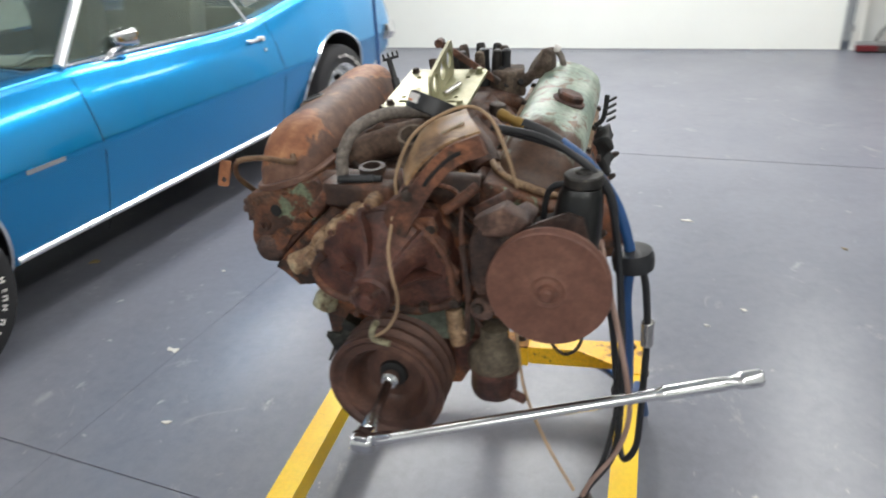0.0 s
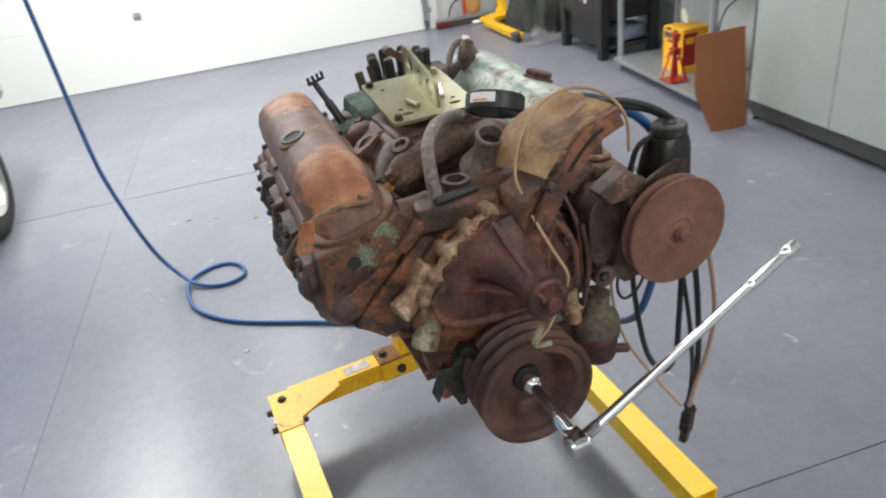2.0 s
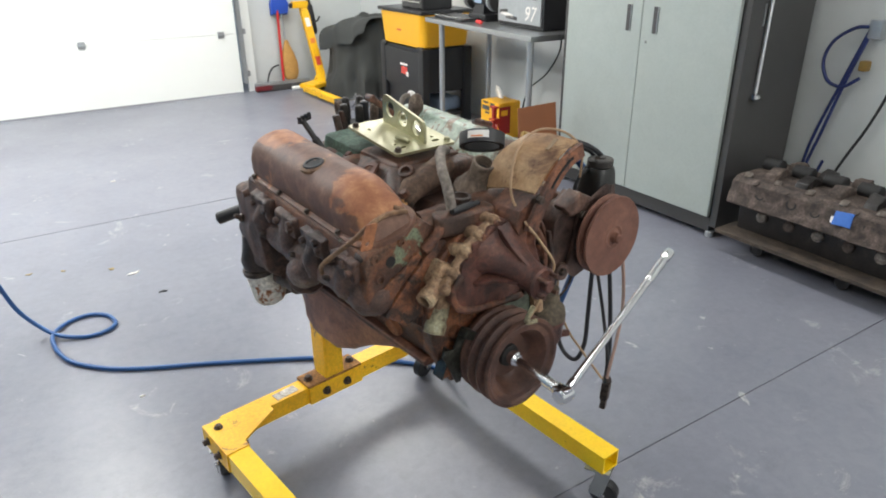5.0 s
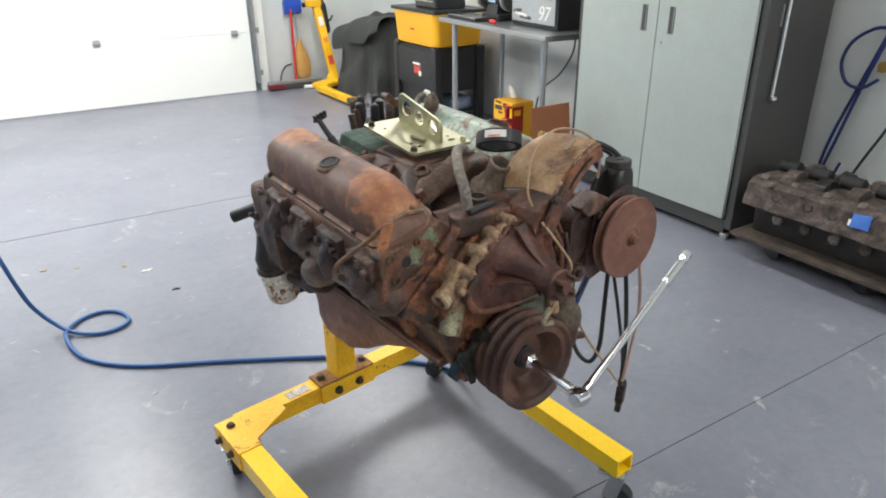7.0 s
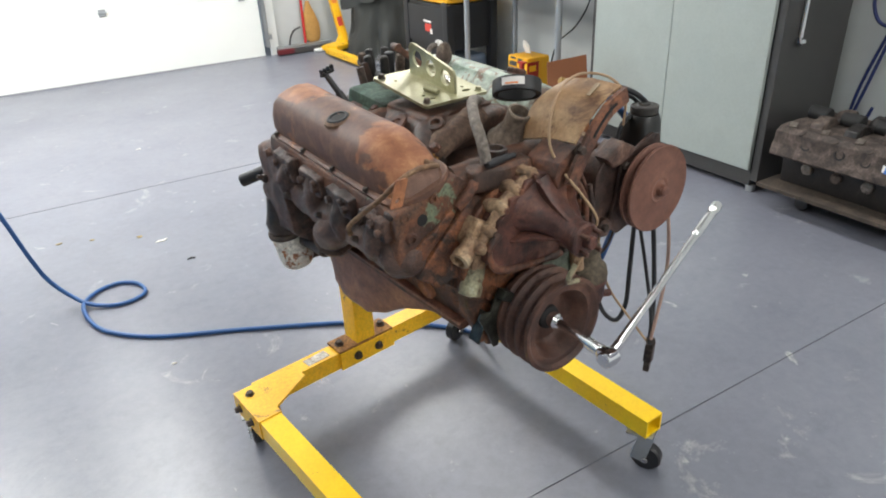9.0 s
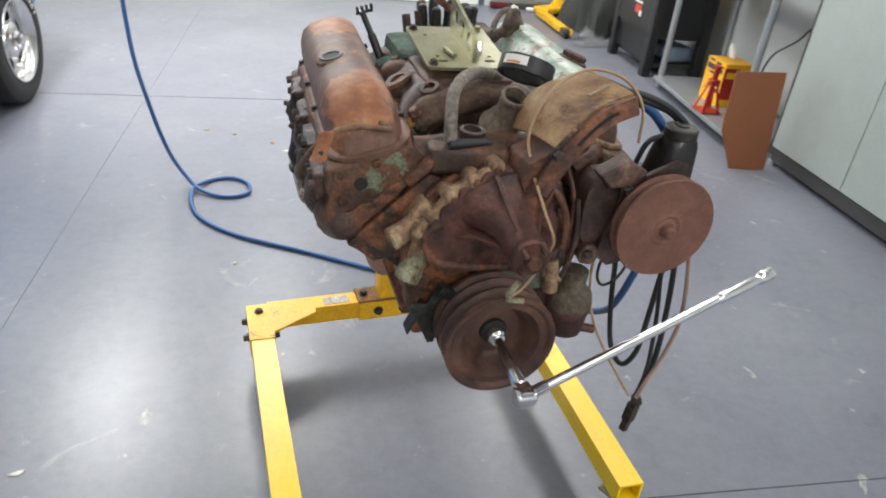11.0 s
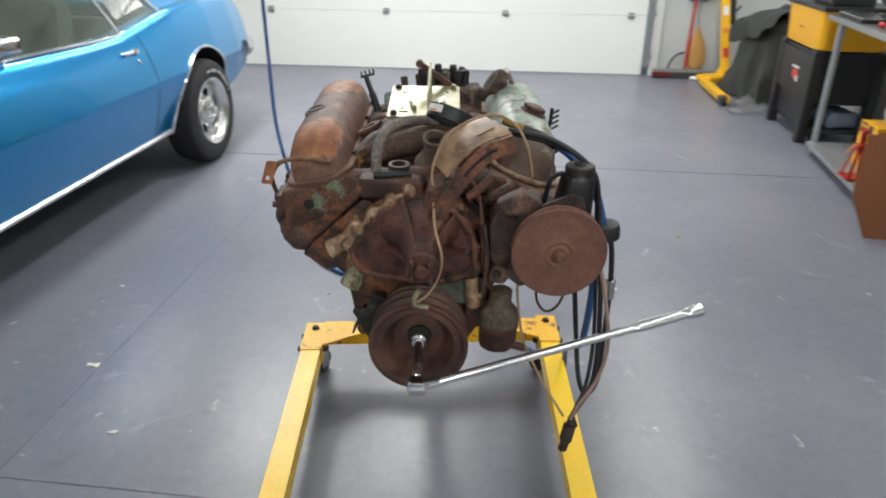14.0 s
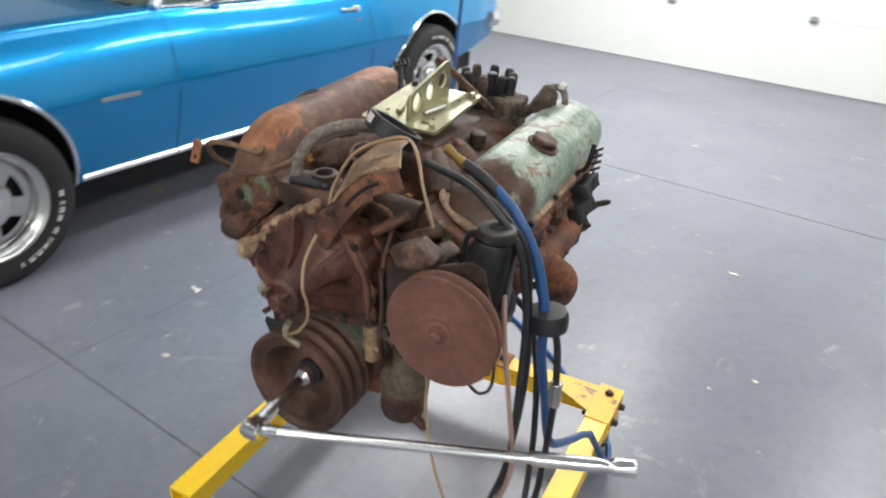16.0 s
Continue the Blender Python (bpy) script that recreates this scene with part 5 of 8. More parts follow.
def fuel_pump(parent):
    bm = add_lathe(B(), (0.163, 0.065, 0.605), (0.05, 0, 1), [(0.02, 0), (0.036, 0.006), (0.04, 0.02), (0.04, 0.05), (0.043, 0.056), (0.043, 0.064)], 26)
    add_box(bm, (0.13, 0.09, 0.68), (0.07, 0.04, 0.06))
    add_cyl(bm, (0.18, 0.055, 0.622), (0.222, 0.045, 0.614), 0.009)
    rough_up(bm, 0.0015, 40, 0.05)
    p = part("fuel_pump", bm, pump_red, parent, "rusty mechanical fuel pump")
    dome = add_lathe(B(), (0.165, 0.065, 0.668), (0.05, 0, 1), [(0.043, 0), (0.044, 0.014), (0.04, 0.03), (0.028, 0.042), (0.024, 0.05), (0.024, 0.075), (0.012, 0.08)], 26)
    part("dome", dome, mottled("dirty_grey_alloy", [(0.3, rgb(80, 70, 58)), (0.7, rgb(120, 108, 90))], 24), p, "dirty pale alloy pump dome")
    b = add_cyl(B(), (0.105, 0.05, 0.78), (0.112, 0.045, 0.715), 0.014)
    add_cyl(b, (0.095, 0.045, 0.74), (0.128, 0.045, 0.74), 0.007)
    part("petcock", b, cream_alloy, parent)


def wiring(parent):
    part("clip_pipe", add_tube(B(), [(-0.192, 0.138, 1.004), (-0.182, 0.118, 1.0), (-0.196, 0.104, 1.006), (-0.232, 0.098, 1.012), (-0.272, 0.092, 1.006), (-0.298, 0.12, 0.97), (-0.31, 0.17, 0.928), (-0.314, 0.212, 0.892), (-0.308, 0.224, 0.87)], 0.0048, 10, 6), tan_rust, parent, "bent rusty pipe across the valve cover")
    clip = B()
    add_holed_plate(clip, rounded(-0.011, -0.042, 0.011, 0.004, 0.004), [disc(0, -0.03, 0.0048)], lambda a, b, d: (-0.284 + a - 0.014 * (b / -0.042), 0.074 - a * 0.12 + d, 1.01 + b), 0.003)
    part("clip", clip, orange_rust, parent, "rusty holed tab on the pipe")
    part("wire", add_tube(B(), [(0.046, 0.018, 0.945), (0.034, 0.034, 0.966), (0.027, 0.054, 1.008), (0.052, 0.072, 1.064), (0.096, 0.088, 1.093), (0.141, 0.085, 1.106), (0.178, 0.052, 1.098), (0.202, 0.03, 1.062), (0.216, 0.04, 1.0)], 0.0026, 8, 8), tan_wire, parent, "tan cloth-covered wire")
    part("wire", add_tube(B(), [(0.03, 0.015, 0.955), (0.035, -0.03, 0.92), (0.046, -0.052, 0.885), (0.047, -0.045, 0.855), (0.038, -0.034, 0.815), (0.02, -0.034, 0.785), (0.0, -0.036, 0.77)], 0.0026, 8, 8), tan_wire, parent, "tan cloth-covered wire")
    part("wire_end", add_tube(B(), [(0.006, -0.042, 0.8), (-0.002, -0.04, 0.786), (-0.006, -0.038, 0.774), (-0.002, -0.036, 0.763), (0.022, -0.036, 0.758)], 0.0052, 10, 5), pale_stub, parent)
    # the loom over the reservoir, down beside the pulley to its plug
    part("cable", add_tube(B(), [(0.17, 0.09, 1.075), (0.24, 0.085, 1.063), (0.295, 0.072, 1.038), (0.338, 0.07, 0.995), (0.354, 0.078, 0.93), (0.364, 0.08, 0.85), (0.374, 0.06, 0.74), (0.378, 0.045, 0.62), (0.37, 0.03, 0.53), (0.335, 0.005, 0.48), (0.322, -0.004, 0.452)], 0.0056, 10, 8), black_rubber, parent, "black cable hanging to a plug")
    part("cable", add_tube(B(), [(0.18, 0.1, 1.066), (0.25, 0.1, 1.048), (0.305, 0.09, 1.026), (0.345, 0.09, 0.98), (0.357, 0.1, 0.9), (0.37, 0.1, 0.76), (0.372, 0.065, 0.62), (0.358, 0.03, 0.53), (0.336, 0.006, 0.485), (0.328, 0.0, 0.458)], 0.0044, 10, 8), black_rubber, parent, "thin black cable")
    part("wire", add_tube(B(), [(0.335, 0.05, 0.92), (0.352, 0.03, 0.85), (0.375, 0.02, 0.75), (0.392, 0.02, 0.64), (0.378, 0.015, 0.56), (0.34, 0.0, 0.5), (0.325, -0.004, 0.465)], 0.0042, 8, 8), pink_wire, parent, "faded pink wire")
    part("wire", add_tube(B(), [(0.2, 0.06, 0.8), (0.205, 0.07, 0.72), (0.22, 0.05, 0.63), (0.26, 0.02, 0.55), (0.31, 0.0, 0.47)], 0.0028, 8, 8), tan_wire, parent, "thin tan wire")
    part("wire", add_tube(B(), [(0.255, 0.1, 0.8), (0.25, 0.12, 0.7), (0.275, 0.13, 0.655), (0.305, 0.12, 0.69), (0.31, 0.1, 0.8)], 0.003, 8, 8), greasy_iron, parent)
    plug = boxed((0.322, -0.006, 0.43), (0.022, 0.02, 0.045), (0, 10, 20), 0.004)
    add_box(plug, (0.316, -0.008, 0.398), (0.016, 0.014, 0.03), (0, 14, 20), 0.003)
    add_box(plug, (0.332, 0.0, 0.455), (0.016, 0.018, 0.022), (0, -20, 0), 0.003)
    part("plug", plug, bolt_steel, parent, "dirty grey wiring plug")
    part("oil_line", add_tube(B(), [(0.02, 0.05, 0.95), (0.07, 0.03, 0.93), (0.105, 0.03, 0.88), (0.112, 0.03, 0.82)], 0.006, 8, 6), rust_iron, parent)
    part("fuel_line", add_tube(B(), [(0.06, 0.1, 0.98), (0.11, 0.1, 0.96), (0.125, 0.05, 0.9), (0.13, 0.045, 0.8), (0.15, 0.05, 0.75)], 0.004, 8, 6), rust_iron, parent)
    for k in range(4):
        y = 0.16 + 0.14 * k
        b = add_lathe(B(), (-0.286, y + 0.06, 0.852), (-1, 0, 0.5), [(0.01, 0), (0.01, 0.01), (0.007, 0.012), (0.006, 0.022), (0.004, 0.026)], 10)
        part("spark_plug", b, greasy_iron, parent)
        b = add_lathe(B(), (0.29, y + 0.06, 0.83), (1, 0, 0.5), [(0.011, 0), (0.011, 0.012), (0.007, 0.014), (0.007, 0.04), (0.004, 0.05)], 10)
        part("spark_plug", b, greasy_iron, parent)
    lug = add_prism(B(), [(0.284, 0.93), (0.318, 0.945), (0.326, 0.92), (0.312, 0.9), (0.324, 0.87), (0.308, 0.845), (0.318, 0.82), (0.29, 0.8)], "xz", 0.46, 0.56, 0.004)
    rough_up(lug, 0.009, 34, 0.014, 0.012)
    part("heat_shield", lug, trim_dark, parent, "black sheet bracket at the manifold", sharp=60)
    ck = add_tube(B(), [(0.29, 0.5, 0.955), (0.306, 0.505, 0.97), (0.312, 0.51, 1.015)], 0.005, 8, 4)
    for k in range(4):
        add_box(ck, (0.321, 0.51, 0.967 + 0.013 * k), (0.02, 0.01, 0.004), (0, -30, 0), 0.001)
    part("wire_comb", ck, trim_dark, parent, "black toothed wire clip")


def casting_details(parent):
    """Ribs, plugs, bolt heads and studs that crowd the front and the valley of the castings."""
    rng = random.Random(4)
    # hardware between the pump and the heads
    for p0, p1, w in (((-0.15, 0.105, 0.915), (-0.105, 0.1, 0.965), 0.011), ((0.14, 0.1, 0.93), (0.19, 0.12, 0.955), 0.012), ((0.095, 0.07, 0.945), (0.14, 0.1, 0.975), 0.009)):
        b = add_tube(B(), [p0, (Vector(p0) + Vector(p1)) / 2 + Vector((0.004, -0.006, 0.003)), p1], w, 10, 4)
        rough_up(b, 0.002, 45, 0.012)
        part("pipe_stub", b, rust_iron, parent, sharp=60)
    for k in range(12):
        s = -1 if k % 2 else 1
        y = 0.17 + 0.035 * k
        b = B()
        add_bolt(b, (s * rng.uniform(0.085, 0.135), y, 0.962), (s * 0.3, 0, 1), 0.007, rng.uniform(0.01, 0.026))
        part("stud", b, rust_plate if k % 3 == 0 else bolt_steel, parent)
    for k, (x, y) in enumerate(((-0.11, 0.25), (-0.105, 0.4), (0.11, 0.3), (0.1, 0.47))):
        b = boxed((x, y, 0.97), (0.03, 0.05, 0.02), (0, 20 if x < 0 else -20, 12 * k), 0.004)
        rough_up(b, 0.002, 50, 0.015)
        part("clamp", b, orange_rust, parent, sharp=60)
    bar = B()
    p0, p1 = Vector((-0.016, 0.475, 1.128)), Vector((0.1, 0.49, 1.045))
    add_box(bar, (p0 + p1) / 2, ((p1 - p0).length, 0.008, 0.014), (0, 35.5, 7), 0.003)
    add_cyl(bar, p0 + Vector((0, -0.012, 0)), p0 + Vector((0, 0.012, 0)), 0.0085, seg=14)
    part("choke_lever", bar, rust_iron, parent, "flat rusty lever behind the lifting plate")


def build_engine():
    e = thing("engine", "old rusty eight-cylinder engine bolted to a stand", "engine", ENGINE_AT)
    cast_block(e)
    for s in (-1, 1):
        head(e, s)
        manifold(e, s)
    valve_cover(e, -1, ((0.143, 0.98), (0.273, 0.944), 0.112, 0.592, 0.083), cover_rust, cover_rust, "orange-brown rusted valve cover", "hole")
    valve_cover(e, 1, ((0.145, 0.984), (0.284, 0.934), 0.172, 0.66, 0.085), cover_green, cream_alloy, "valve cover with flaking pale green paint", "cap")
    oil_pan(e)
    oil_filter(e)
    front_cover(e)
    water_pump(e)
    crank_pulley(e)
    power_steering(e)
    tan_bracket(e)
    intake(e)
    lifting_plate(e)
    distributor(e)
    throttle_lever(e)
    fuel_pump(e)
    wiring(e)
    casting_details(e)
    return e


def caster(parent, x, y, top, swivel):
    """A swivelling castor under a stand foot."""
    r = 0.04
    c, s = math.cos(radians(swivel)), math.sin(radians(swivel))
    wx, wy = x + 0.02 * c, y + 0.02 * s
    bm = boxed((x, y, top - 0.004), (0.07, 0.07, 0.006), (0, 0, swivel))
    add_cyl(bm, (x, y, top - 0.022), (x, y, top - 0.004), 0.022)
    for k in (-1, 1):
        ox, oy = -s * 0.021 * k, c * 0.021 * k
        add_box(bm, ((x + wx) / 2 + ox, (y + wy) / 2 + oy, (top - 0.015 + r) / 2 + 0.005), (0.04, 0.003, top - 0.02 - r + 0.03), (0, 12, swivel), 0.001)
    body = part("caster", bm, galvanised, parent)
    part("wheel", add_lathe(B(), (wx + s * 0.015, wy - c * 0.015, r), (-s, c, 0), [(0.012, 0), (r - 0.004, 0), (r, 0.004), (r, 0.026), (r - 0.004, 0.03), (0.012, 0.03)], 24), black_plastic, body)
    part("axle_nut", add_cyl(B(), (wx + s * 0.026, wy - c * 0.026, r), (wx - s * 0.026, wy + c * 0.026, r), 0.009, seg=6), worn_chrome, body)


def hollow_tube(bm, p0, p1, w, h, wall=0.005):
    """A square steel tube, open at its ends."""
    p0, p1 = Vector(p0), Vector(p1)
    d = (p1 - p0).normalized()
    side = d.cross(Vector((0, 0, 1))).normalized()
    up = side.cross(d)
    rings = []
    for p, ww, hh in ((p0, w - wall * 2, h - wall * 2), (p0, w, h), (p1, w, h), (p1, w - wall * 2, h - wall * 2)):
        rings.append([bm.verts.new(p + side * (a * ww / 2) + up * (b * hh / 2)) for a, b in ((-1, -1), (1, -1), (1, 1), (-1, 1))])
    rings.append([bm.verts.new(v.co - d * (p1 - p0).length * 0.5) for v in rings[-1]])
    first = [bm.verts.new(v.co + d * (p1 - p0).length * 0.49) for v in rings[0]]
    add_ring_strip(bm, [first] + rings, True, False, False)
    return bm


def build_stand():
    st = thing("engine_stand", "yellow steel engine stand on castors, paint chipped", "engine stand")
    top, tube = 0.188, 0.057
    zc = top - tube / 2
    bl, br = Vector((-0.447, 0.757, zc)), Vector((0.29, 0.878, zc))
    along = (br - bl).normalized()
    ll_end, rl_end = Vector((-0.353, -0.063, zc)), Vector((0.388, 0.04, zc))
    lsock, rsock = Vector((-0.4705, 0.735, zc)), Vector((0.302, 0.885, zc))
    part("cross_beam", hollow_tube(B(), bl, br, tube, tube), yellow_paint, st, bevel=0.0)
    for a, b in ((lsock, ll_end), (rsock, rl_end)):
        d = (b - a).normalized()
        leg = part("leg", hollow_tube(B(), a + d * 0.06, b, tube + 0.004, tube - 0.002), clean_yellow, st)
        # sleeve that takes the leg, with its bolts
        sl = B()
        hollow_tube(sl, a - d * 0.036, a + d * 0.125, tube + 0.011, tube + 0.004)
        sleeve = part("sleeve", sl, yellow_paint, st)
        inner = along if a is lsock else -along
        g0 = a + d * 0.02 + inner * 0.03
        gz = top - 0.004
        gb = B()
        tri = [(a + d * 0.1 + inner * 0.03), (a + d * 0.03 + inner * 0.16), (a + inner * 0.16), (a + inner * 0.03)]
        lo = [gb.verts.new((p.x, p.y, gz - 0.002)) for p in tri]
        hi = [gb.verts.new((p.x, p.y, gz + 0.005)) for p in tri]
        add_ring_strip(gb, [lo, hi])
        part("gusset", gb, yellow_paint, st)
        side = d.cross(Vector((0, 0, 1)))
        for f in (0.0, 0.075):
            for sgn in (-1, 1):
                b1 = B()
                add_bolt(b1, a + d * f + side * sgn * 0.0345, side * sgn, 0.009, 0.014)
                part("bolt", b1, bolt_steel, st)
        b1 = B()
        add_bolt(b1, Vector((a.x, a.y, top + 0.001)), (0, 0, 1), 0.01, 0.01)
        part("bolt", b1, bolt_steel, st)
        # thin dark disc on the leg for the shade of its pin hole
        hb = add_lathe(B(), Vector((b.x, b.y, top - 0.0035)) - d * 0.1, (0, 0, 1), [(0.009, 0), (0.009, 0.0012)], 14)
        part("pin_hole_dark", hb, trim_dark, leg)
    caster(st, -0.47, 0.745, zc - tube / 2, 80)
    caster(st, 0.31, 0.875, zc - tube / 2, 200)
    caster(st, 0.385, 0.075, zc - tube / 2, 300)
    caster(st, -0.36, -0.02, zc - tube / 2, 250)
    c0 = bl + along * 0.2
    part("bare_patch", boxed((c0.x, c0.y - 0.002, top + 0.0012), (0.075, 0.034, 0.0016), (0, 0, 12), 0.0005), bare_steel, st, "paint scraped to bare rusty steel")
    # upright with its base plate, and the turning head bolted to the block
    px, py = -0.09, 0.815
    yaw = math.degrees(math.atan2(along.y, along.x))
    part("base_plate", boxed((px, py - 0.0, top + 0.005), (0.2, 0.075, 0.009), (0, 0, yaw)), rust_plate, st, "rusty bolted base plate")
    part("front_plate", boxed((px + 0.006, py - 0.036, zc), (0.2, 0.008, 0.06), (0, 0, yaw)), yellow_paint, st)
    for k in (-0.078, 0.078):
        b1 = B()
        add_bolt(b1, (px + along.x * k, py + along.y * k, top + 0.01), (0, 0, 1), 0.011, 0.012)
        part("bolt", b1, bolt_steel, st)
        b1 = B()
        add_bolt(b1, (px + 0.006 + along.x * k * 0.5, py - 0.04 + along.y * k * 0.5, zc), (along.y, -along.x, 0), 0.011, 0.012)
        part("bolt", b1, bolt_steel, st)
    part("post", boxed((px, py, (top + 0.86) / 2), (0.068, 0.068, 0.86 - top), (0, 0, yaw), 0.004), yellow_paint, st)
    head_axis = Vector((math.sin(radians(-6)), math.cos(radians(6)), 0))
    c = Vector((px, py, 0.8))
    part("head_tube", add_cyl(B(), c - head_axis * 0.03, c + head_axis * 0.12, 0.045, seg=24), yellow_paint, st)
    part("head_plate", boxed(c - head_axis * 0.026, (0.2, 0.012, 0.18), (0, 0, 6)), yellow_paint, st)
    for ax, az in ((-1, 1), (1, 1), (-1, -1), (1, -1)):
        side = Vector((head_axis.y, -head_axis.x, 0))
        p = c - head_axis * 0.03 + side * ax * 0.07 + Vector((0, 0, az * 0.06))
        q = Vector((p.x + side.x * ax * 0.04, p.y + side.y * ax * 0.04, p.z - az * 0.005)) - head_axis * 0.025
        part("mounting_arm", add_cyl(B(), p, q, 0.014, seg=12), bolt_steel, st)
    hd = add_tube(B(), [c + head_axis * 0.08, (-0.2, 0.8, 0.81), (-0.272, 0.785, 0.812), (-0.345, 0.82, 0.784)], 0.009, 10, 4)
    handle = part("turning_handle", hd, worn_chrome, st)
    part("grip", add_cyl(B(), (-0.285, 0.79, 0.807), (-0.36, 0.828, 0.778), 0.0165, seg=16), black_rubber, handle, "black rubber grip")


def build_breaker_bar():
    bar = thing("breaker_bar", "long chrome breaker bar on an extension", "wrench", ENGINE_AT)
    part("socket", add_lathe(B(), (0, 0.012, 0.66), FRONT, [(0.012, 0), (0.0165, 0.002), (0.0165, 0.02), (0.0125, 0.024)], 20), chrome, bar)
    part("extension", add_cyl(B(), (0, -0.01, 0.66), (0.002, -0.1, 0.65), 0.0085, seg=14), bar_chrome, bar)
    part("extension_end", add_cyl(B(), (0.002, -0.085, 0.652), (0.003, -0.118, 0.648), 0.0125, seg=14), bar_chrome, bar)
    hd = B()
    add_box(hd, (0.003, -0.133, 0.645), (0.026, 0.034, 0.03), (-6, 0, 0), 0.005)
    add_cyl(hd, (-0.014, -0.137, 0.644), (0.02, -0.137, 0.644), 0.0155, seg=18)
    add_box(hd, (0.028, -0.13, 0.648), (0.04, 0.014, 0.018), (0, -8, 14), 0.004)
    part("head", hd, chrome, bar, "chrome flex head")
    p0, p1 = Vector((0.025, -0.131, 0.647)), Vector((0.572, 0.024, 0.7255))
    d = (p1 - p0)
    L_ = d.length
    part("shaft", add_lathe(B(), p0, d, [(0.0075, 0), (0.0085, 0.02), (0.0085, L_ * 0.74)], 18), bar_chrome, bar)
    part("grip", add_lathe(B(), p0 + d * 0.735, d, [(0.0085, 0), (0.0105, 0.008), (0.0112, 0.012), (0.0112, L_ * 0.17), (0.0095, L_ * 0.18), (0.0095, L_ * 0.2), (0.0125, L_ * 0.21), (0.0135, L_ * 0.22), (0.0135, L_ * 0.262), (0.011, L_ * 0.268)], 20), bar_chrome, bar, "knurled chrome grip")


def build_tape_roll():
    roll = thing("tape_roll", "roll of black tape leaning on the thermostat neck", "tape roll", ENGINE_AT @ Matrix.Translation((0.055, 0.171, 1.066)) @ Vector((0.34, 0.38, 0.86)).rotation_difference(Vector((0, 0, 1))).inverted().to_matrix().to_4x4())
    part("tape", add_lathe(B(), (0, 0, 0), (0, 0, 1), [(0.039, 0), (0.0465, 0), (0.0475, 0.002), (0.0475, 0.025), (0.0465, 0.027), (0.039, 0.027)], 40, False, False), black_plastic, roll)
    part("core", add_lathe(B(), (0, 0, 0.001), (0, 0, 1), [(0.0365, 0), (0.039, 0), (0.039, 0.025), (0.0365, 0.025), (0.0365, 0)], 32, False, False), trim_dark, roll)
    bm = B()
    rings = [[bm.verts.new((0.0479 * math.cos(radians(a)), 0.0479 * math.sin(radians(a)), z)) for a in range(191, 246, 6)] for z in (0.008, 0.023)]
    add_ring_strip(bm, rings, False, False, False)
    part("label", bm, white_label, roll, "white and orange paper label")
    bm = B()
    rings = [[bm.verts.new((0.0482 * math.cos(radians(a)), 0.0482 * math.sin(radians(a)), z)) for a in range(200, 236, 6)] for z in (0.0095, 0.0125)]
    add_ring_strip(bm, rings, False, False, False)
    part("label_band", bm, orange_label, roll)


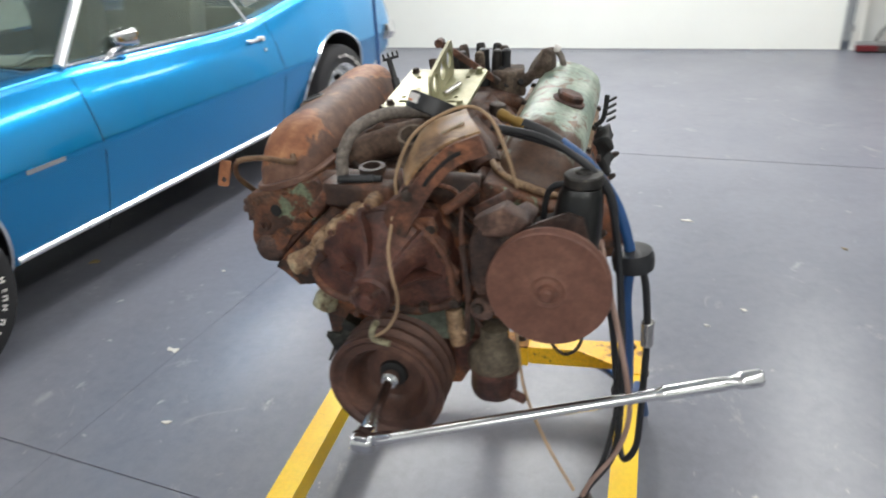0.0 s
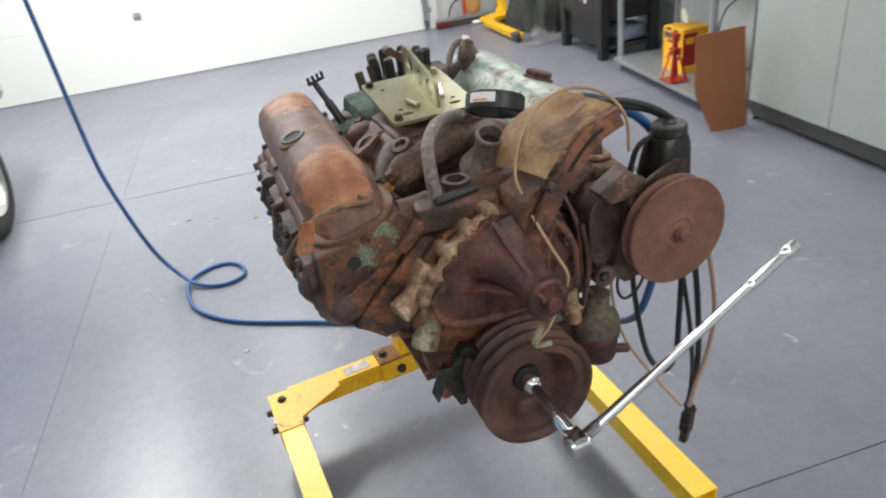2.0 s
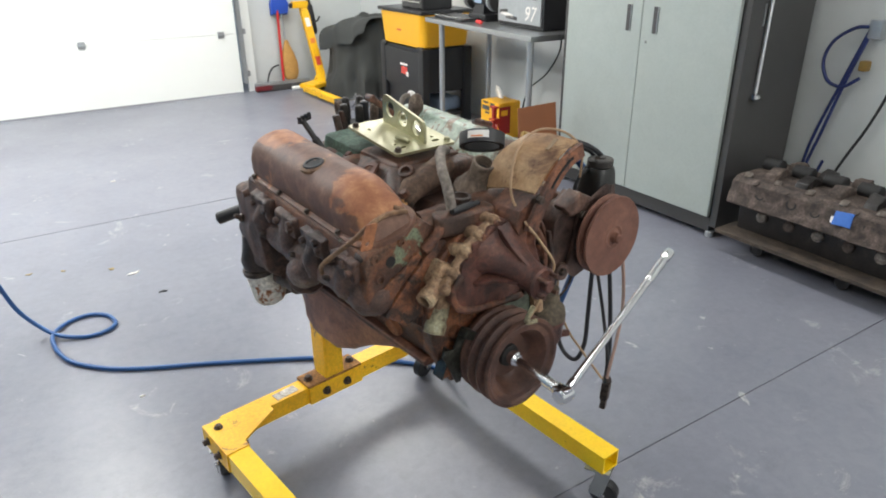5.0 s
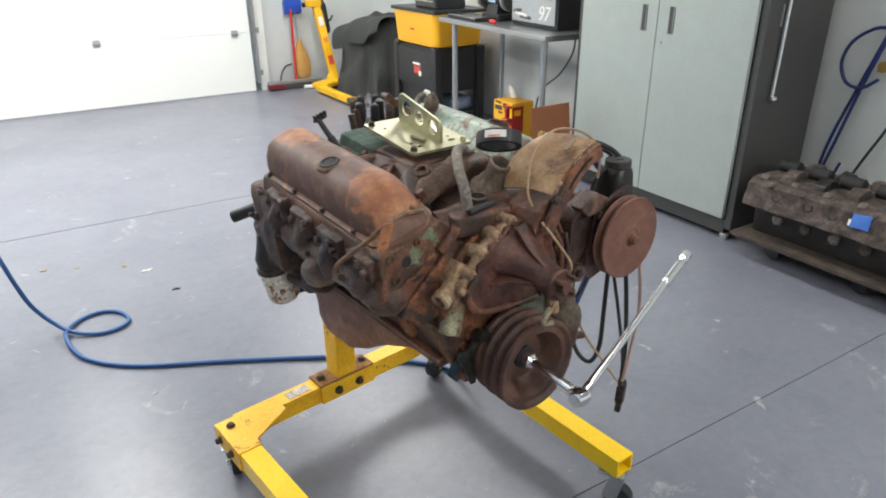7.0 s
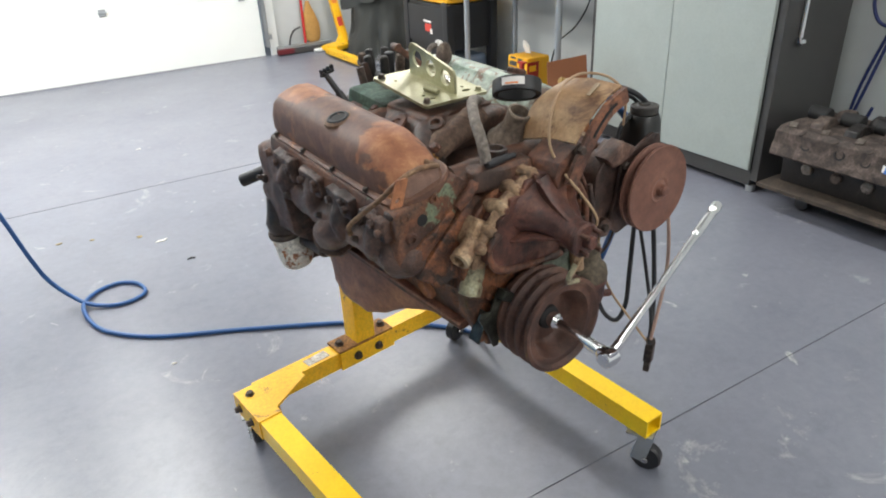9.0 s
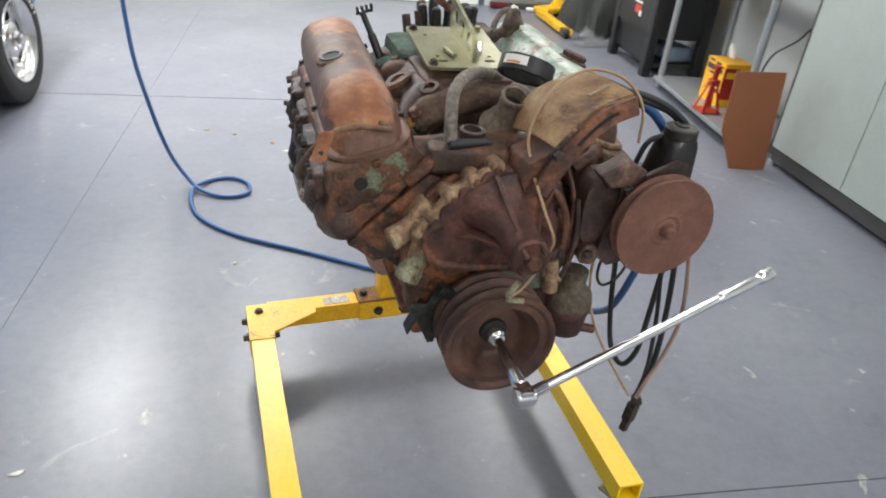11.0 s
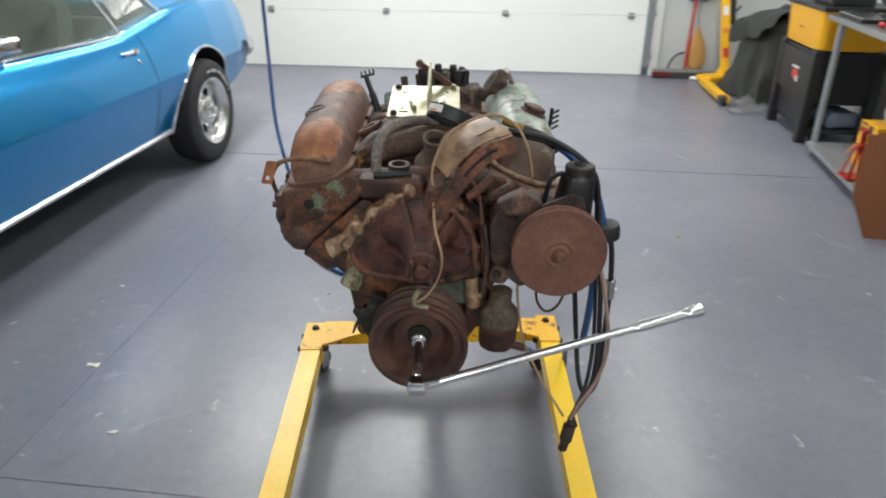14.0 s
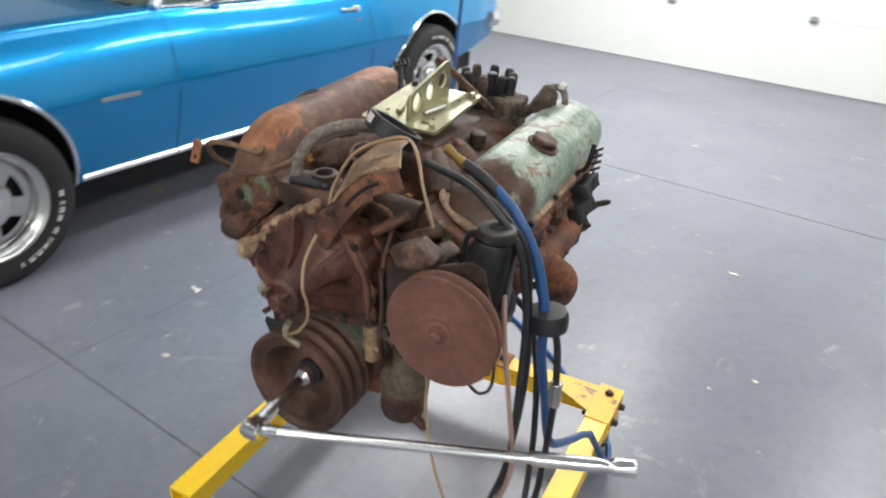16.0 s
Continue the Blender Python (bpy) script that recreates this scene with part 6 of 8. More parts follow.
def build_air_hoses():
    h = thing("air_hose", "blue air hose hanging down and looped on the floor", "hose")
    z = 0.009
    pts = [(-1.1, 2.18, CEILING - 0.03), (-1.1, 2.17, 2.2), (-1.09, 2.15, 1.6), (-1.07, 2.12, 1.1), (-1.05, 2.07, 0.8), (-1.02, 2.0, 0.55), (-0.975, 1.96, 0.36), (-0.945, 1.97, 0.22), (-0.915, 1.98, 0.12), (-0.86, 1.945, 0.05), (-0.8, 1.885, 0.018),
           (-0.715, 1.835, z), (-0.64, 1.835, z), (-0.592, 1.88, z), (-0.61, 1.97, z), (-0.68, 2.02, z), (-0.77, 1.99, z), (-0.825, 1.88, z + 0.012), (-0.812, 1.74, z + 0.004), (-0.755, 1.625, z), (-0.61, 1.495, z), (-0.33, 1.355, z), (-0.005, 1.18, z), (0.12, 1.08, z), (0.25, 0.98, z), (0.33, 0.89, z), (0.36, 0.79, 0.035), (0.362, 0.7, 0.14), (0.35, 0.6, 0.28)]
    part("tube", add_tube(B(), pts, 0.0085, 12, 8), blue_hose, h)
    part("reel_hanger", add_cyl(B(), (-1.1, 2.18, CEILING - 0.06), (-1.1, 2.18, CEILING), 0.03), galvanised, h)
    part("knot", add_cyl(B(), (-1.098, 2.168, 2.02), (-1.098, 2.166, 1.98), 0.016), black_rubber, h)
    w = thing("whip_hose", "blue hose with brass coupling draped over the engine", "hose", ENGINE_AT)
    part("coupling", add_lathe(B(), (0.165, 0.165, 1.075), (0.045, -0.012, -0.018), [(0.006, 0), (0.0085, 0.003), (0.0085, 0.016), (0.007, 0.018), (0.007, 0.03), (0.009, 0.034), (0.009, 0.05)], 12), brass, w, "brass hose coupling")
    part("sleeve", add_tube(B(), [(0.205, 0.155, 1.06), (0.24, 0.15, 1.047), (0.272, 0.147, 1.028)], 0.0098, 12, 5), black_rubber, w)
    part("tube", add_tube(B(), [(0.265, 0.148, 1.035), (0.308, 0.138, 1.005), (0.35, 0.127, 0.95), (0.372, 0.122, 0.89), (0.378, 0.124, 0.845), (0.376, 0.15, 0.76), (0.384, 0.18, 0.66), (0.39, 0.25, 0.5), (0.4, 0.38, 0.4), (0.408, 0.48, 0.34), (0.411, 0.562, 0.276)], 0.0085, 12, 7), blue_hose, w)
    part("stopper", add_lathe(B(), (0.384, 0.126, 0.835), (-0.1, 0, 1), [(0.022, 0), (0.032, 0.004), (0.033, 0.014), (0.033, 0.024), (0.03, 0.034), (0.014, 0.037)], 24), black_rubber, w, "round black rubber hose stopper")
    part("tail", add_tube(B(), [(0.396, 0.126, 0.84), (0.405, 0.13, 0.8), (0.412, 0.135, 0.72), (0.413, 0.138, 0.66), (0.412, 0.138, 0.55), (0.408, 0.138, 0.46), (0.388, 0.15, 0.415), (0.376, 0.19, 0.44), (0.366, 0.215, 0.54), (0.35, 0.22, 0.68), (0.325, 0.2, 0.8), (0.28, 0.19, 0.84)], 0.006, 10, 6), black_rubber, w)
    part("ferrule", add_cyl(B(), (0.412, 0.134, 0.735), (0.413, 0.138, 0.685), 0.0105, seg=14), worn_chrome, w)


build_stand()
build_engine()
build_breaker_bar()
build_tape_roll()
build_air_hoses()

# ---------------------------------------------------------------- the parked car
CAR_X = -2.735
REAR_Y, FRONT_Y, AXLE = 3.0, 0.26, 0.325
ARCH_A, ARCH_B = 0.372, 0.4
TAIL, NOSE = 3.98, -0.66


def curve_of(pairs):
    xs, ys = zip(*pairs)
    return lambda v: float(np.interp(v, xs, ys))


belt_z = curve_of([(-0.7, 0.8), (-0.3, 0.86), (0.4, 0.895), (1.1, 0.912), (2.0, 0.888), (2.25, 0.89), (2.5, 0.925), (2.8, 0.968), (3.2, 0.978), (3.7, 0.955), (4.05, 0.9)])
plan = curve_of([(-0.7, 0.86), (-0.55, 0.93), (-0.1, 0.985), (0.4, 1.0), (2.4, 1.0), (3.2, 0.995), (3.6, 0.97), (3.9, 0.92), (4.05, 0.84)])
profile = curve_of([(0.18, 0.765), (0.26, 0.81), (0.36, 0.846), (0.48, 0.881), (0.58, 0.9075), (0.605, 0.914), (0.62, 0.9155), (0.635, 0.914), (0.67, 0.9065), (0.72, 0.896), (0.78, 0.878), (0.84, 0.852), (0.9, 0.818), (0.98, 0.77)])


def side_half(y, z):
    """Half the body's width at a place along it and a height."""
    zz = z - (belt_z(y) - 0.9) * max(0.0, (z - 0.62) / 0.3)
    bulge = sum(0.012 * math.exp(-((y - c) / 0.42) ** 2) * math.exp(-((z - 0.6) / 0.2) ** 2) for c in (REAR_Y, FRONT_Y))
    return profile(zz) * plan(y) + bulge


def sill_z(y):
    for c in (FRONT_Y, REAR_Y):
        if abs(y - c) < ARCH_A:
            return AXLE + ARCH_B * math.sqrt(max(0, 1 - ((y - c) / ARCH_A) ** 2))
    if y > REAR_Y + ARCH_A:
        return 0.36 + 0.22 * (y - REAR_Y - ARCH_A)
    return 0.3 if y < FRONT_Y - ARCH_A else 0.278


def car_shell(car):
    ys = set(np.linspace(NOSE, TAIL, 90).tolist())
    for c in (FRONT_Y, REAR_Y):
        ys = {y for y in ys if abs(abs(y - c) - ARCH_A) > 0.012}
        ys |= {c + ARCH_A * 0.9999 * math.cos(t) for t in np.linspace(0, math.pi, 29)} | {c - ARCH_A - 0.002, c + ARCH_A + 0.002}
    ys = sorted(ys)
    levels = [0.0, 0.24, 0.28, 0.34, 0.4, 0.46, 0.52, 0.57, 0.603, 0.613, 0.627, 0.637, 0.69, 0.74, 0.79, 0.83, 0.865, 0.89]
    bm = B()
    grid = []
    for y in ys:
        zb, zt = sill_z(y), belt_z(y)
        col = []
        for lv in levels:
            z = max(zb, lv + (zt - 0.905) * max(0, (lv - 0.62) / 0.29))
            col.append((side_half(y, z), y, z))
        # rounded shoulder, then the deck up to the middle of the car
        e = side_half(y, zt - 0.02)
        cabin = 1.02 < y < 2.78
        col += [(e - 0.02, y, zt), (e - 0.05, y, zt + 0.008), (e - 0.085, y, zt + 0.01)]
        if not cabin:
            col += [(e * 0.72, y, zt + 0.022), (e * 0.4, y, zt + 0.035), (0.0, y, zt + 0.04)]
        else:
            col += [(e - 0.09, y, zt - 0.01), (e - 0.1, y, zt - 0.15), (e - 0.1, y, zt - 0.3)]
        grid.append(col)
    for s in (1, -1):
        verts = [[bm.verts.new((s * x, y, z)) for x, y, z in col] for col in grid]
        for a, b in zip(verts[:-1], verts[1:]):
            for i in range(len(a) - 1):
                bm.faces.new((a[i], a[i + 1], b[i + 1], b[i]))
        for col in (verts[0], verts[-1]):
            base = [bm.verts.new((0, v.co.y, v.co.z)) for v in col]
            for i in range(len(col) - 1):
                bm.faces.new((col[i], col[i + 1], base[i + 1], base[i]))
    bmesh.ops.remove_doubles(bm, verts=bm.verts, dist=0.0006)
    bmesh.ops.dissolve_degenerate(bm, edges=bm.edges, dist=0.0003)
    return part("body", bm, blue_paint, car, "polished metallic blue bodywork", sharp=40)


def car_wheel(car, y, side):
    x = side * 0.932
    out = Vector((side, 0, 0))
    c = Vector((x, y, AXLE))
    tyre = add_lathe(B(), c, out, [(0.2, -0.2), (0.27, -0.205), (0.312, -0.19), (0.324, -0.16), (0.326, -0.1), (0.324, -0.04), (0.314, -0.015), (0.295, -0.003), (0.262, 0.002), (0.235, -0.002), (0.212, -0.012), (0.198, -0.02), (0.198, -0.2)], 56, False, False)
    w = part("wheel", tyre, tyre_black, car, "black tyre with white raised letters", sharp=30)
    rim = add_lathe(B(), c, out, [(0.205, -0.03), (0.214, -0.006), (0.211, 0.001), (0.204, 0.0), (0.19, -0.012), (0.174, -0.03), (0.168, -0.06), (0.164, -0.085)], 56, False, False)
    part("rim", rim, wheel_alloy, w, "polished slotted rim", sharp=40)
    part("brake_drum", add_lathe(B(), c + out * -0.11, out, [(0.17, 0), (0.17, 0.01), (0.1, 0.03)], 32), trim_dark, w)
    slots = []
    for k in range(5):
        t = 2 * math.pi * k / 5 + 0.3
        arc = np.linspace(-0.36, 0.36, 7)
        slots.append([(0.143 * math.cos(t + a), 0.143 * math.sin(t + a)) for a in arc] + [(0.1 * math.cos(t + a * 0.7), 0.1 * math.sin(t + a * 0.7)) for a in reversed(arc)])
    dish = add_holed_plate(B(), disc(0, 0, 0.17, 48), slots, lambda a, b, d: c + Vector((side * (-0.052 - d + 0.03 * max(0.0, 1 - math.hypot(a, b) / 0.12)), a, b)), 0.012)
    part("wheel_disc", dish, wheel_alloy, w, "silver wheel disc with five slots", sharp=30)
    part("hub_dish", add_lathe(B(), c + out * -0.05, out, [(0.098, 0), (0.092, 0.012), (0.074, 0.02), (0.055, 0.021)], 40), wheel_alloy, w)
    part("centre_cap", add_lathe(B(), c + out * -0.03, out, [(0.052, 0), (0.05, 0.012), (0.034, 0.02), (0.032, 0.034), (0.02, 0.042)], 28), chrome, w)
    for k in range(10):
        first = 282 if y < 1 else 20
        a0 = radians(first + 7.6 * k + (4 if k > 5 else 0))
        bar = B()
        wide = radians(4.6 if k % 4 else 2.0)
        p = c + out * 0.0022
        for ra, rb, aa, ab in ((0.245, 0.264, a0, a0 + wide * 0.3), (0.245, 0.264, a0 + wide * 0.7, a0 + wide), (0.259 if k % 3 else 0.252, 0.264 if k % 3 else 0.257, a0 + wide * 0.3, a0 + wide * 0.7)):
            secs = []
            for a in np.linspace(aa, ab, 2):
                d = Vector((0, math.cos(a), math.sin(a)))
                secs.append([p + d * ra, p + d * rb, p + d * rb + out * 0.0014, p + d * ra + out * 0.0014])
            add_loft(bar, secs)
        part("tyre_letter", bar, white_label, w)


def car_cabin(car):
    for s in (1, -1):
        a0, a1 = Vector((s * 0.8, 1.1, 0.915)), Vector((s * 0.645, 1.5, 1.262))
        b0, b1 = Vector((s * 0.8, 2.3, 0.893)), Vector((s * 0.65, 2.16, 1.265))
        c0, c1 = Vector((s * 0.79, 2.74, 0.955)), Vector((s * 0.645, 2.5, 1.25))
        for name, quad in (("side_window", (a0, b0, b1, a1)), ("quarter_window", (b0, c0, c1, b1))):
            bm = B()
            n = (quad[1] - quad[0]).cross(quad[3] - quad[0]).normalized() * 0.004
            lo = [bm.verts.new(p) for p in quad]
            hi = [bm.verts.new(p + n) for p in quad]
            add_ring_strip(bm, [lo, hi])
            w = part(name, bm, car_glass, car, "green-tinted window glass")
            w.visible_shadow = False
        for pts, r, mat in (((a0, a1), 0.022, bright_metal), ((b0, b1), 0.012, chrome), ((c0, c1), 0.016, chrome), ((a1 + Vector((0, -0.02, 0)), b1, c1), 0.014, chrome), ((a0, Vector((s * 0.803, 1.7, 0.906)), b0, c0), 0.01, chrome)):
            part("window_trim", add_tube(B(), list(pts), r, 8, 3), mat, car, "chrome window trim" if mat is chrome else "")
        part("pillar", add_loft(B(), [[c0 + Vector((0, 0.02, 0)), c0 + Vector((-s * 0.05, 0.62, 0.035)), c0 + Vector((-s * 0.1, 0.6, 0.03)), c0 + Vector((-s * 0.05, 0, 0))], [c1 + Vector((0, 0.01, 0.01)), c1 + Vector((-s * 0.02, 0.24, 0.0)), c1 + Vector((-s * 0.06, 0.22, 0)), c1 + Vector((-s * 0.05, 0, 0))]]), blue_paint, car)
    # curved screens and roof
    def screen(name, base, top):
        bm = B()
        rows = []
        for f in np.linspace(0, 1, 7):
            row = []
            for u in np.linspace(-1, 1, 15):
                k = 1 - u * u
                half = base[0] + (top[0] - base[0]) * f
                y = base[1] + base[3] * k + (top[1] + top[3] * k - base[1] - base[3] * k) * f
                z = base[2] + 0.03 * k * (1 - f) + (top[2] + 0.035 * k - base[2]) * f
                row.append((u * half, y, z))
            inner = 0.003 if name == "windscreen" else -0.003
            rows.append(row + [(x, y + inner, z - 0.003) for x, y, z in reversed(row)])
        add_loft(bm, rows)
        g = part(name, bm, car_glass, car, "green-tinted curved screen glass", sharp=80)
        g.visible_shadow = False
    screen("windscreen", (0.79, 1.08, 0.925, -0.26), (0.62, 1.52, 1.265, -0.08))
    screen("rear_screen", (0.66, 3.3, 0.985, 0.12), (0.58, 2.74, 1.25, 0.05))
    bm = B()
    rows = []
    for y, h, z in ((1.46, 0.63, 1.262), (1.56, 0.648, 1.272), (1.9, 0.66, 1.282), (2.3, 0.655, 1.278), (2.62, 0.63, 1.262), (2.78, 0.59, 1.245)):
        row = []
        for u in np.linspace(-1, 1, 17):
            k = 1 - abs(u) ** 2.6
            row.append((u * h, y - 0.08 * k * (1 if y < 1.6 else 0), z + 0.045 * k))
        row += [(h * 0.98, y, z - 0.02), (-h * 0.98, y, z - 0.02)]
        rows.append(row)
    add_loft(bm, rows)
    part("roof", bm, blue_paint, car, sharp=50)
    part("headliner", boxed((0, 2.1, 1.243), (1.2, 1.2, 0.012), bevel=0.003), trim_dark, car, "dark cloth headliner")
    tub = boxed((0, 1.9, 0.42), (1.5, 1.9, 0.05))
    add_box(tub, (0, 1.07, 0.62), (1.44, 0.05, 0.5))
    add_box(tub, (0, 2.86, 0.66), (1.44, 0.05, 0.58))
    add_box(tub, (0.72, 1.95, 0.64), (0.03, 1.7, 0.5))
    add_box(tub, (-0.72, 1.95, 0.64), (0.03, 1.7, 0.5))
    part("cabin_lining", tub, seat_vinyl, car)
    part("dashboard", boxed((0, 1.2, 0.84), (1.4, 0.22, 0.16), (0, 0, 0), 0.05), trim_dark, car)
    for x in (-0.36, 0.36):
        part("seat_cushion", boxed((x, 1.85, 0.55), (0.5, 0.52, 0.2), (6, 0, 0), 0.06), seat_vinyl, car)
        part("seat_back", boxed((x, 2.14, 0.8), (0.48, 0.14, 0.56), (-14, 0, 0), 0.06), seat_vinyl, car)
    part("rear_seat", boxed((0, 2.62, 0.68), (1.2, 0.3, 0.5), (-16, 0, 0), 0.08), seat_vinyl, car)
    part("steering_wheel", add_tube(B(), [(-0.36 + 0.19 * math.cos(t), 1.42 - 0.05 * math.sin(t), 0.88 + 0.18 * math.sin(t)) for t in np.linspace(0, 2 * math.pi, 17)], 0.013, 8, 2), trim_dark, car)


def car_details(car):
    s = 1
    for sgn in (1, -1):
        def on(y, z, off=0.0):
            return Vector((sgn * (side_half(y, z) + off), y, z))
        # bright moulding along the sill, in two lengths as the door and wing are
        for y0, y1 in ((0.66, 1.105), (1.115, 2.615)):
            rows = []
            for y in np.linspace(y0, y1, 12):
                rows.append([on(y, 0.279, 0.002), on(y, 0.281, 0.012), on(y, 0.288, 0.017), on(y, 0.3, 0.014), on(y, 0.309, 0.002)])
            part("sill_moulding", add_loft(B(), rows), bright_metal, car, "bright chrome sill moulding")
        for c in (FRONT_Y, REAR_Y):
            pts = []
            for t in np.linspace(-0.12, math.pi + 0.12, 26):
                y, z = c + (ARCH_A + 0.004) * math.cos(t), AXLE + (ARCH_B + 0.004) * math.sin(t)
                pts.append(on(y, z, 0.003))
            part("arch_trim", add_tube(B(), pts, 0.0095, 8, 2), chrome, car, "chrome wheel arch trim")
            well = B()
            rows = []
            for t in np.linspace(0, math.pi, 20):
                y, z = c + (ARCH_A + 0.012) * math.cos(t), AXLE + (ARCH_B + 0.012) * math.sin(t)
                rows.append([well.verts.new((sgn * 0.55, y, z)), well.verts.new((sgn * (side_half(y, z) - 0.006), y, z))])
            add_ring_strip(well, rows, False, False, False)
            back = [well.verts.new((sgn * 0.55, c + (ARCH_A + 0.012) * math.cos(t), AXLE + (ARCH_B + 0.012) * math.sin(t))) for t in np.linspace(0, math.pi, 20)]
            well.faces.new(back)
            part("wheel_well", well, trim_dark, car)
        for y in (1.11, 2.42):
            pts = [on(y + (0.03 if y > 2 else 0) * (z - 0.3) * -1.2, z, 0.0004) for z in np.linspace(0.225, belt_z(y) - 0.03, 14)]
            part("door_gap", add_tube(B(), pts, 0.0017, 6, 1), trim_dark, car)
        hp = on(2.25, 0.812, 0.014)
        hb = boxed(hp, (0.014, 0.13, 0.018), (0, 0, 2), 0.006)
        add_cyl(hb, hp + Vector((-sgn * 0.02, 0.045, 0)), hp + Vector((sgn * 0.012, 0.05, 0)), 0.016, seg=16)
        add_cyl(hb, hp + Vector((-sgn * 0.02, -0.055, 0)), hp, 0.008, seg=10)
        part("door_handle", hb, chrome, car, "chrome push-button door handle")
        part("door_lock", add_cyl(B(), on(2.3, 0.755, -0.004), on(2.3, 0.755, 0.006), 0.011), chrome, car)
        mc = Vector((sgn * (side_half(1.42, 0.9) + 0.0), 1.42, 0.972))
        mb = B()
        add_loft(mb, [[mc + Vector((sgn * p, q, r)) for p, r in rounded(-w, -h, w, h, h * 0.55, 3)] for q, w, h in ((-0.05, 0.012, 0.01), (-0.04, 0.026, 0.02), (-0.01, 0.042, 0.03), (0.03, 0.052, 0.035), (0.045, 0.053, 0.036), (0.05, 0.049, 0.032))])
        add_tube(mb, [mc + Vector((0, 0, -0.02)), mc + Vector((-sgn * 0.02, -0.06, -0.055)), mc + Vector((-sgn * 0.015, -0.1, -0.072))], 0.012, 8, 4)
        add_box(mb, mc + Vector((-sgn * 0.018, -0.11, -0.074)), (0.03, 0.13, 0.014), (0, 0, 0), 0.006)
        part("door_mirror", mb, chrome, car, "rectangular chrome door mirror")
        part("wing_badge", boxed(on(0.83, 0.62, 0.003), (0.005, 0.17, 0.018), (0, 0, 0), 0.002), worn_chrome, car, "small bright badge bar")
        bp = [on(3.78, 0.6, 0.01), on(3.9, 0.6, 0.018), Vector((sgn * 0.74, 4.04, 0.6)), Vector((sgn * 0.4, 4.07, 0.6)), Vector((0, 4.075, 0.6))]
        rows = []
        for p in spline(bp, 5):
            rows.append([p + Vector((0, 0, -0.055)), p + Vector((sgn * 0.012, 0.012, -0.03)), p + Vector((sgn * 0.016, 0.018, 0.01)), p + Vector((sgn * 0.008, 0.01, 0.05)), p + Vector((-sgn * 0.02, -0.02, 0.05)), p + Vector((-sgn * 0.02, -0.02, -0.05))])
        part("rear_bumper", add_loft(B(), rows), chrome, car, "chrome rear bumper")
    part("front_bumper", boxed((0, NOSE - 0.06, 0.45), (1.6, 0.1, 0.12), (0, 0, 0), 0.04), chrome, car)
    part("underbody", boxed((0, 1.7, 0.26), (1.3, 4.4, 0.12), (0, 0, 0), 0.02), trim_dark, car)
    part("spoiler", add_loft(B(), [[(-0.72, 3.86, 0.955), (-0.72, 4.0, 0.99), (-0.72, 4.02, 0.96)], [(0.72, 3.86, 0.955), (0.72, 4.0, 0.99), (0.72, 4.02, 0.96)]]), blue_paint, car)


def build_car():
    car = thing("car", "parked blue vintage two-door coupe with chrome trim", "car", pose(CAR_X, 0, 0))
    car_shell(car)
    for y in (FRONT_Y, REAR_Y):
        for side in (1, -1):
            car_wheel(car, y, side)
    car_cabin(car)
    car_details(car)


build_car()

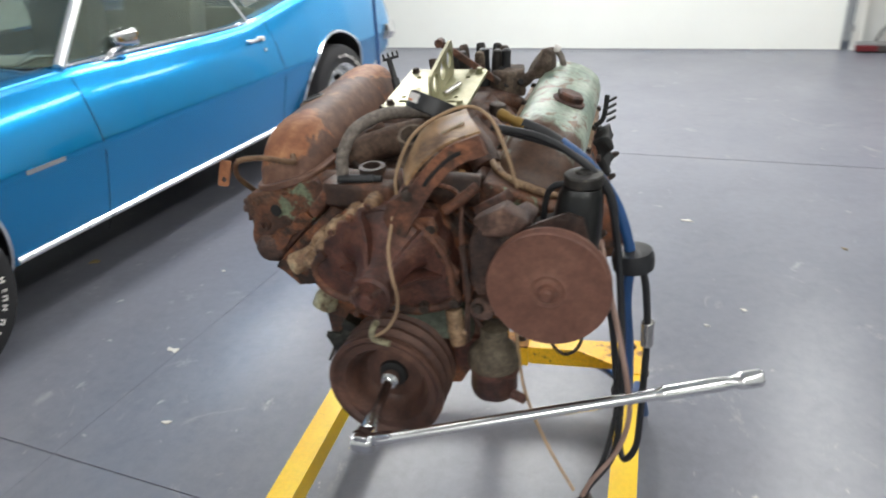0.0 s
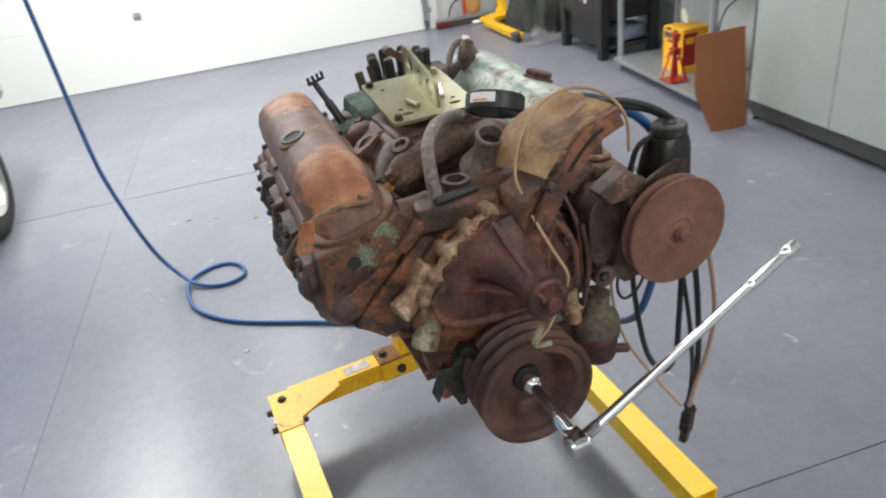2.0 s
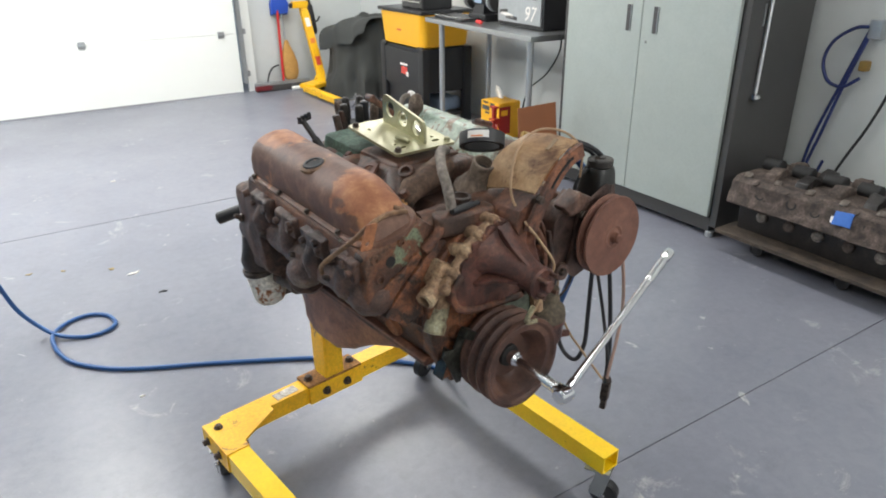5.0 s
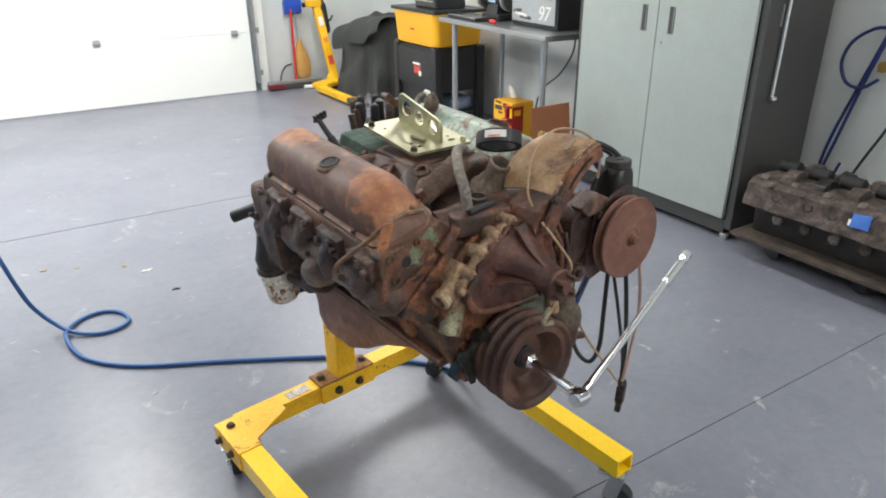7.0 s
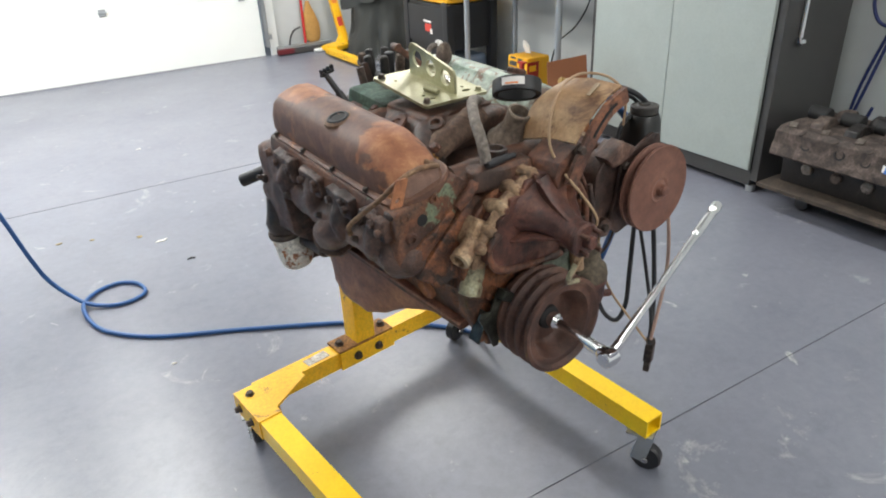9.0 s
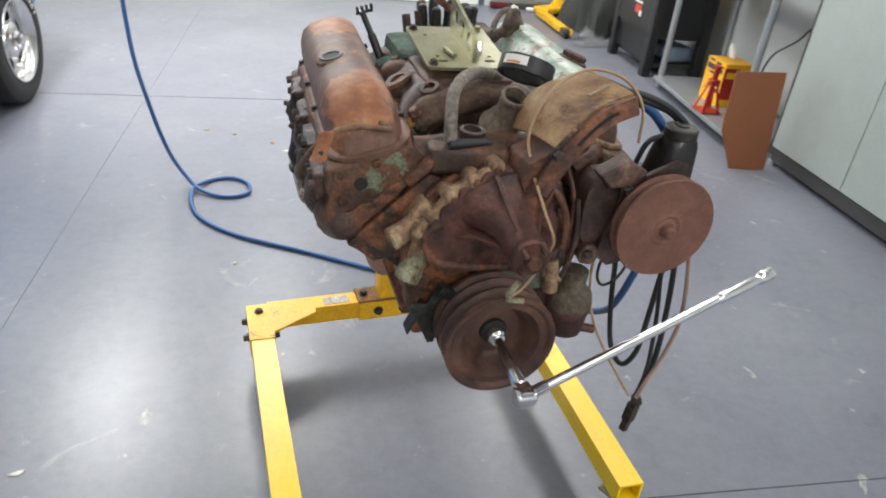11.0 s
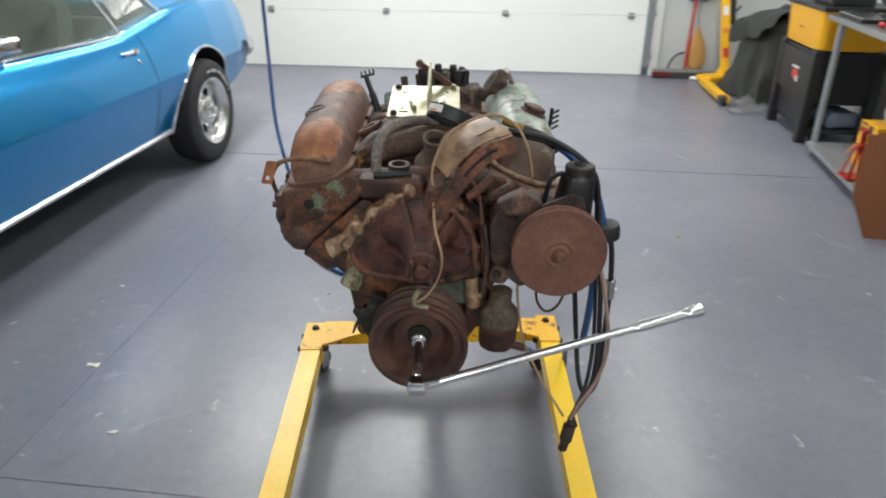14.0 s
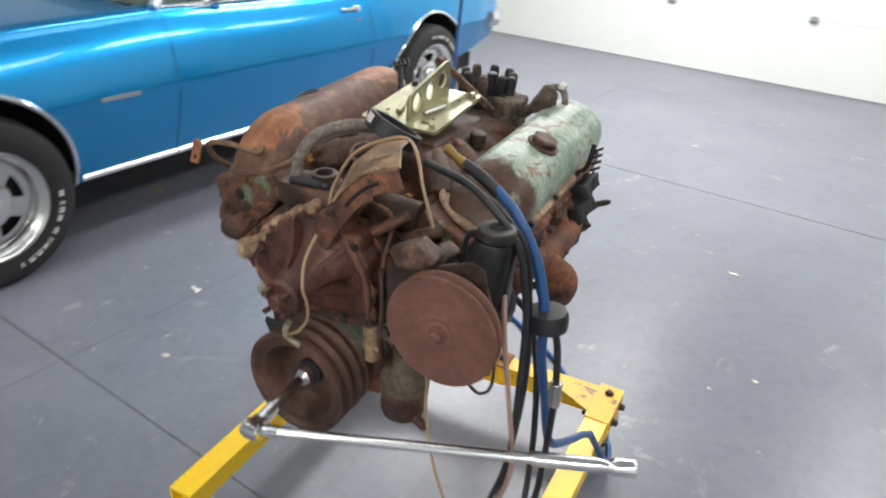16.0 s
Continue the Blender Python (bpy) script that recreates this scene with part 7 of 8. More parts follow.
# ---------------------------------------------------------------- along the walls


def build_cabinet():
    x0, x1, y0, y1, h = 2.19, 2.72, 1.07, 2.315, 1.98
    cab = thing("storage_cabinet", "tall grey steel cabinet with charcoal frame, doors shut", "cabinet")
    bm = B()
    add_box(bm, ((x0 + x1) / 2 + 0.012, y0 + 0.02, h / 2 + 0.03), (x1 - x0 - 0.02, 0.04, h - 0.06), bevel=0.004)
    add_box(bm, ((x0 + x1) / 2 + 0.012, y1 - 0.02, h / 2 + 0.03), (x1 - x0 - 0.02, 0.04, h - 0.06), bevel=0.004)
    add_box(bm, ((x0 + x1) / 2 + 0.012, (y0 + y1) / 2, 0.07), (x1 - x0 - 0.02, y1 - y0 - 0.08, 0.08), bevel=0.004)
    add_box(bm, ((x0 + x1) / 2 + 0.012, (y0 + y1) / 2, h - 0.03), (x1 - x0 - 0.02, y1 - y0 - 0.08, 0.06), bevel=0.004)
    add_box(bm, (x1 - 0.01, (y0 + y1) / 2, h / 2), (0.02, y1 - y0 - 0.08, h - 0.1), bevel=0.002)
    part("frame", bm, charcoal, cab, "charcoal painted frame")
    mid = 1.698
    for a, b, hy in ((y0 + 0.045, mid - 0.002, mid - 0.095), (mid + 0.002, y1 - 0.045, mid + 0.09)):
        d = part("door", boxed((x0 + 0.012, (a + b) / 2, h / 2 + 0.035), (0.024, b - a, h - 0.16), bevel=0.004), cabinet_grey, cab, "grey hammered steel door")
        hb = boxed((x0 - 0.001, hy, 1.06), (0.004, 0.034, 0.135), bevel=0.002)
        part("handle", hb, charcoal, d, "recessed dark pull")
        part("pull_rim", boxed((x0 - 0.0035, hy - 0.015, 1.06), (0.005, 0.004, 0.135), bevel=0.001), galvanised, d)
    part("lock", add_cyl(B(), (x0 - 0.004, mid - 0.045, 0.945), (x0 + 0.01, mid - 0.045, 0.945), 0.007), worn_chrome, cab)
    for y in (y0 + 0.04, y1 - 0.04):
        for x in (x0 + 0.04, x1 - 0.05):
            part("foot", add_cyl(B(), (x, y, 0), (x, y, 0.032), 0.024), galvanised, cab)
    # magnetic pick-up rod on the cabinet side
    rod = thing("pickup_rod", "slim chrome rod with ball end hung on the cabinet", "tool")
    part("shaft", add_cyl(B(), (2.345, 1.058, 1.62), (2.331, 1.056, 0.75), 0.0095, seg=12), bright_metal, rod)
    part("tip", add_lathe(B(), (2.331, 1.055, 0.722), (0, 0, 1), [(0.008, -0.006), (0.026, 0.01), (0.025, 0.026), (0.01, 0.036)], 16), chrome, rod)
    part("hook", boxed((2.345, 1.062, 1.63), (0.03, 0.016, 0.03)), galvanised, rod)
    part("side_clip", boxed((2.31, 1.066, 1.12), (0.006, 0.008, 0.1), bevel=0.002), galvanised, rod)


BENCH_AT = pose(2.11, 3.16, 0, rz=-4)


def build_bench():
    b = thing("workbench", "stainless steel worktable with tube legs and low shelf", "table", BENCH_AT)
    part("top", boxed((0.28, 0, 0.882), (0.56, 1.42, 0.036), bevel=0.006), steel_top, b, "brushed stainless worktop")
    part("shelf", boxed((0.235, -0.095, 0.072), (0.5, 1.21, 0.032), bevel=0.006), galvanised, b)
    for y in (-0.67, 0.49):
        for x in (0.03, 0.46):
            leg = part("leg", add_cyl(B(), (x, y, 0.03), (x, y, 0.866), 0.021, seg=18), galvanised, b)
            part("foot", add_cyl(B(), (x, y, 0), (x, y, 0.04), 0.025, seg=14), galvanised, leg)
    t = thing("toolbox", "silver and black toolbox with number decal on the workbench", "toolbox", BENCH_AT)
    part("case", boxed((0.34, -0.28, 1.028), (0.26, 0.54, 0.256), bevel=0.018), black_plastic, t)
    part("front_panel", boxed((0.206, -0.28, 1.02), (0.012, 0.5, 0.18), bevel=0.004), galvanised, t, "silver front panel")
    part("lid", boxed((0.34, -0.28, 1.165), (0.275, 0.55, 0.04), bevel=0.015), black_plastic, t)
    part("handle", add_tube(B(), [(0.34, -0.4, 1.18), (0.34, -0.38, 1.225), (0.34, -0.28, 1.235), (0.34, -0.18, 1.225), (0.34, -0.16, 1.18)], 0.011, 8, 5), black_plastic, t)
    for y in (-0.46, -0.11):
        part("latch", boxed((0.198, y, 1.125), (0.014, 0.05, 0.07), bevel=0.004), black_plastic, t)
    for y, z, w, a in ((-0.14, 0.978, 0.15, 8), (-0.1, 0.998, 0.1, -6), (-0.2, 0.96, 0.13, 3)):
        part("streak", boxed((0.1993, y, z), (0.0016, w, 0.022), (a, 0, 0), 0.0004), charcoal if w < 0.14 else white_label, t)
    txt = bpy.data.curves.new("decal", "FONT")
    txt.body, txt.size, txt.extrude, txt.align_x = "97", 0.13, 0.0012, "CENTER"
    txt.shear = 0.2
    d = new("decal", txt)
    d.data.materials.append(white_label)
    d.parent = t
    d.matrix_basis = Matrix.Translation((0.1985, -0.41, 0.955)) @ Matrix(((0, 0, -1, 0), (-1, 0, 0, 0), (0, 1, 0, 0), (0, 0, 0, 1)))
    tagged(d, "white painted digits")
    g = thing("bench_grinder", "black bench grinder on the workbench", "grinder", BENCH_AT @ pose(0.27, 0.25, 0.9))
    part("base", boxed((0, 0, 0.025), (0.16, 0.24, 0.05), bevel=0.015), black_plastic, g)
    part("pedestal", add_loft(B(), [[(a * 0.07, b * 0.08, 0.045) for a, b in ((-1, -1), (1, -1), (1, 1), (-1, 1))], [(a * 0.05, b * 0.06, 0.12) for a, b in ((-1, -1), (1, -1), (1, 1), (-1, 1))]]), black_plastic, g, bevel=0.006)
    part("motor", add_lathe(B(), (0, -0.11, 0.155), (0, 1, 0), [(0.055, 0), (0.066, 0.015), (0.066, 0.205), (0.055, 0.22)], 24), black_plastic, g)
    for y in (-0.16, 0.16):
        part("guard", add_lathe(B(), (0.008, y - 0.025, 0.155), (0, 1, 0), [(0.08, 0), (0.088, 0.006), (0.088, 0.044), (0.08, 0.05)], 28), charcoal, g)
        part("wheel", add_cyl(B(), (-0.02, y - 0.012, 0.15), (-0.02, y + 0.012, 0.15), 0.075, seg=24), galvanised, g)
        part("eye_shield", boxed((-0.09, y, 0.215), (0.004, 0.075, 0.06), (0, 35, 0), 0.001), galvanised, g)
    part("motor_plate", boxed((-0.066, 0, 0.155), (0.006, 0.1, 0.06), bevel=0.002), pale_blue_cloth, g, "pale blue data plate")
    sd = thing("screwdriver", "screwdriver with red handle lying on the workbench", "screwdriver", BENCH_AT @ pose(0.1, 0.0, 0.9))
    part("handle", add_lathe(B(), (0, 0.1, 0.015), (-0.2, -1, 0), [(0.006, 0), (0.011, 0.006), (0.0145, 0.03), (0.013, 0.07), (0.0145, 0.095), (0.008, 0.105)], 12), red_plastic, sd)
    part("blade", add_cyl(B(), (0, 0.1, 0.015), (0.03, 0.25, 0.01), 0.004), worn_chrome, sd)
    tr = thing("tool_tray", "flat black tray on the workbench", "tray", BENCH_AT @ pose(0.13, 0.4, 0.9))
    part("tray", boxed((0, 0, 0.012), (0.2, 0.42, 0.022), bevel=0.008), black_plastic, tr)
    part("tray_rim", add_tube(B(), [(-0.095, -0.205, 0.026), (-0.095, 0.205, 0.026), (0.095, 0.205, 0.026), (0.095, -0.205, 0.026), (-0.095, -0.205, 0.026)], 0.004, 6, 1), worn_chrome, tr)
    c = thing("drawer_case", "small black drawer case with bright handles", "drawer unit", pose(2.36, 4.16, 0.935))
    part("case", boxed((0, 0, 0.15), (0.28, 0.34, 0.3), bevel=0.012), black_plastic, c)
    for z in (0.045, 0.115, 0.185, 0.255):
        d = part("drawer", boxed((-0.143, 0, z), (0.012, 0.31, 0.058), bevel=0.003), charcoal, c)
        part("handle", boxed((-0.152, 0, z + 0.014), (0.01, 0.28, 0.01), bevel=0.002), worn_chrome, d)
    cord = thing("power_cord", "black power cord hanging behind the workbench", "cord")
    part("cord", add_tube(B(), [(2.72, 2.9, 0.87), (2.73, 2.92, 0.7), (2.73, 3.05, 0.52), (2.71, 3.22, 0.38), (2.7, 3.28, 0.22), (2.66, 3.29, 0.008)], 0.006, 8, 6), black_rubber, cord)


JACK_AT, JACK_SIZE = (2.13, 2.9), 0.68


def build_rag_box():
    r = thing("rag_box", "yellow and red cardboard box of white wipes", "box")
    x0, y0, zb, zt = 2.34, 3.1, 0.088, 0.36
    fx, fy = x0 - 0.1, y0 - 0.11
    part("carton", boxed((x0, y0, (zb + zt) / 2), (0.2, 0.22, zt - zb), bevel=0.004), yellow_plastic, r, "yellow printed carton")
    part("top_print", boxed((x0, y0, zt + 0.001), (0.19, 0.21, 0.002), bevel=0.0005), yellow_plastic, r)
    part("side_print", boxed((x0 - 0.045, fy - 0.001, 0.235), (0.1, 0.003, 0.2), bevel=0.0005), red_paint, r, "red printed side")
    part("side_print", boxed((x0 - 0.05, fy - 0.0025, 0.29), (0.06, 0.003, 0.04), bevel=0.0005), yellow_plastic, r)
    for y, z, w, h in ((0.05, 0.35, 0.06, 0.014), (-0.03, 0.34, 0.05, 0.026), (0.05, 0.31, 0.085, 0.032), (-0.055, 0.305, 0.06, 0.028), (0.03, 0.275, 0.05, 0.012)):
        part("dark_bar", boxed((fx - 0.001, y0 + y, z), (0.003, w, h), bevel=0.0005), charcoal, r)
    part("red_print", boxed((fx - 0.001, y0 - 0.06, 0.21), (0.003, 0.08, 0.08), bevel=0.0005), red_paint, r)
    part("white_print", boxed((fx - 0.0025, y0 - 0.06, 0.215), (0.003, 0.05, 0.04), bevel=0.0005), white_label, r)
    w = B()
    secs = []
    for k, (h, s) in enumerate(((0.378, 0.03), (0.4, 0.026), (0.42, 0.03), (0.44, 0.022), (0.458, 0.012))):
        secs.append([(x0 + (s * 0.5 * math.cos(t)) * (1 + 0.3 * math.sin(3 * t + k)), y0 + 0.012 * k + s * math.sin(t) * (1 + 0.25 * math.cos(2 * t + k)), h) for t in np.linspace(0, 2 * math.pi, 14, endpoint=False)])
    add_loft(w, secs)
    part("wipe", w, paper_white, r, "white wipe pulled out of the slot", sharp=60)
    j = thing("jack_stand", "red steel jack stand on the workbench shelf", "jack stand", pose(*JACK_AT, 0.088) @ Matrix.Scale(JACK_SIZE, 4))
    for sx, sy in ((-1, -1), (1, -1), (1, 1), (-1, 1)):
        part("leg", add_loft(B(), [[(sx * 0.09, sy * 0.09, 0), (sx * 0.09 - sx * 0.03, sy * 0.09, 0), (sx * 0.085, sy * 0.06, 0)], [(sx * 0.03, sy * 0.03, 0.26), (sx * 0.012, sy * 0.03, 0.26), (sx * 0.03, sy * 0.012, 0.26)]]), red_paint, j)
    part("base_ring", boxed((0, 0, 0.012), (0.2, 0.2, 0.006), bevel=0.002), red_paint, j)
    part("collar", boxed((0, 0, 0.27), (0.08, 0.08, 0.06), bevel=0.008), red_paint, j)
    part("column", boxed((0, 0, 0.33), (0.04, 0.035, 0.16), bevel=0.006), red_paint, j)
    part("saddle", boxed((0, 0, 0.415), (0.06, 0.09, 0.022), bevel=0.008), red_paint, j)
    part("lever", add_tube(B(), [(-0.02, -0.03, 0.29), (-0.08, -0.05, 0.3), (-0.13, -0.06, 0.24)], 0.008, 8, 4), orange_label, j)


def build_cardboard():
    c = thing("cardboard_sheet", "sheet of brown cardboard leaning beside the cabinet", "cardboard")
    bm = B()
    rows = []
    for f in np.linspace(0, 1, 11):
        a = Vector((float(np.interp(f, (0, 0.42, 1), (1.93, 1.842, 1.869))), 2.215 + 0.1 * f, 0.505 * f))
        b = Vector((2.135 - 0.026 * f, 2.2 + 0.045 * f, 0.528 * f))
        rows.append([a.lerp(b, u) + Vector((0, -0.012 * math.sin(math.pi * u) * (1 - f), 0)) for u in np.linspace(0, 1, 7)])
    front = [[bm.verts.new(v) for v in r] for r in rows]
    back = [[bm.verts.new(v + Vector((0.001, 0.006, 0))) for v in r] for r in rows]
    for g in (front, back):
        for a, b in zip(g[:-1], g[1:]):
            for i in range(len(a) - 1):
                bm.faces.new((a[i], a[i + 1], b[i + 1], b[i]))
    rims = [g[0] + [r[-1] for r in g[1:]] + list(reversed(g[-1][:-1])) + [r[0] for r in reversed(g[1:-1])] for g in (front, back)]
    for i in range(len(rims[0])):
        k = (i + 1) % len(rims[0])
        bm.faces.new((rims[0][i], rims[0][k], rims[1][k], rims[1][i]))
    part("sheet", bm, cardboard, c)


def build_tote_stack():
    s = thing("parts_washer", "yellow tub with black lid on a black plastic stand", "storage unit")
    x0, x1, y0, y1 = 2.15, 2.64, 3.9, 4.62
    cx, cy, w, d = (x0 + x1) / 2, (y0 + y1) / 2, x1 - x0, y1 - y0
    secs = []
    for z, k in ((0.645, 0.9), (0.655, 0.93), (0.88, 0.99), (0.88, 1.0), (0.905, 1.0), (0.905, 0.96), (0.86, 0.94)):
        secs.append([(cx + a * k, cy + b * k, z) for a, b in rounded(-w / 2, -d / 2, w / 2, d / 2, 0.06)])
    part("bin", add_loft(B(), secs), yellow_plastic, s, "yellow plastic bin")
    part("bin_label", boxed((x0 + 0.012, cy + 0.03, 0.775), (0.004, 0.11, 0.06), (0, -4, 0), 0.001), white_label, s)
    part("bin_label_bar", boxed((x0 + 0.009, cy + 0.03, 0.765), (0.004, 0.07, 0.014), (0, -4, 0), 0.001), red_label, s)
    part("lid", boxed((cx, cy, 0.92), (w + 0.02, d + 0.016, 0.03), bevel=0.01), black_plastic, s, "flat black lid")
    for y in (y0 + 0.06, y1 - 0.06):
        part("latch", boxed((x0 + 0.02, y, 0.64), (0.03, 0.06, 0.03), bevel=0.006), charcoal, s)
    part("drawer_box", boxed((cx, cy, 0.455), (w - 0.05, d - 0.06, 0.36), bevel=0.012), black_plastic, s, "black plastic box")
    part("front_panel", boxed((x0 + 0.014, cy, 0.46), (0.016, d - 0.15, 0.3), bevel=0.006), black_plastic, s)
    part("lower_panel", boxed((x0 + 0.045, cy, 0.19), (0.014, d - 0.12, 0.19), bevel=0.005), black_plastic, s)
    part("box_label", boxed((x0 + 0.005, cy - 0.05, 0.44), (0.004, 0.1, 0.06), bevel=0.001), red_label, s)
    part("box_label_bar", boxed((x0 + 0.005, cy - 0.04, 0.49), (0.004, 0.12, 0.016), bevel=0.001), white_label, s)
    part("box_label_bar", boxed((x0 + 0.003, cy - 0.1, 0.415), (0.004, 0.035, 0.04), bevel=0.001), white_label, s)
    for sx in (x0 + 0.035, x1 - 0.035):
        for sy in (y0 + 0.04, y1 - 0.04):
            part("leg", boxed((sx, sy, 0.32), (0.07, 0.075, 0.64), bevel=0.012), black_plastic, s)
    part("tray", boxed((cx + 0.02, cy, 0.075), (w - 0.1, d - 0.1, 0.03), bevel=0.01), charcoal, s)
    bag = B()
    add_box(bag, (2.46, 4.14, 0.155), (0.22, 0.34, 0.12), (0, 0, 10), 0.04)
    rough_up(bag, 0.02, 12, 0.05)
    solid("folded_rag", bag, pale_blue_cloth, "pale blue folded rag on the lower tray", "rag", sharp=70)


def build_cover():
    """A cloth thrown over a low machine."""
    bm = B()
    n, m = 84, 36
    rings = []
    for j in range(m):
        f = j / (m - 1)
        ring = []
        for i in range(n):
            t = 2 * math.pi * i / n
            r = 0.06 + 0.94 * min(1.0, f / 0.42)
            drop = max(0.0, (f - 0.42) / 0.58)
            fold = 1 + drop * (0.13 * math.sin(6 * t + 1.3) + 0.08 * math.sin(11 * t) + 0.06 * math.sin(17 * t + 2) + 0.22 * noise.noise(Vector((math.cos(t) * 2.4, math.sin(t) * 2.4, f * 5))))
            x = 2.42 + (0.28 * r + 0.08 * drop) * math.cos(t) * fold
            y = 5.52 + (0.36 * r + 0.14 * drop) * math.sin(t) * fold
            top = 0.74 - 0.16 * max(0, math.cos(t + 3.0)) * r - 0.07 * math.sin(t) * r
            z = top * (1 - drop) + 0.012 * drop + 0.07 * noise.noise(Vector((x * 6, y * 6, f * 3))) + 0.035 * noise.noise(Vector((x * 15, y * 15, f * 7)))
            ring.append(bm.verts.new((min(x, 2.79), y, max(0.006, z))))
        rings.append(ring)
    add_ring_strip(bm, rings, True, True, False)
    top = [Vector(p) for p in ((2.5, 5.1, 0.765), (2.42, 5.35, 0.775), (2.33, 5.6, 0.73), (2.28, 5.8, 0.66))]
    low = [Vector(p) for p in ((2.2, 5.06, 0.66), (2.14, 5.22, 0.56), (2.11, 5.5, 0.5), (2.08, 5.8, 0.42))]
    flap = []
    for f in np.linspace(0, 1, 9):
        row = [a.lerp(b, f) + Vector((-0.07 * math.sin(math.pi * f), 0, 0.06 * math.sin(math.pi * f))) for a, b in zip(spline(top, 5), spline(low, 5))]
        flap.append([bm.verts.new(p + Vector((0.015 * math.sin(i * 1.1 + f * 2), 0, 0.012 * math.sin(i * 0.9)))) for i, p in enumerate(row)])
    add_ring_strip(bm, flap, False, False, False)
    solid("dust_cover", bm, dark_cloth, "dark grey cloth cover draped over a low machine", "cover", sharp=75)
    # clear plastic sheeting heaped against the stand
    rng = random.Random(5)
    bm = B()
    for k in range(5):
        cx, cy = 2.05 + 0.03 * k, 4.78 + 0.085 * k
        tall, ang = (0.05, 0.11, 0.07, 0.13, 0.06)[k], 0.3 + 0.25 * k
        grid = []
        for i in range(9):
            row = []
            for j in range(7):
                u, v = i / 8 - 0.5, j / 6
                a, b = u * 0.34, (v - 0.5) * 0.15
                z = 0.01 + tall * math.sin(math.pi * v) * (0.55 + 0.45 * math.cos(5 * u + k)) + 0.012 * rng.random()
                row.append(bm.verts.new((cx + a * math.cos(ang) - b * math.sin(ang) + 0.02 * rng.random(), cy + a * math.sin(ang) + b * math.cos(ang) + 0.02 * rng.random(), z)))
            grid.append(row)
        for p, q in zip(grid[:-1], grid[1:]):
            for j in range(6):
                bm.faces.new((p[j], p[j + 1], q[j + 1], q[j]))
    solid("plastic_bag", bm, clear_film, "crumpled clear plastic sheeting on the floor", "bag", sharp=25)


def build_hoist():
    h = thing("folded_hoist", "folded yellow shop hoist leaning by the wall", "hoist")
    part("base_leg", boxed((1.915, 5.42, 0.05), (0.075, 0.86, 0.055), (0, 0, 1), 0.006), yellow_paint, h)
    part("foot_plate", boxed((2.0, 5.86, 0.075), (0.24, 0.2, 0.05), (0, 0, 30), 0.016), yellow_paint, h)
    foot = [[(2.08 + a * 1.6, 5.92 + b * 1.8, 0.07) for a, b in ((-0.035, -0.03), (0.035, -0.03), (0.035, 0.03), (-0.035, 0.03))]]
    for x, y, z in ((2.1, 5.94, 0.16), (2.04, 6.14, 0.84)):
        foot.append([(x + 0.02 + a * 1.15, y + b, z) for a, b in ((-0.035, -0.03), (0.035, -0.03), (0.035, 0.03), (-0.035, 0.03))])
    part("mast", add_loft(B(), foot), yellow_paint, h, bevel=0.004)
    part("top_bracket", boxed((2.025, 6.13, 0.85), (0.17, 0.07, 0.065), bevel=0.008), yellow_paint, h)
    part("pin", add_cyl(B(), (1.915, 6.13, 0.84), (1.97, 6.13, 0.845), 0.025), black_plastic, h)
    part("ram", add_lathe(B(), (2.155, 6.1, 0.58), (-0.12, 0.06, 1), [(0.016, -0.03), (0.034, 0), (0.034, 0.26), (0.022, 0.27), (0.018, 0.42)], 16), black_plastic, h)
    part("handle", add_tube(B(), [(2.13, 6.1, 0.7), (2.18, 6.08, 0.68), (2.21, 6.07, 0.73)], 0.01, 8, 4), black_plastic, h)
    for z, mat, tall in ((0.68, white_label, 0.09), (0.5, orange_label, 0.05), (0.3, red_label, 0.09)):
        f = (z - 0.16) / 0.68
        part("sticker", boxed((2.12 - 0.06 * f, 5.907 + 0.2 * f, z), (0.05, 0.004, tall), (-16.4, -5, 0), 0.001), mat, h)
    w = part("wheel", add_lathe(B(), (1.885, 5.0, 0.04), (1, 0, 0), [(0.03, 0), (0.04, 0.008), (0.04, 0.037), (0.03, 0.045)], 20), black_plastic, h)
    part("wheel_yoke", boxed((1.91, 5.04, 0.055), (0.075, 0.1, 0.05), bevel=0.012), charcoal, h)
    part("wheel", add_cyl(B(), (2.1, 5.95, 0.03), (2.14, 5.95, 0.03), 0.03, seg=20), black_plastic, h)


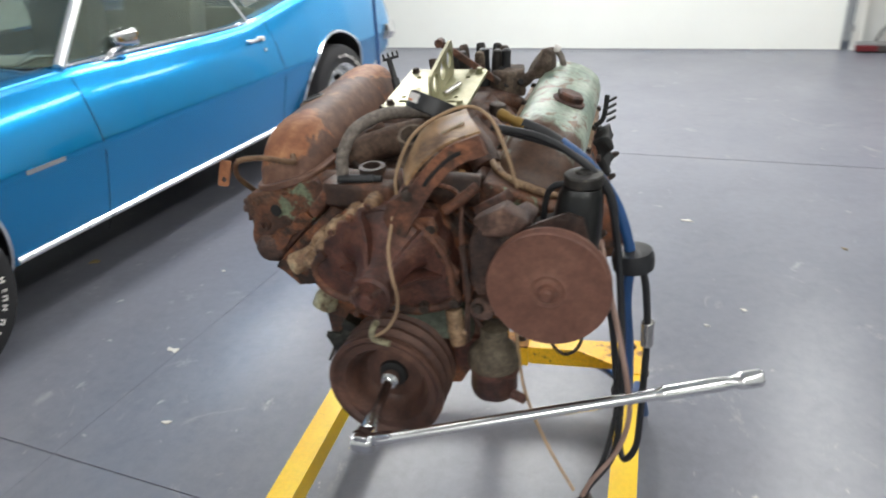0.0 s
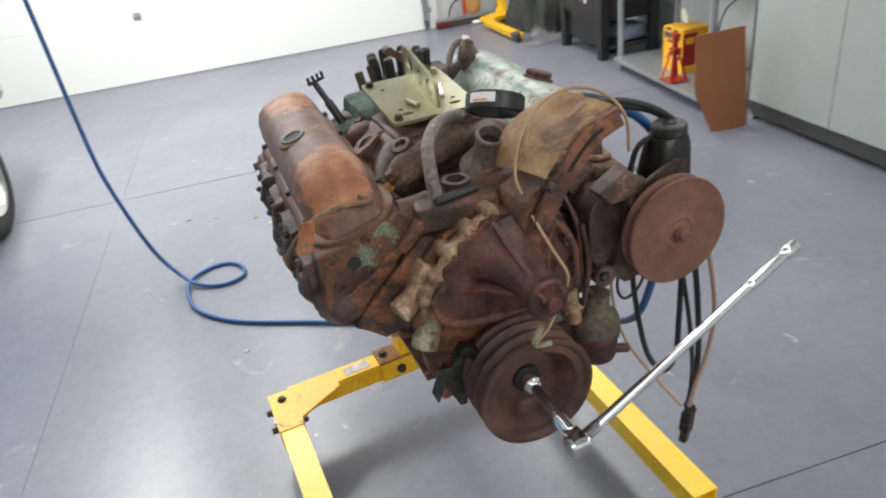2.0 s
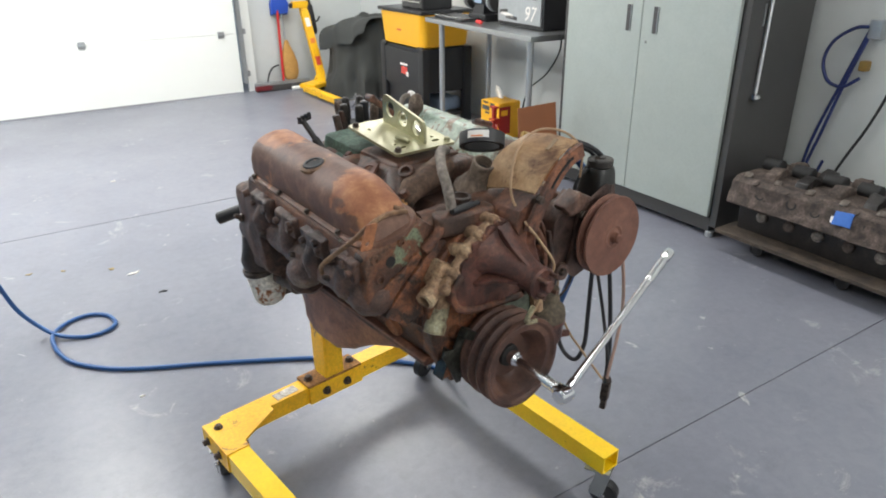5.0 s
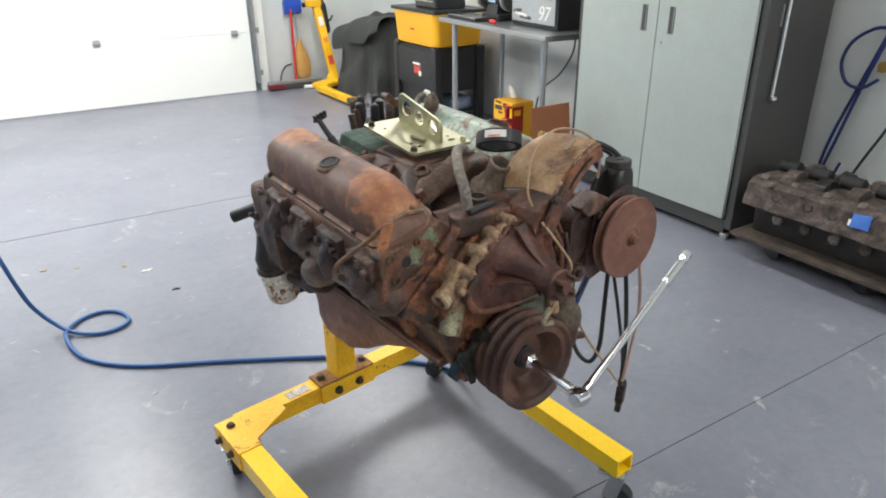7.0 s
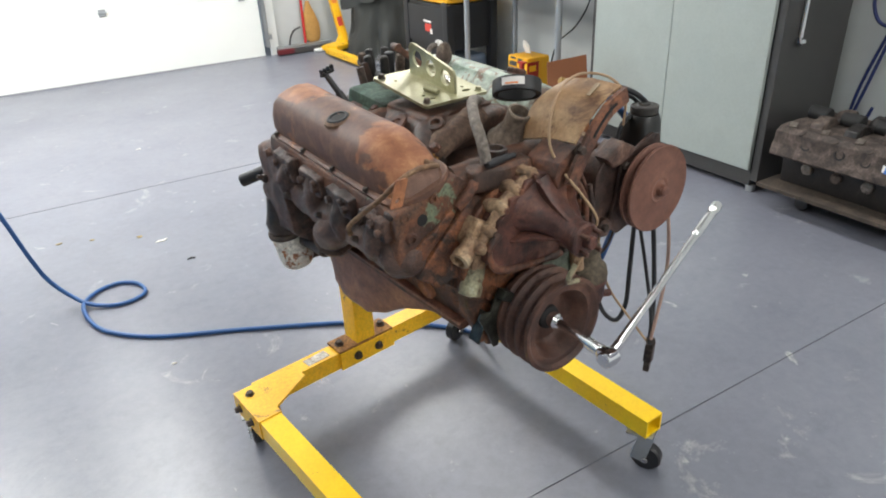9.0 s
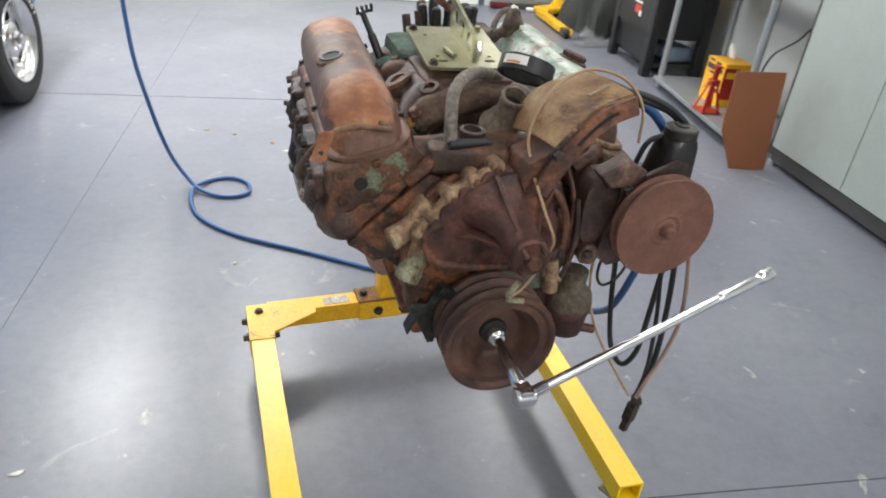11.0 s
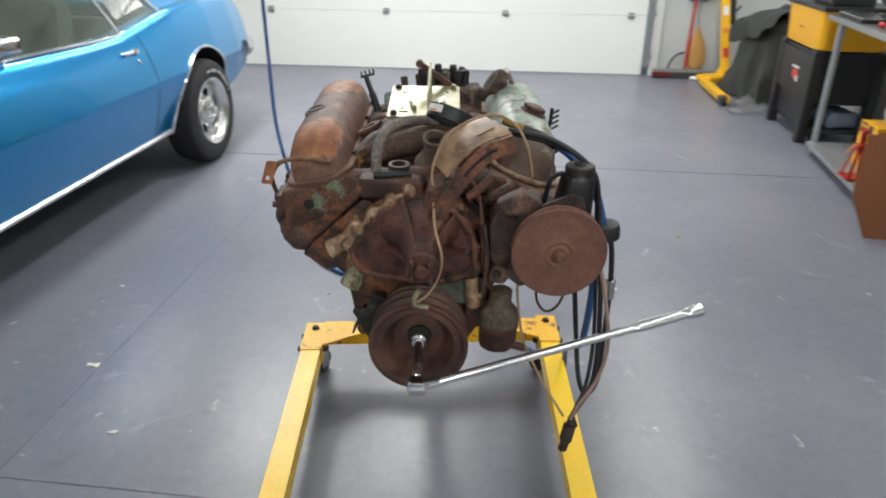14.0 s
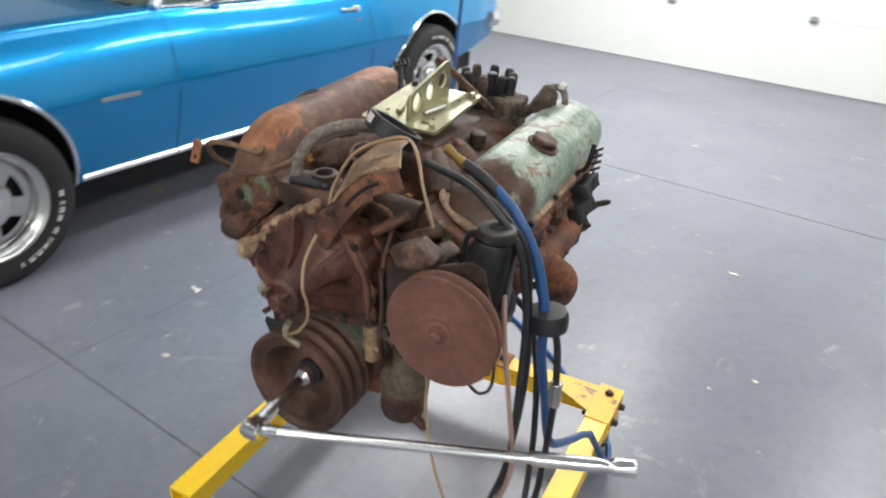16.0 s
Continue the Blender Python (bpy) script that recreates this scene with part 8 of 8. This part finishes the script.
def build_brooms():
    b = thing("push_broom", "red push broom leaning on the wall", "broom")
    part("head", boxed((1.78, 6.18, 0.075), (0.6, 0.06, 0.03), bevel=0.006), galvanised, b)
    part("bristles", boxed((1.78, 6.175, 0.033), (0.6, 0.07, 0.06), bevel=0.012), charcoal, b)
    part("end_cap", boxed((1.56, 6.165, 0.04), (0.17, 0.075, 0.05), bevel=0.012), maroon_plastic, b)
    part("handle", add_cyl(B(), (1.8, 6.2, 0.09), (1.842, 6.29, 1.45), 0.0135, seg=12), red_plastic, b, "red handle")
    d = thing("dustpan", "blue plastic dustpan hanging on the wall", "dustpan")
    pan = B()
    add_loft(pan, [[(1.76, 6.295, 0.74), (1.94, 6.295, 0.74), (1.94, 6.24, 0.76), (1.76, 6.24, 0.76)], [(1.755, 6.295, 0.86), (1.945, 6.295, 0.86), (1.945, 6.225, 0.86), (1.755, 6.225, 0.86)], [(1.8, 6.295, 0.98), (1.9, 6.295, 0.98), (1.9, 6.26, 0.98), (1.8, 6.26, 0.98)]])
    part("pan", pan, blue_plastic, d, bevel=0.008)
    part("handle", boxed((1.85, 6.28, 1.06), (0.035, 0.02, 0.18), bevel=0.008), blue_plastic, d)
    w = thing("whisk_broom", "straw broom hanging head down on the wall", "broom")
    secs = []
    for z, a, c in ((0.125, 0.03, 0.02), (0.135, 0.055, 0.03), (0.165, 0.078, 0.04), (0.23, 0.092, 0.045), (0.31, 0.09, 0.045), (0.4, 0.066, 0.04), (0.48, 0.034, 0.03), (0.54, 0.018, 0.018)):
        secs.append([(1.885 + 0.06 * (0.5 - z) + a * math.cos(t) * (1 + 0.05 * math.sin(9 * t)), 6.24 + c * math.sin(t), z - 0.045) for t in np.linspace(0, 2 * math.pi, 28, endpoint=False)])
    part("straw", add_loft(B(), secs), straw, w)
    part("handle", add_cyl(B(), (1.875, 6.24, 0.48), (1.86, 6.29, 1.2), 0.011, seg=10), galvanised, w)
    r = thing("scrubber_rod", "bent black rod leaning on the wall", "rod")
    part("rod", add_tube(B(), [(1.62, 6.2, 0.07), (1.66, 6.24, 0.16), (1.72, 6.27, 0.22), (1.79, 6.28, 0.24)], 0.009, 8, 5), black_rubber, r)
    p = thing("pipe_end", "white plastic pipe lying on the floor", "pipe")
    part("pipe", add_cyl(B(), (1.84, 6.08, 0.022), (2.02, 6.06, 0.022), 0.02, seg=14), white_paint, p)


def build_spare_block():
    d = thing("wood_dolly", "dirty plywood dolly on castors", "dolly")
    x0, x1, y0, y1 = 2.09, 2.62, 0.02, 0.99
    part("board", boxed(((x0 + x1) / 2, (y0 + y1) / 2, 0.11), (x1 - x0, y1 - y0, 0.018), (0, 0, 0), 0.003), wood_board, d)
    for x in (x0 + 0.13, x1 - 0.07):
        for y in (y0 + 0.38, y1 - 0.16, y0 + 0.05):
            body = part("caster", boxed((x, y, 0.085), (0.05, 0.05, 0.032), bevel=0.004), wood_board, d)
            part("wheel", add_cyl(B(), (x - 0.012, y - 0.01, 0.034), (x + 0.012, y - 0.01, 0.034), 0.034, seg=18), black_plastic, body)
    e = thing("bare_engine_block", "dirty bare cylinder block on a wooden dolly", "engine block")
    block_dirty = mottled("dusty_brown_iron", [(0.3, rgb(40, 34, 31)), (0.5, rgb(76, 65, 59)), (0.7, rgb(116, 102, 93))], 17, bump=0.9)
    dull_iron = mottled("dull_machined_iron", [(0.3, rgb(74, 66, 60)), (0.5, rgb(112, 103, 95)), (0.7, rgb(150, 142, 134))], 30, rough=(0.3, 0.6), metal=0.3, bump=0.2)
    black_iron = mottled("oily_black_iron", [(0.3, rgb(20, 19, 18)), (0.6, rgb(38, 34, 32)), (0.8, rgb(70, 62, 56))], 20, rough=(0.3, 0.6), bump=0.6)
    bm = add_prism(B(), [(2.1, 0.275), (2.112, 0.32), (2.118, 0.385), (2.15, 0.402), (2.34, 0.4), (2.5, 0.4), (2.58, 0.37), (2.6, 0.29), (2.5, 0.25), (2.17, 0.25)], "xz", 0.12, 0.958, 0.006)
    rough_up(bm, 0.007, 22, 0.024, 0.012)
    part("casting", bm, block_dirty, e, sharp=50)
    bm = add_prism(B(), [(2.2, 0.12), (2.5, 0.12), (2.52, 0.262), (2.185, 0.262)], "xz", 0.14, 0.94, 0.006)
    rough_up(bm, 0.004, 18, 0.04, 0.006)
    part("crankcase", bm, black_iron, e, "dark oily crankcase", sharp=50)
    for k in range(5):
        y = 0.2 + 0.155 * k
        # main bearing web with its saddle, a machined face in front of the next gap
        web = add_prism(B(), [(2.2, 0.385), (2.21, 0.425), (2.26, 0.445), (2.3, 0.44), (2.33, 0.41), (2.39, 0.41), (2.42, 0.44), (2.47, 0.44), (2.52, 0.39)], "xz", y - 0.028, y + 0.03, 0.004)
        rough_up(web, 0.006, 26, 0.018, 0.008)
        part("bearing_web", web, black_iron if k % 2 else block_dirty, e, sharp=50)
        part("saddle", add_lathe(B(), (2.36, y + 0.034, 0.425), (0, 1, 0), [(0.03, 0), (0.034, 0.004), (0.034, 0.09), (0.028, 0.094)], 18), trim_dark, e)
        part("machined_face", boxed((2.165, y + 0.085, 0.408), (0.04, 0.034, 0.012), (0, -18, 6 * k), 0.004), dull_iron, e)
        part("deck_lip", add_lathe(B(), (2.135, y + 0.02, 0.385), (-0.5, 0, 0.8), [(0.019, -0.01), (0.017, 0.012), (0.011, 0.014)], 12), block_dirty, e)
    # dark shallow cups, their colour standing for the shade in the core holes
    for y in (0.8, 0.645, 0.531, 0.3):
        part("core_hole_dark", add_lathe(B(), (2.122, y, 0.345), (-0.95, 0, 0.2), [(0.025, -0.012), (0.024, 0.006), (0.018, 0.007), (0.016, 0.001)], 16), trim_dark, e)
    for k in range(5):
        y = 0.25 + 0.14 * k
        part("tappet_boss", add_lathe(B(), (2.19, y, 0.215), (-1, 0, 0.25), [(0.028, 0), (0.026, 0.012), (0.014, 0.017)], 16), block_dirty if k % 2 else dull_iron, e)
    tag = boxed((2.105, 0.405, 0.36), (0.006, 0.075, 0.06), (0, 18, 8), 0.002)
    rough_up(tag, 0.004, 40, 0.02)
    part("tag", tag, plain("blue_paint_smear", rgb(60, 110, 190), 0.5, 0, 0.2), e, "smeared blue tag")
    part("tag_mark", boxed((2.1, 0.437, 0.348), (0.006, 0.03, 0.028), (0, 18, 20), 0.001), white_label, e)


def build_wall_hose():
    navy_hose = plain("navy_hose_rubber", rgb(34, 46, 96), 0.5, 0, 0.1, 30, 0.05)
    h = thing("coiled_hose", "blue air hose coiled on a wall hook", "hose")
    part("hook", boxed((2.79, 0.78, 1.05), (0.06, 0.06, 0.09), bevel=0.008), galvanised, h)
    part("coil", add_tube(B(), [(2.77, 0.8, 1.06), (2.76, 0.87, 1.05), (2.76, 0.96, 0.98), (2.76, 0.99, 0.88), (2.76, 0.95, 0.79), (2.76, 0.87, 0.77), (2.77, 0.8, 0.82)], 0.0085, 10, 7), navy_hose, h)
    for k, off in enumerate((0.0, 0.03)):
        part("strand", add_tube(B(), [(2.77, 0.79 + off * 0.3, 1.06), (2.765, 0.86 + off * 0.5, 0.8), (2.765, 0.93 + off, 0.5), (2.77, 0.975 + off * 0.6, 0.3), (2.75, 0.95 + off, 0.15), (2.7, 0.85, 0.4 - off * 3)], 0.008, 10, 7), navy_hose, h)
    part("drop", add_tube(B(), [(2.78, 0.62, 0.9), (2.775, 0.7, 0.62), (2.77, 0.78, 0.42), (2.76, 0.82, 0.3), (2.74, 0.85, 0.16)], 0.007, 10, 6), black_rubber, h)
    part("tap", boxed((2.77, 0.79, 0.88), (0.05, 0.04, 0.05), bevel=0.01), brass, h)


def build_litter():
    spots = [(-1.285, 0.686, 0.03, paper_white), (-2.178, 1.161, 0.035, leaf_brown), (-0.357, 2.081, 0.02, trim_dark), (-0.434, 2.353, 0.03, paper_white), (-0.515, 2.464, 0.022, leaf_brown), (0.372, 2.244, 0.028, paper_white), (-0.86, 2.62, 0.016, leaf_brown), (-0.72, 2.57, 0.014, leaf_brown), (-0.28, 3.9, 0.018, paper_white), (0.62, 1.5, 0.016, paper_white), (0.5, 1.36, 0.012, paper_white), (-1.02, 0.36, 0.02, paper_white), (1.0, 2.1, 0.014, leaf_brown), (-0.6, 1.3, 0.01, paper_white), (-1.5, 1.25, 0.012, paper_white)]
    for k, (x, y, r, mat) in enumerate(spots):
        bm = B()
        ang = k * 1.7
        ring = []
        for i in range(7):
            t = 2 * math.pi * i / 7
            q = r * (0.75 + 0.35 * math.sin(2.3 * i + k))
            ring.append((x + q * math.cos(t + ang), y + 0.55 * q * math.sin(t + ang), 0.002 + 0.004 * (0.5 + 0.5 * math.sin(3 * t + k))))
        lo = [bm.verts.new((a, b, 0.0006)) for a, b, c in ring]
        hi = [bm.verts.new(p) for p in ring]
        add_ring_strip(bm, [lo, hi])
        solid("paper_scrap" if mat is paper_white else "dry_leaf", bm, mat, "small white paper scrap on the floor" if mat is paper_white else "small dry leaf fragment on the floor", "litter", group="litter on the floor", sharp=30)


build_cabinet()
build_bench()
build_rag_box()
build_cardboard()
build_tote_stack()
build_cover()
build_hoist()
build_brooms()
build_spare_block()
build_wall_hose()
build_litter()
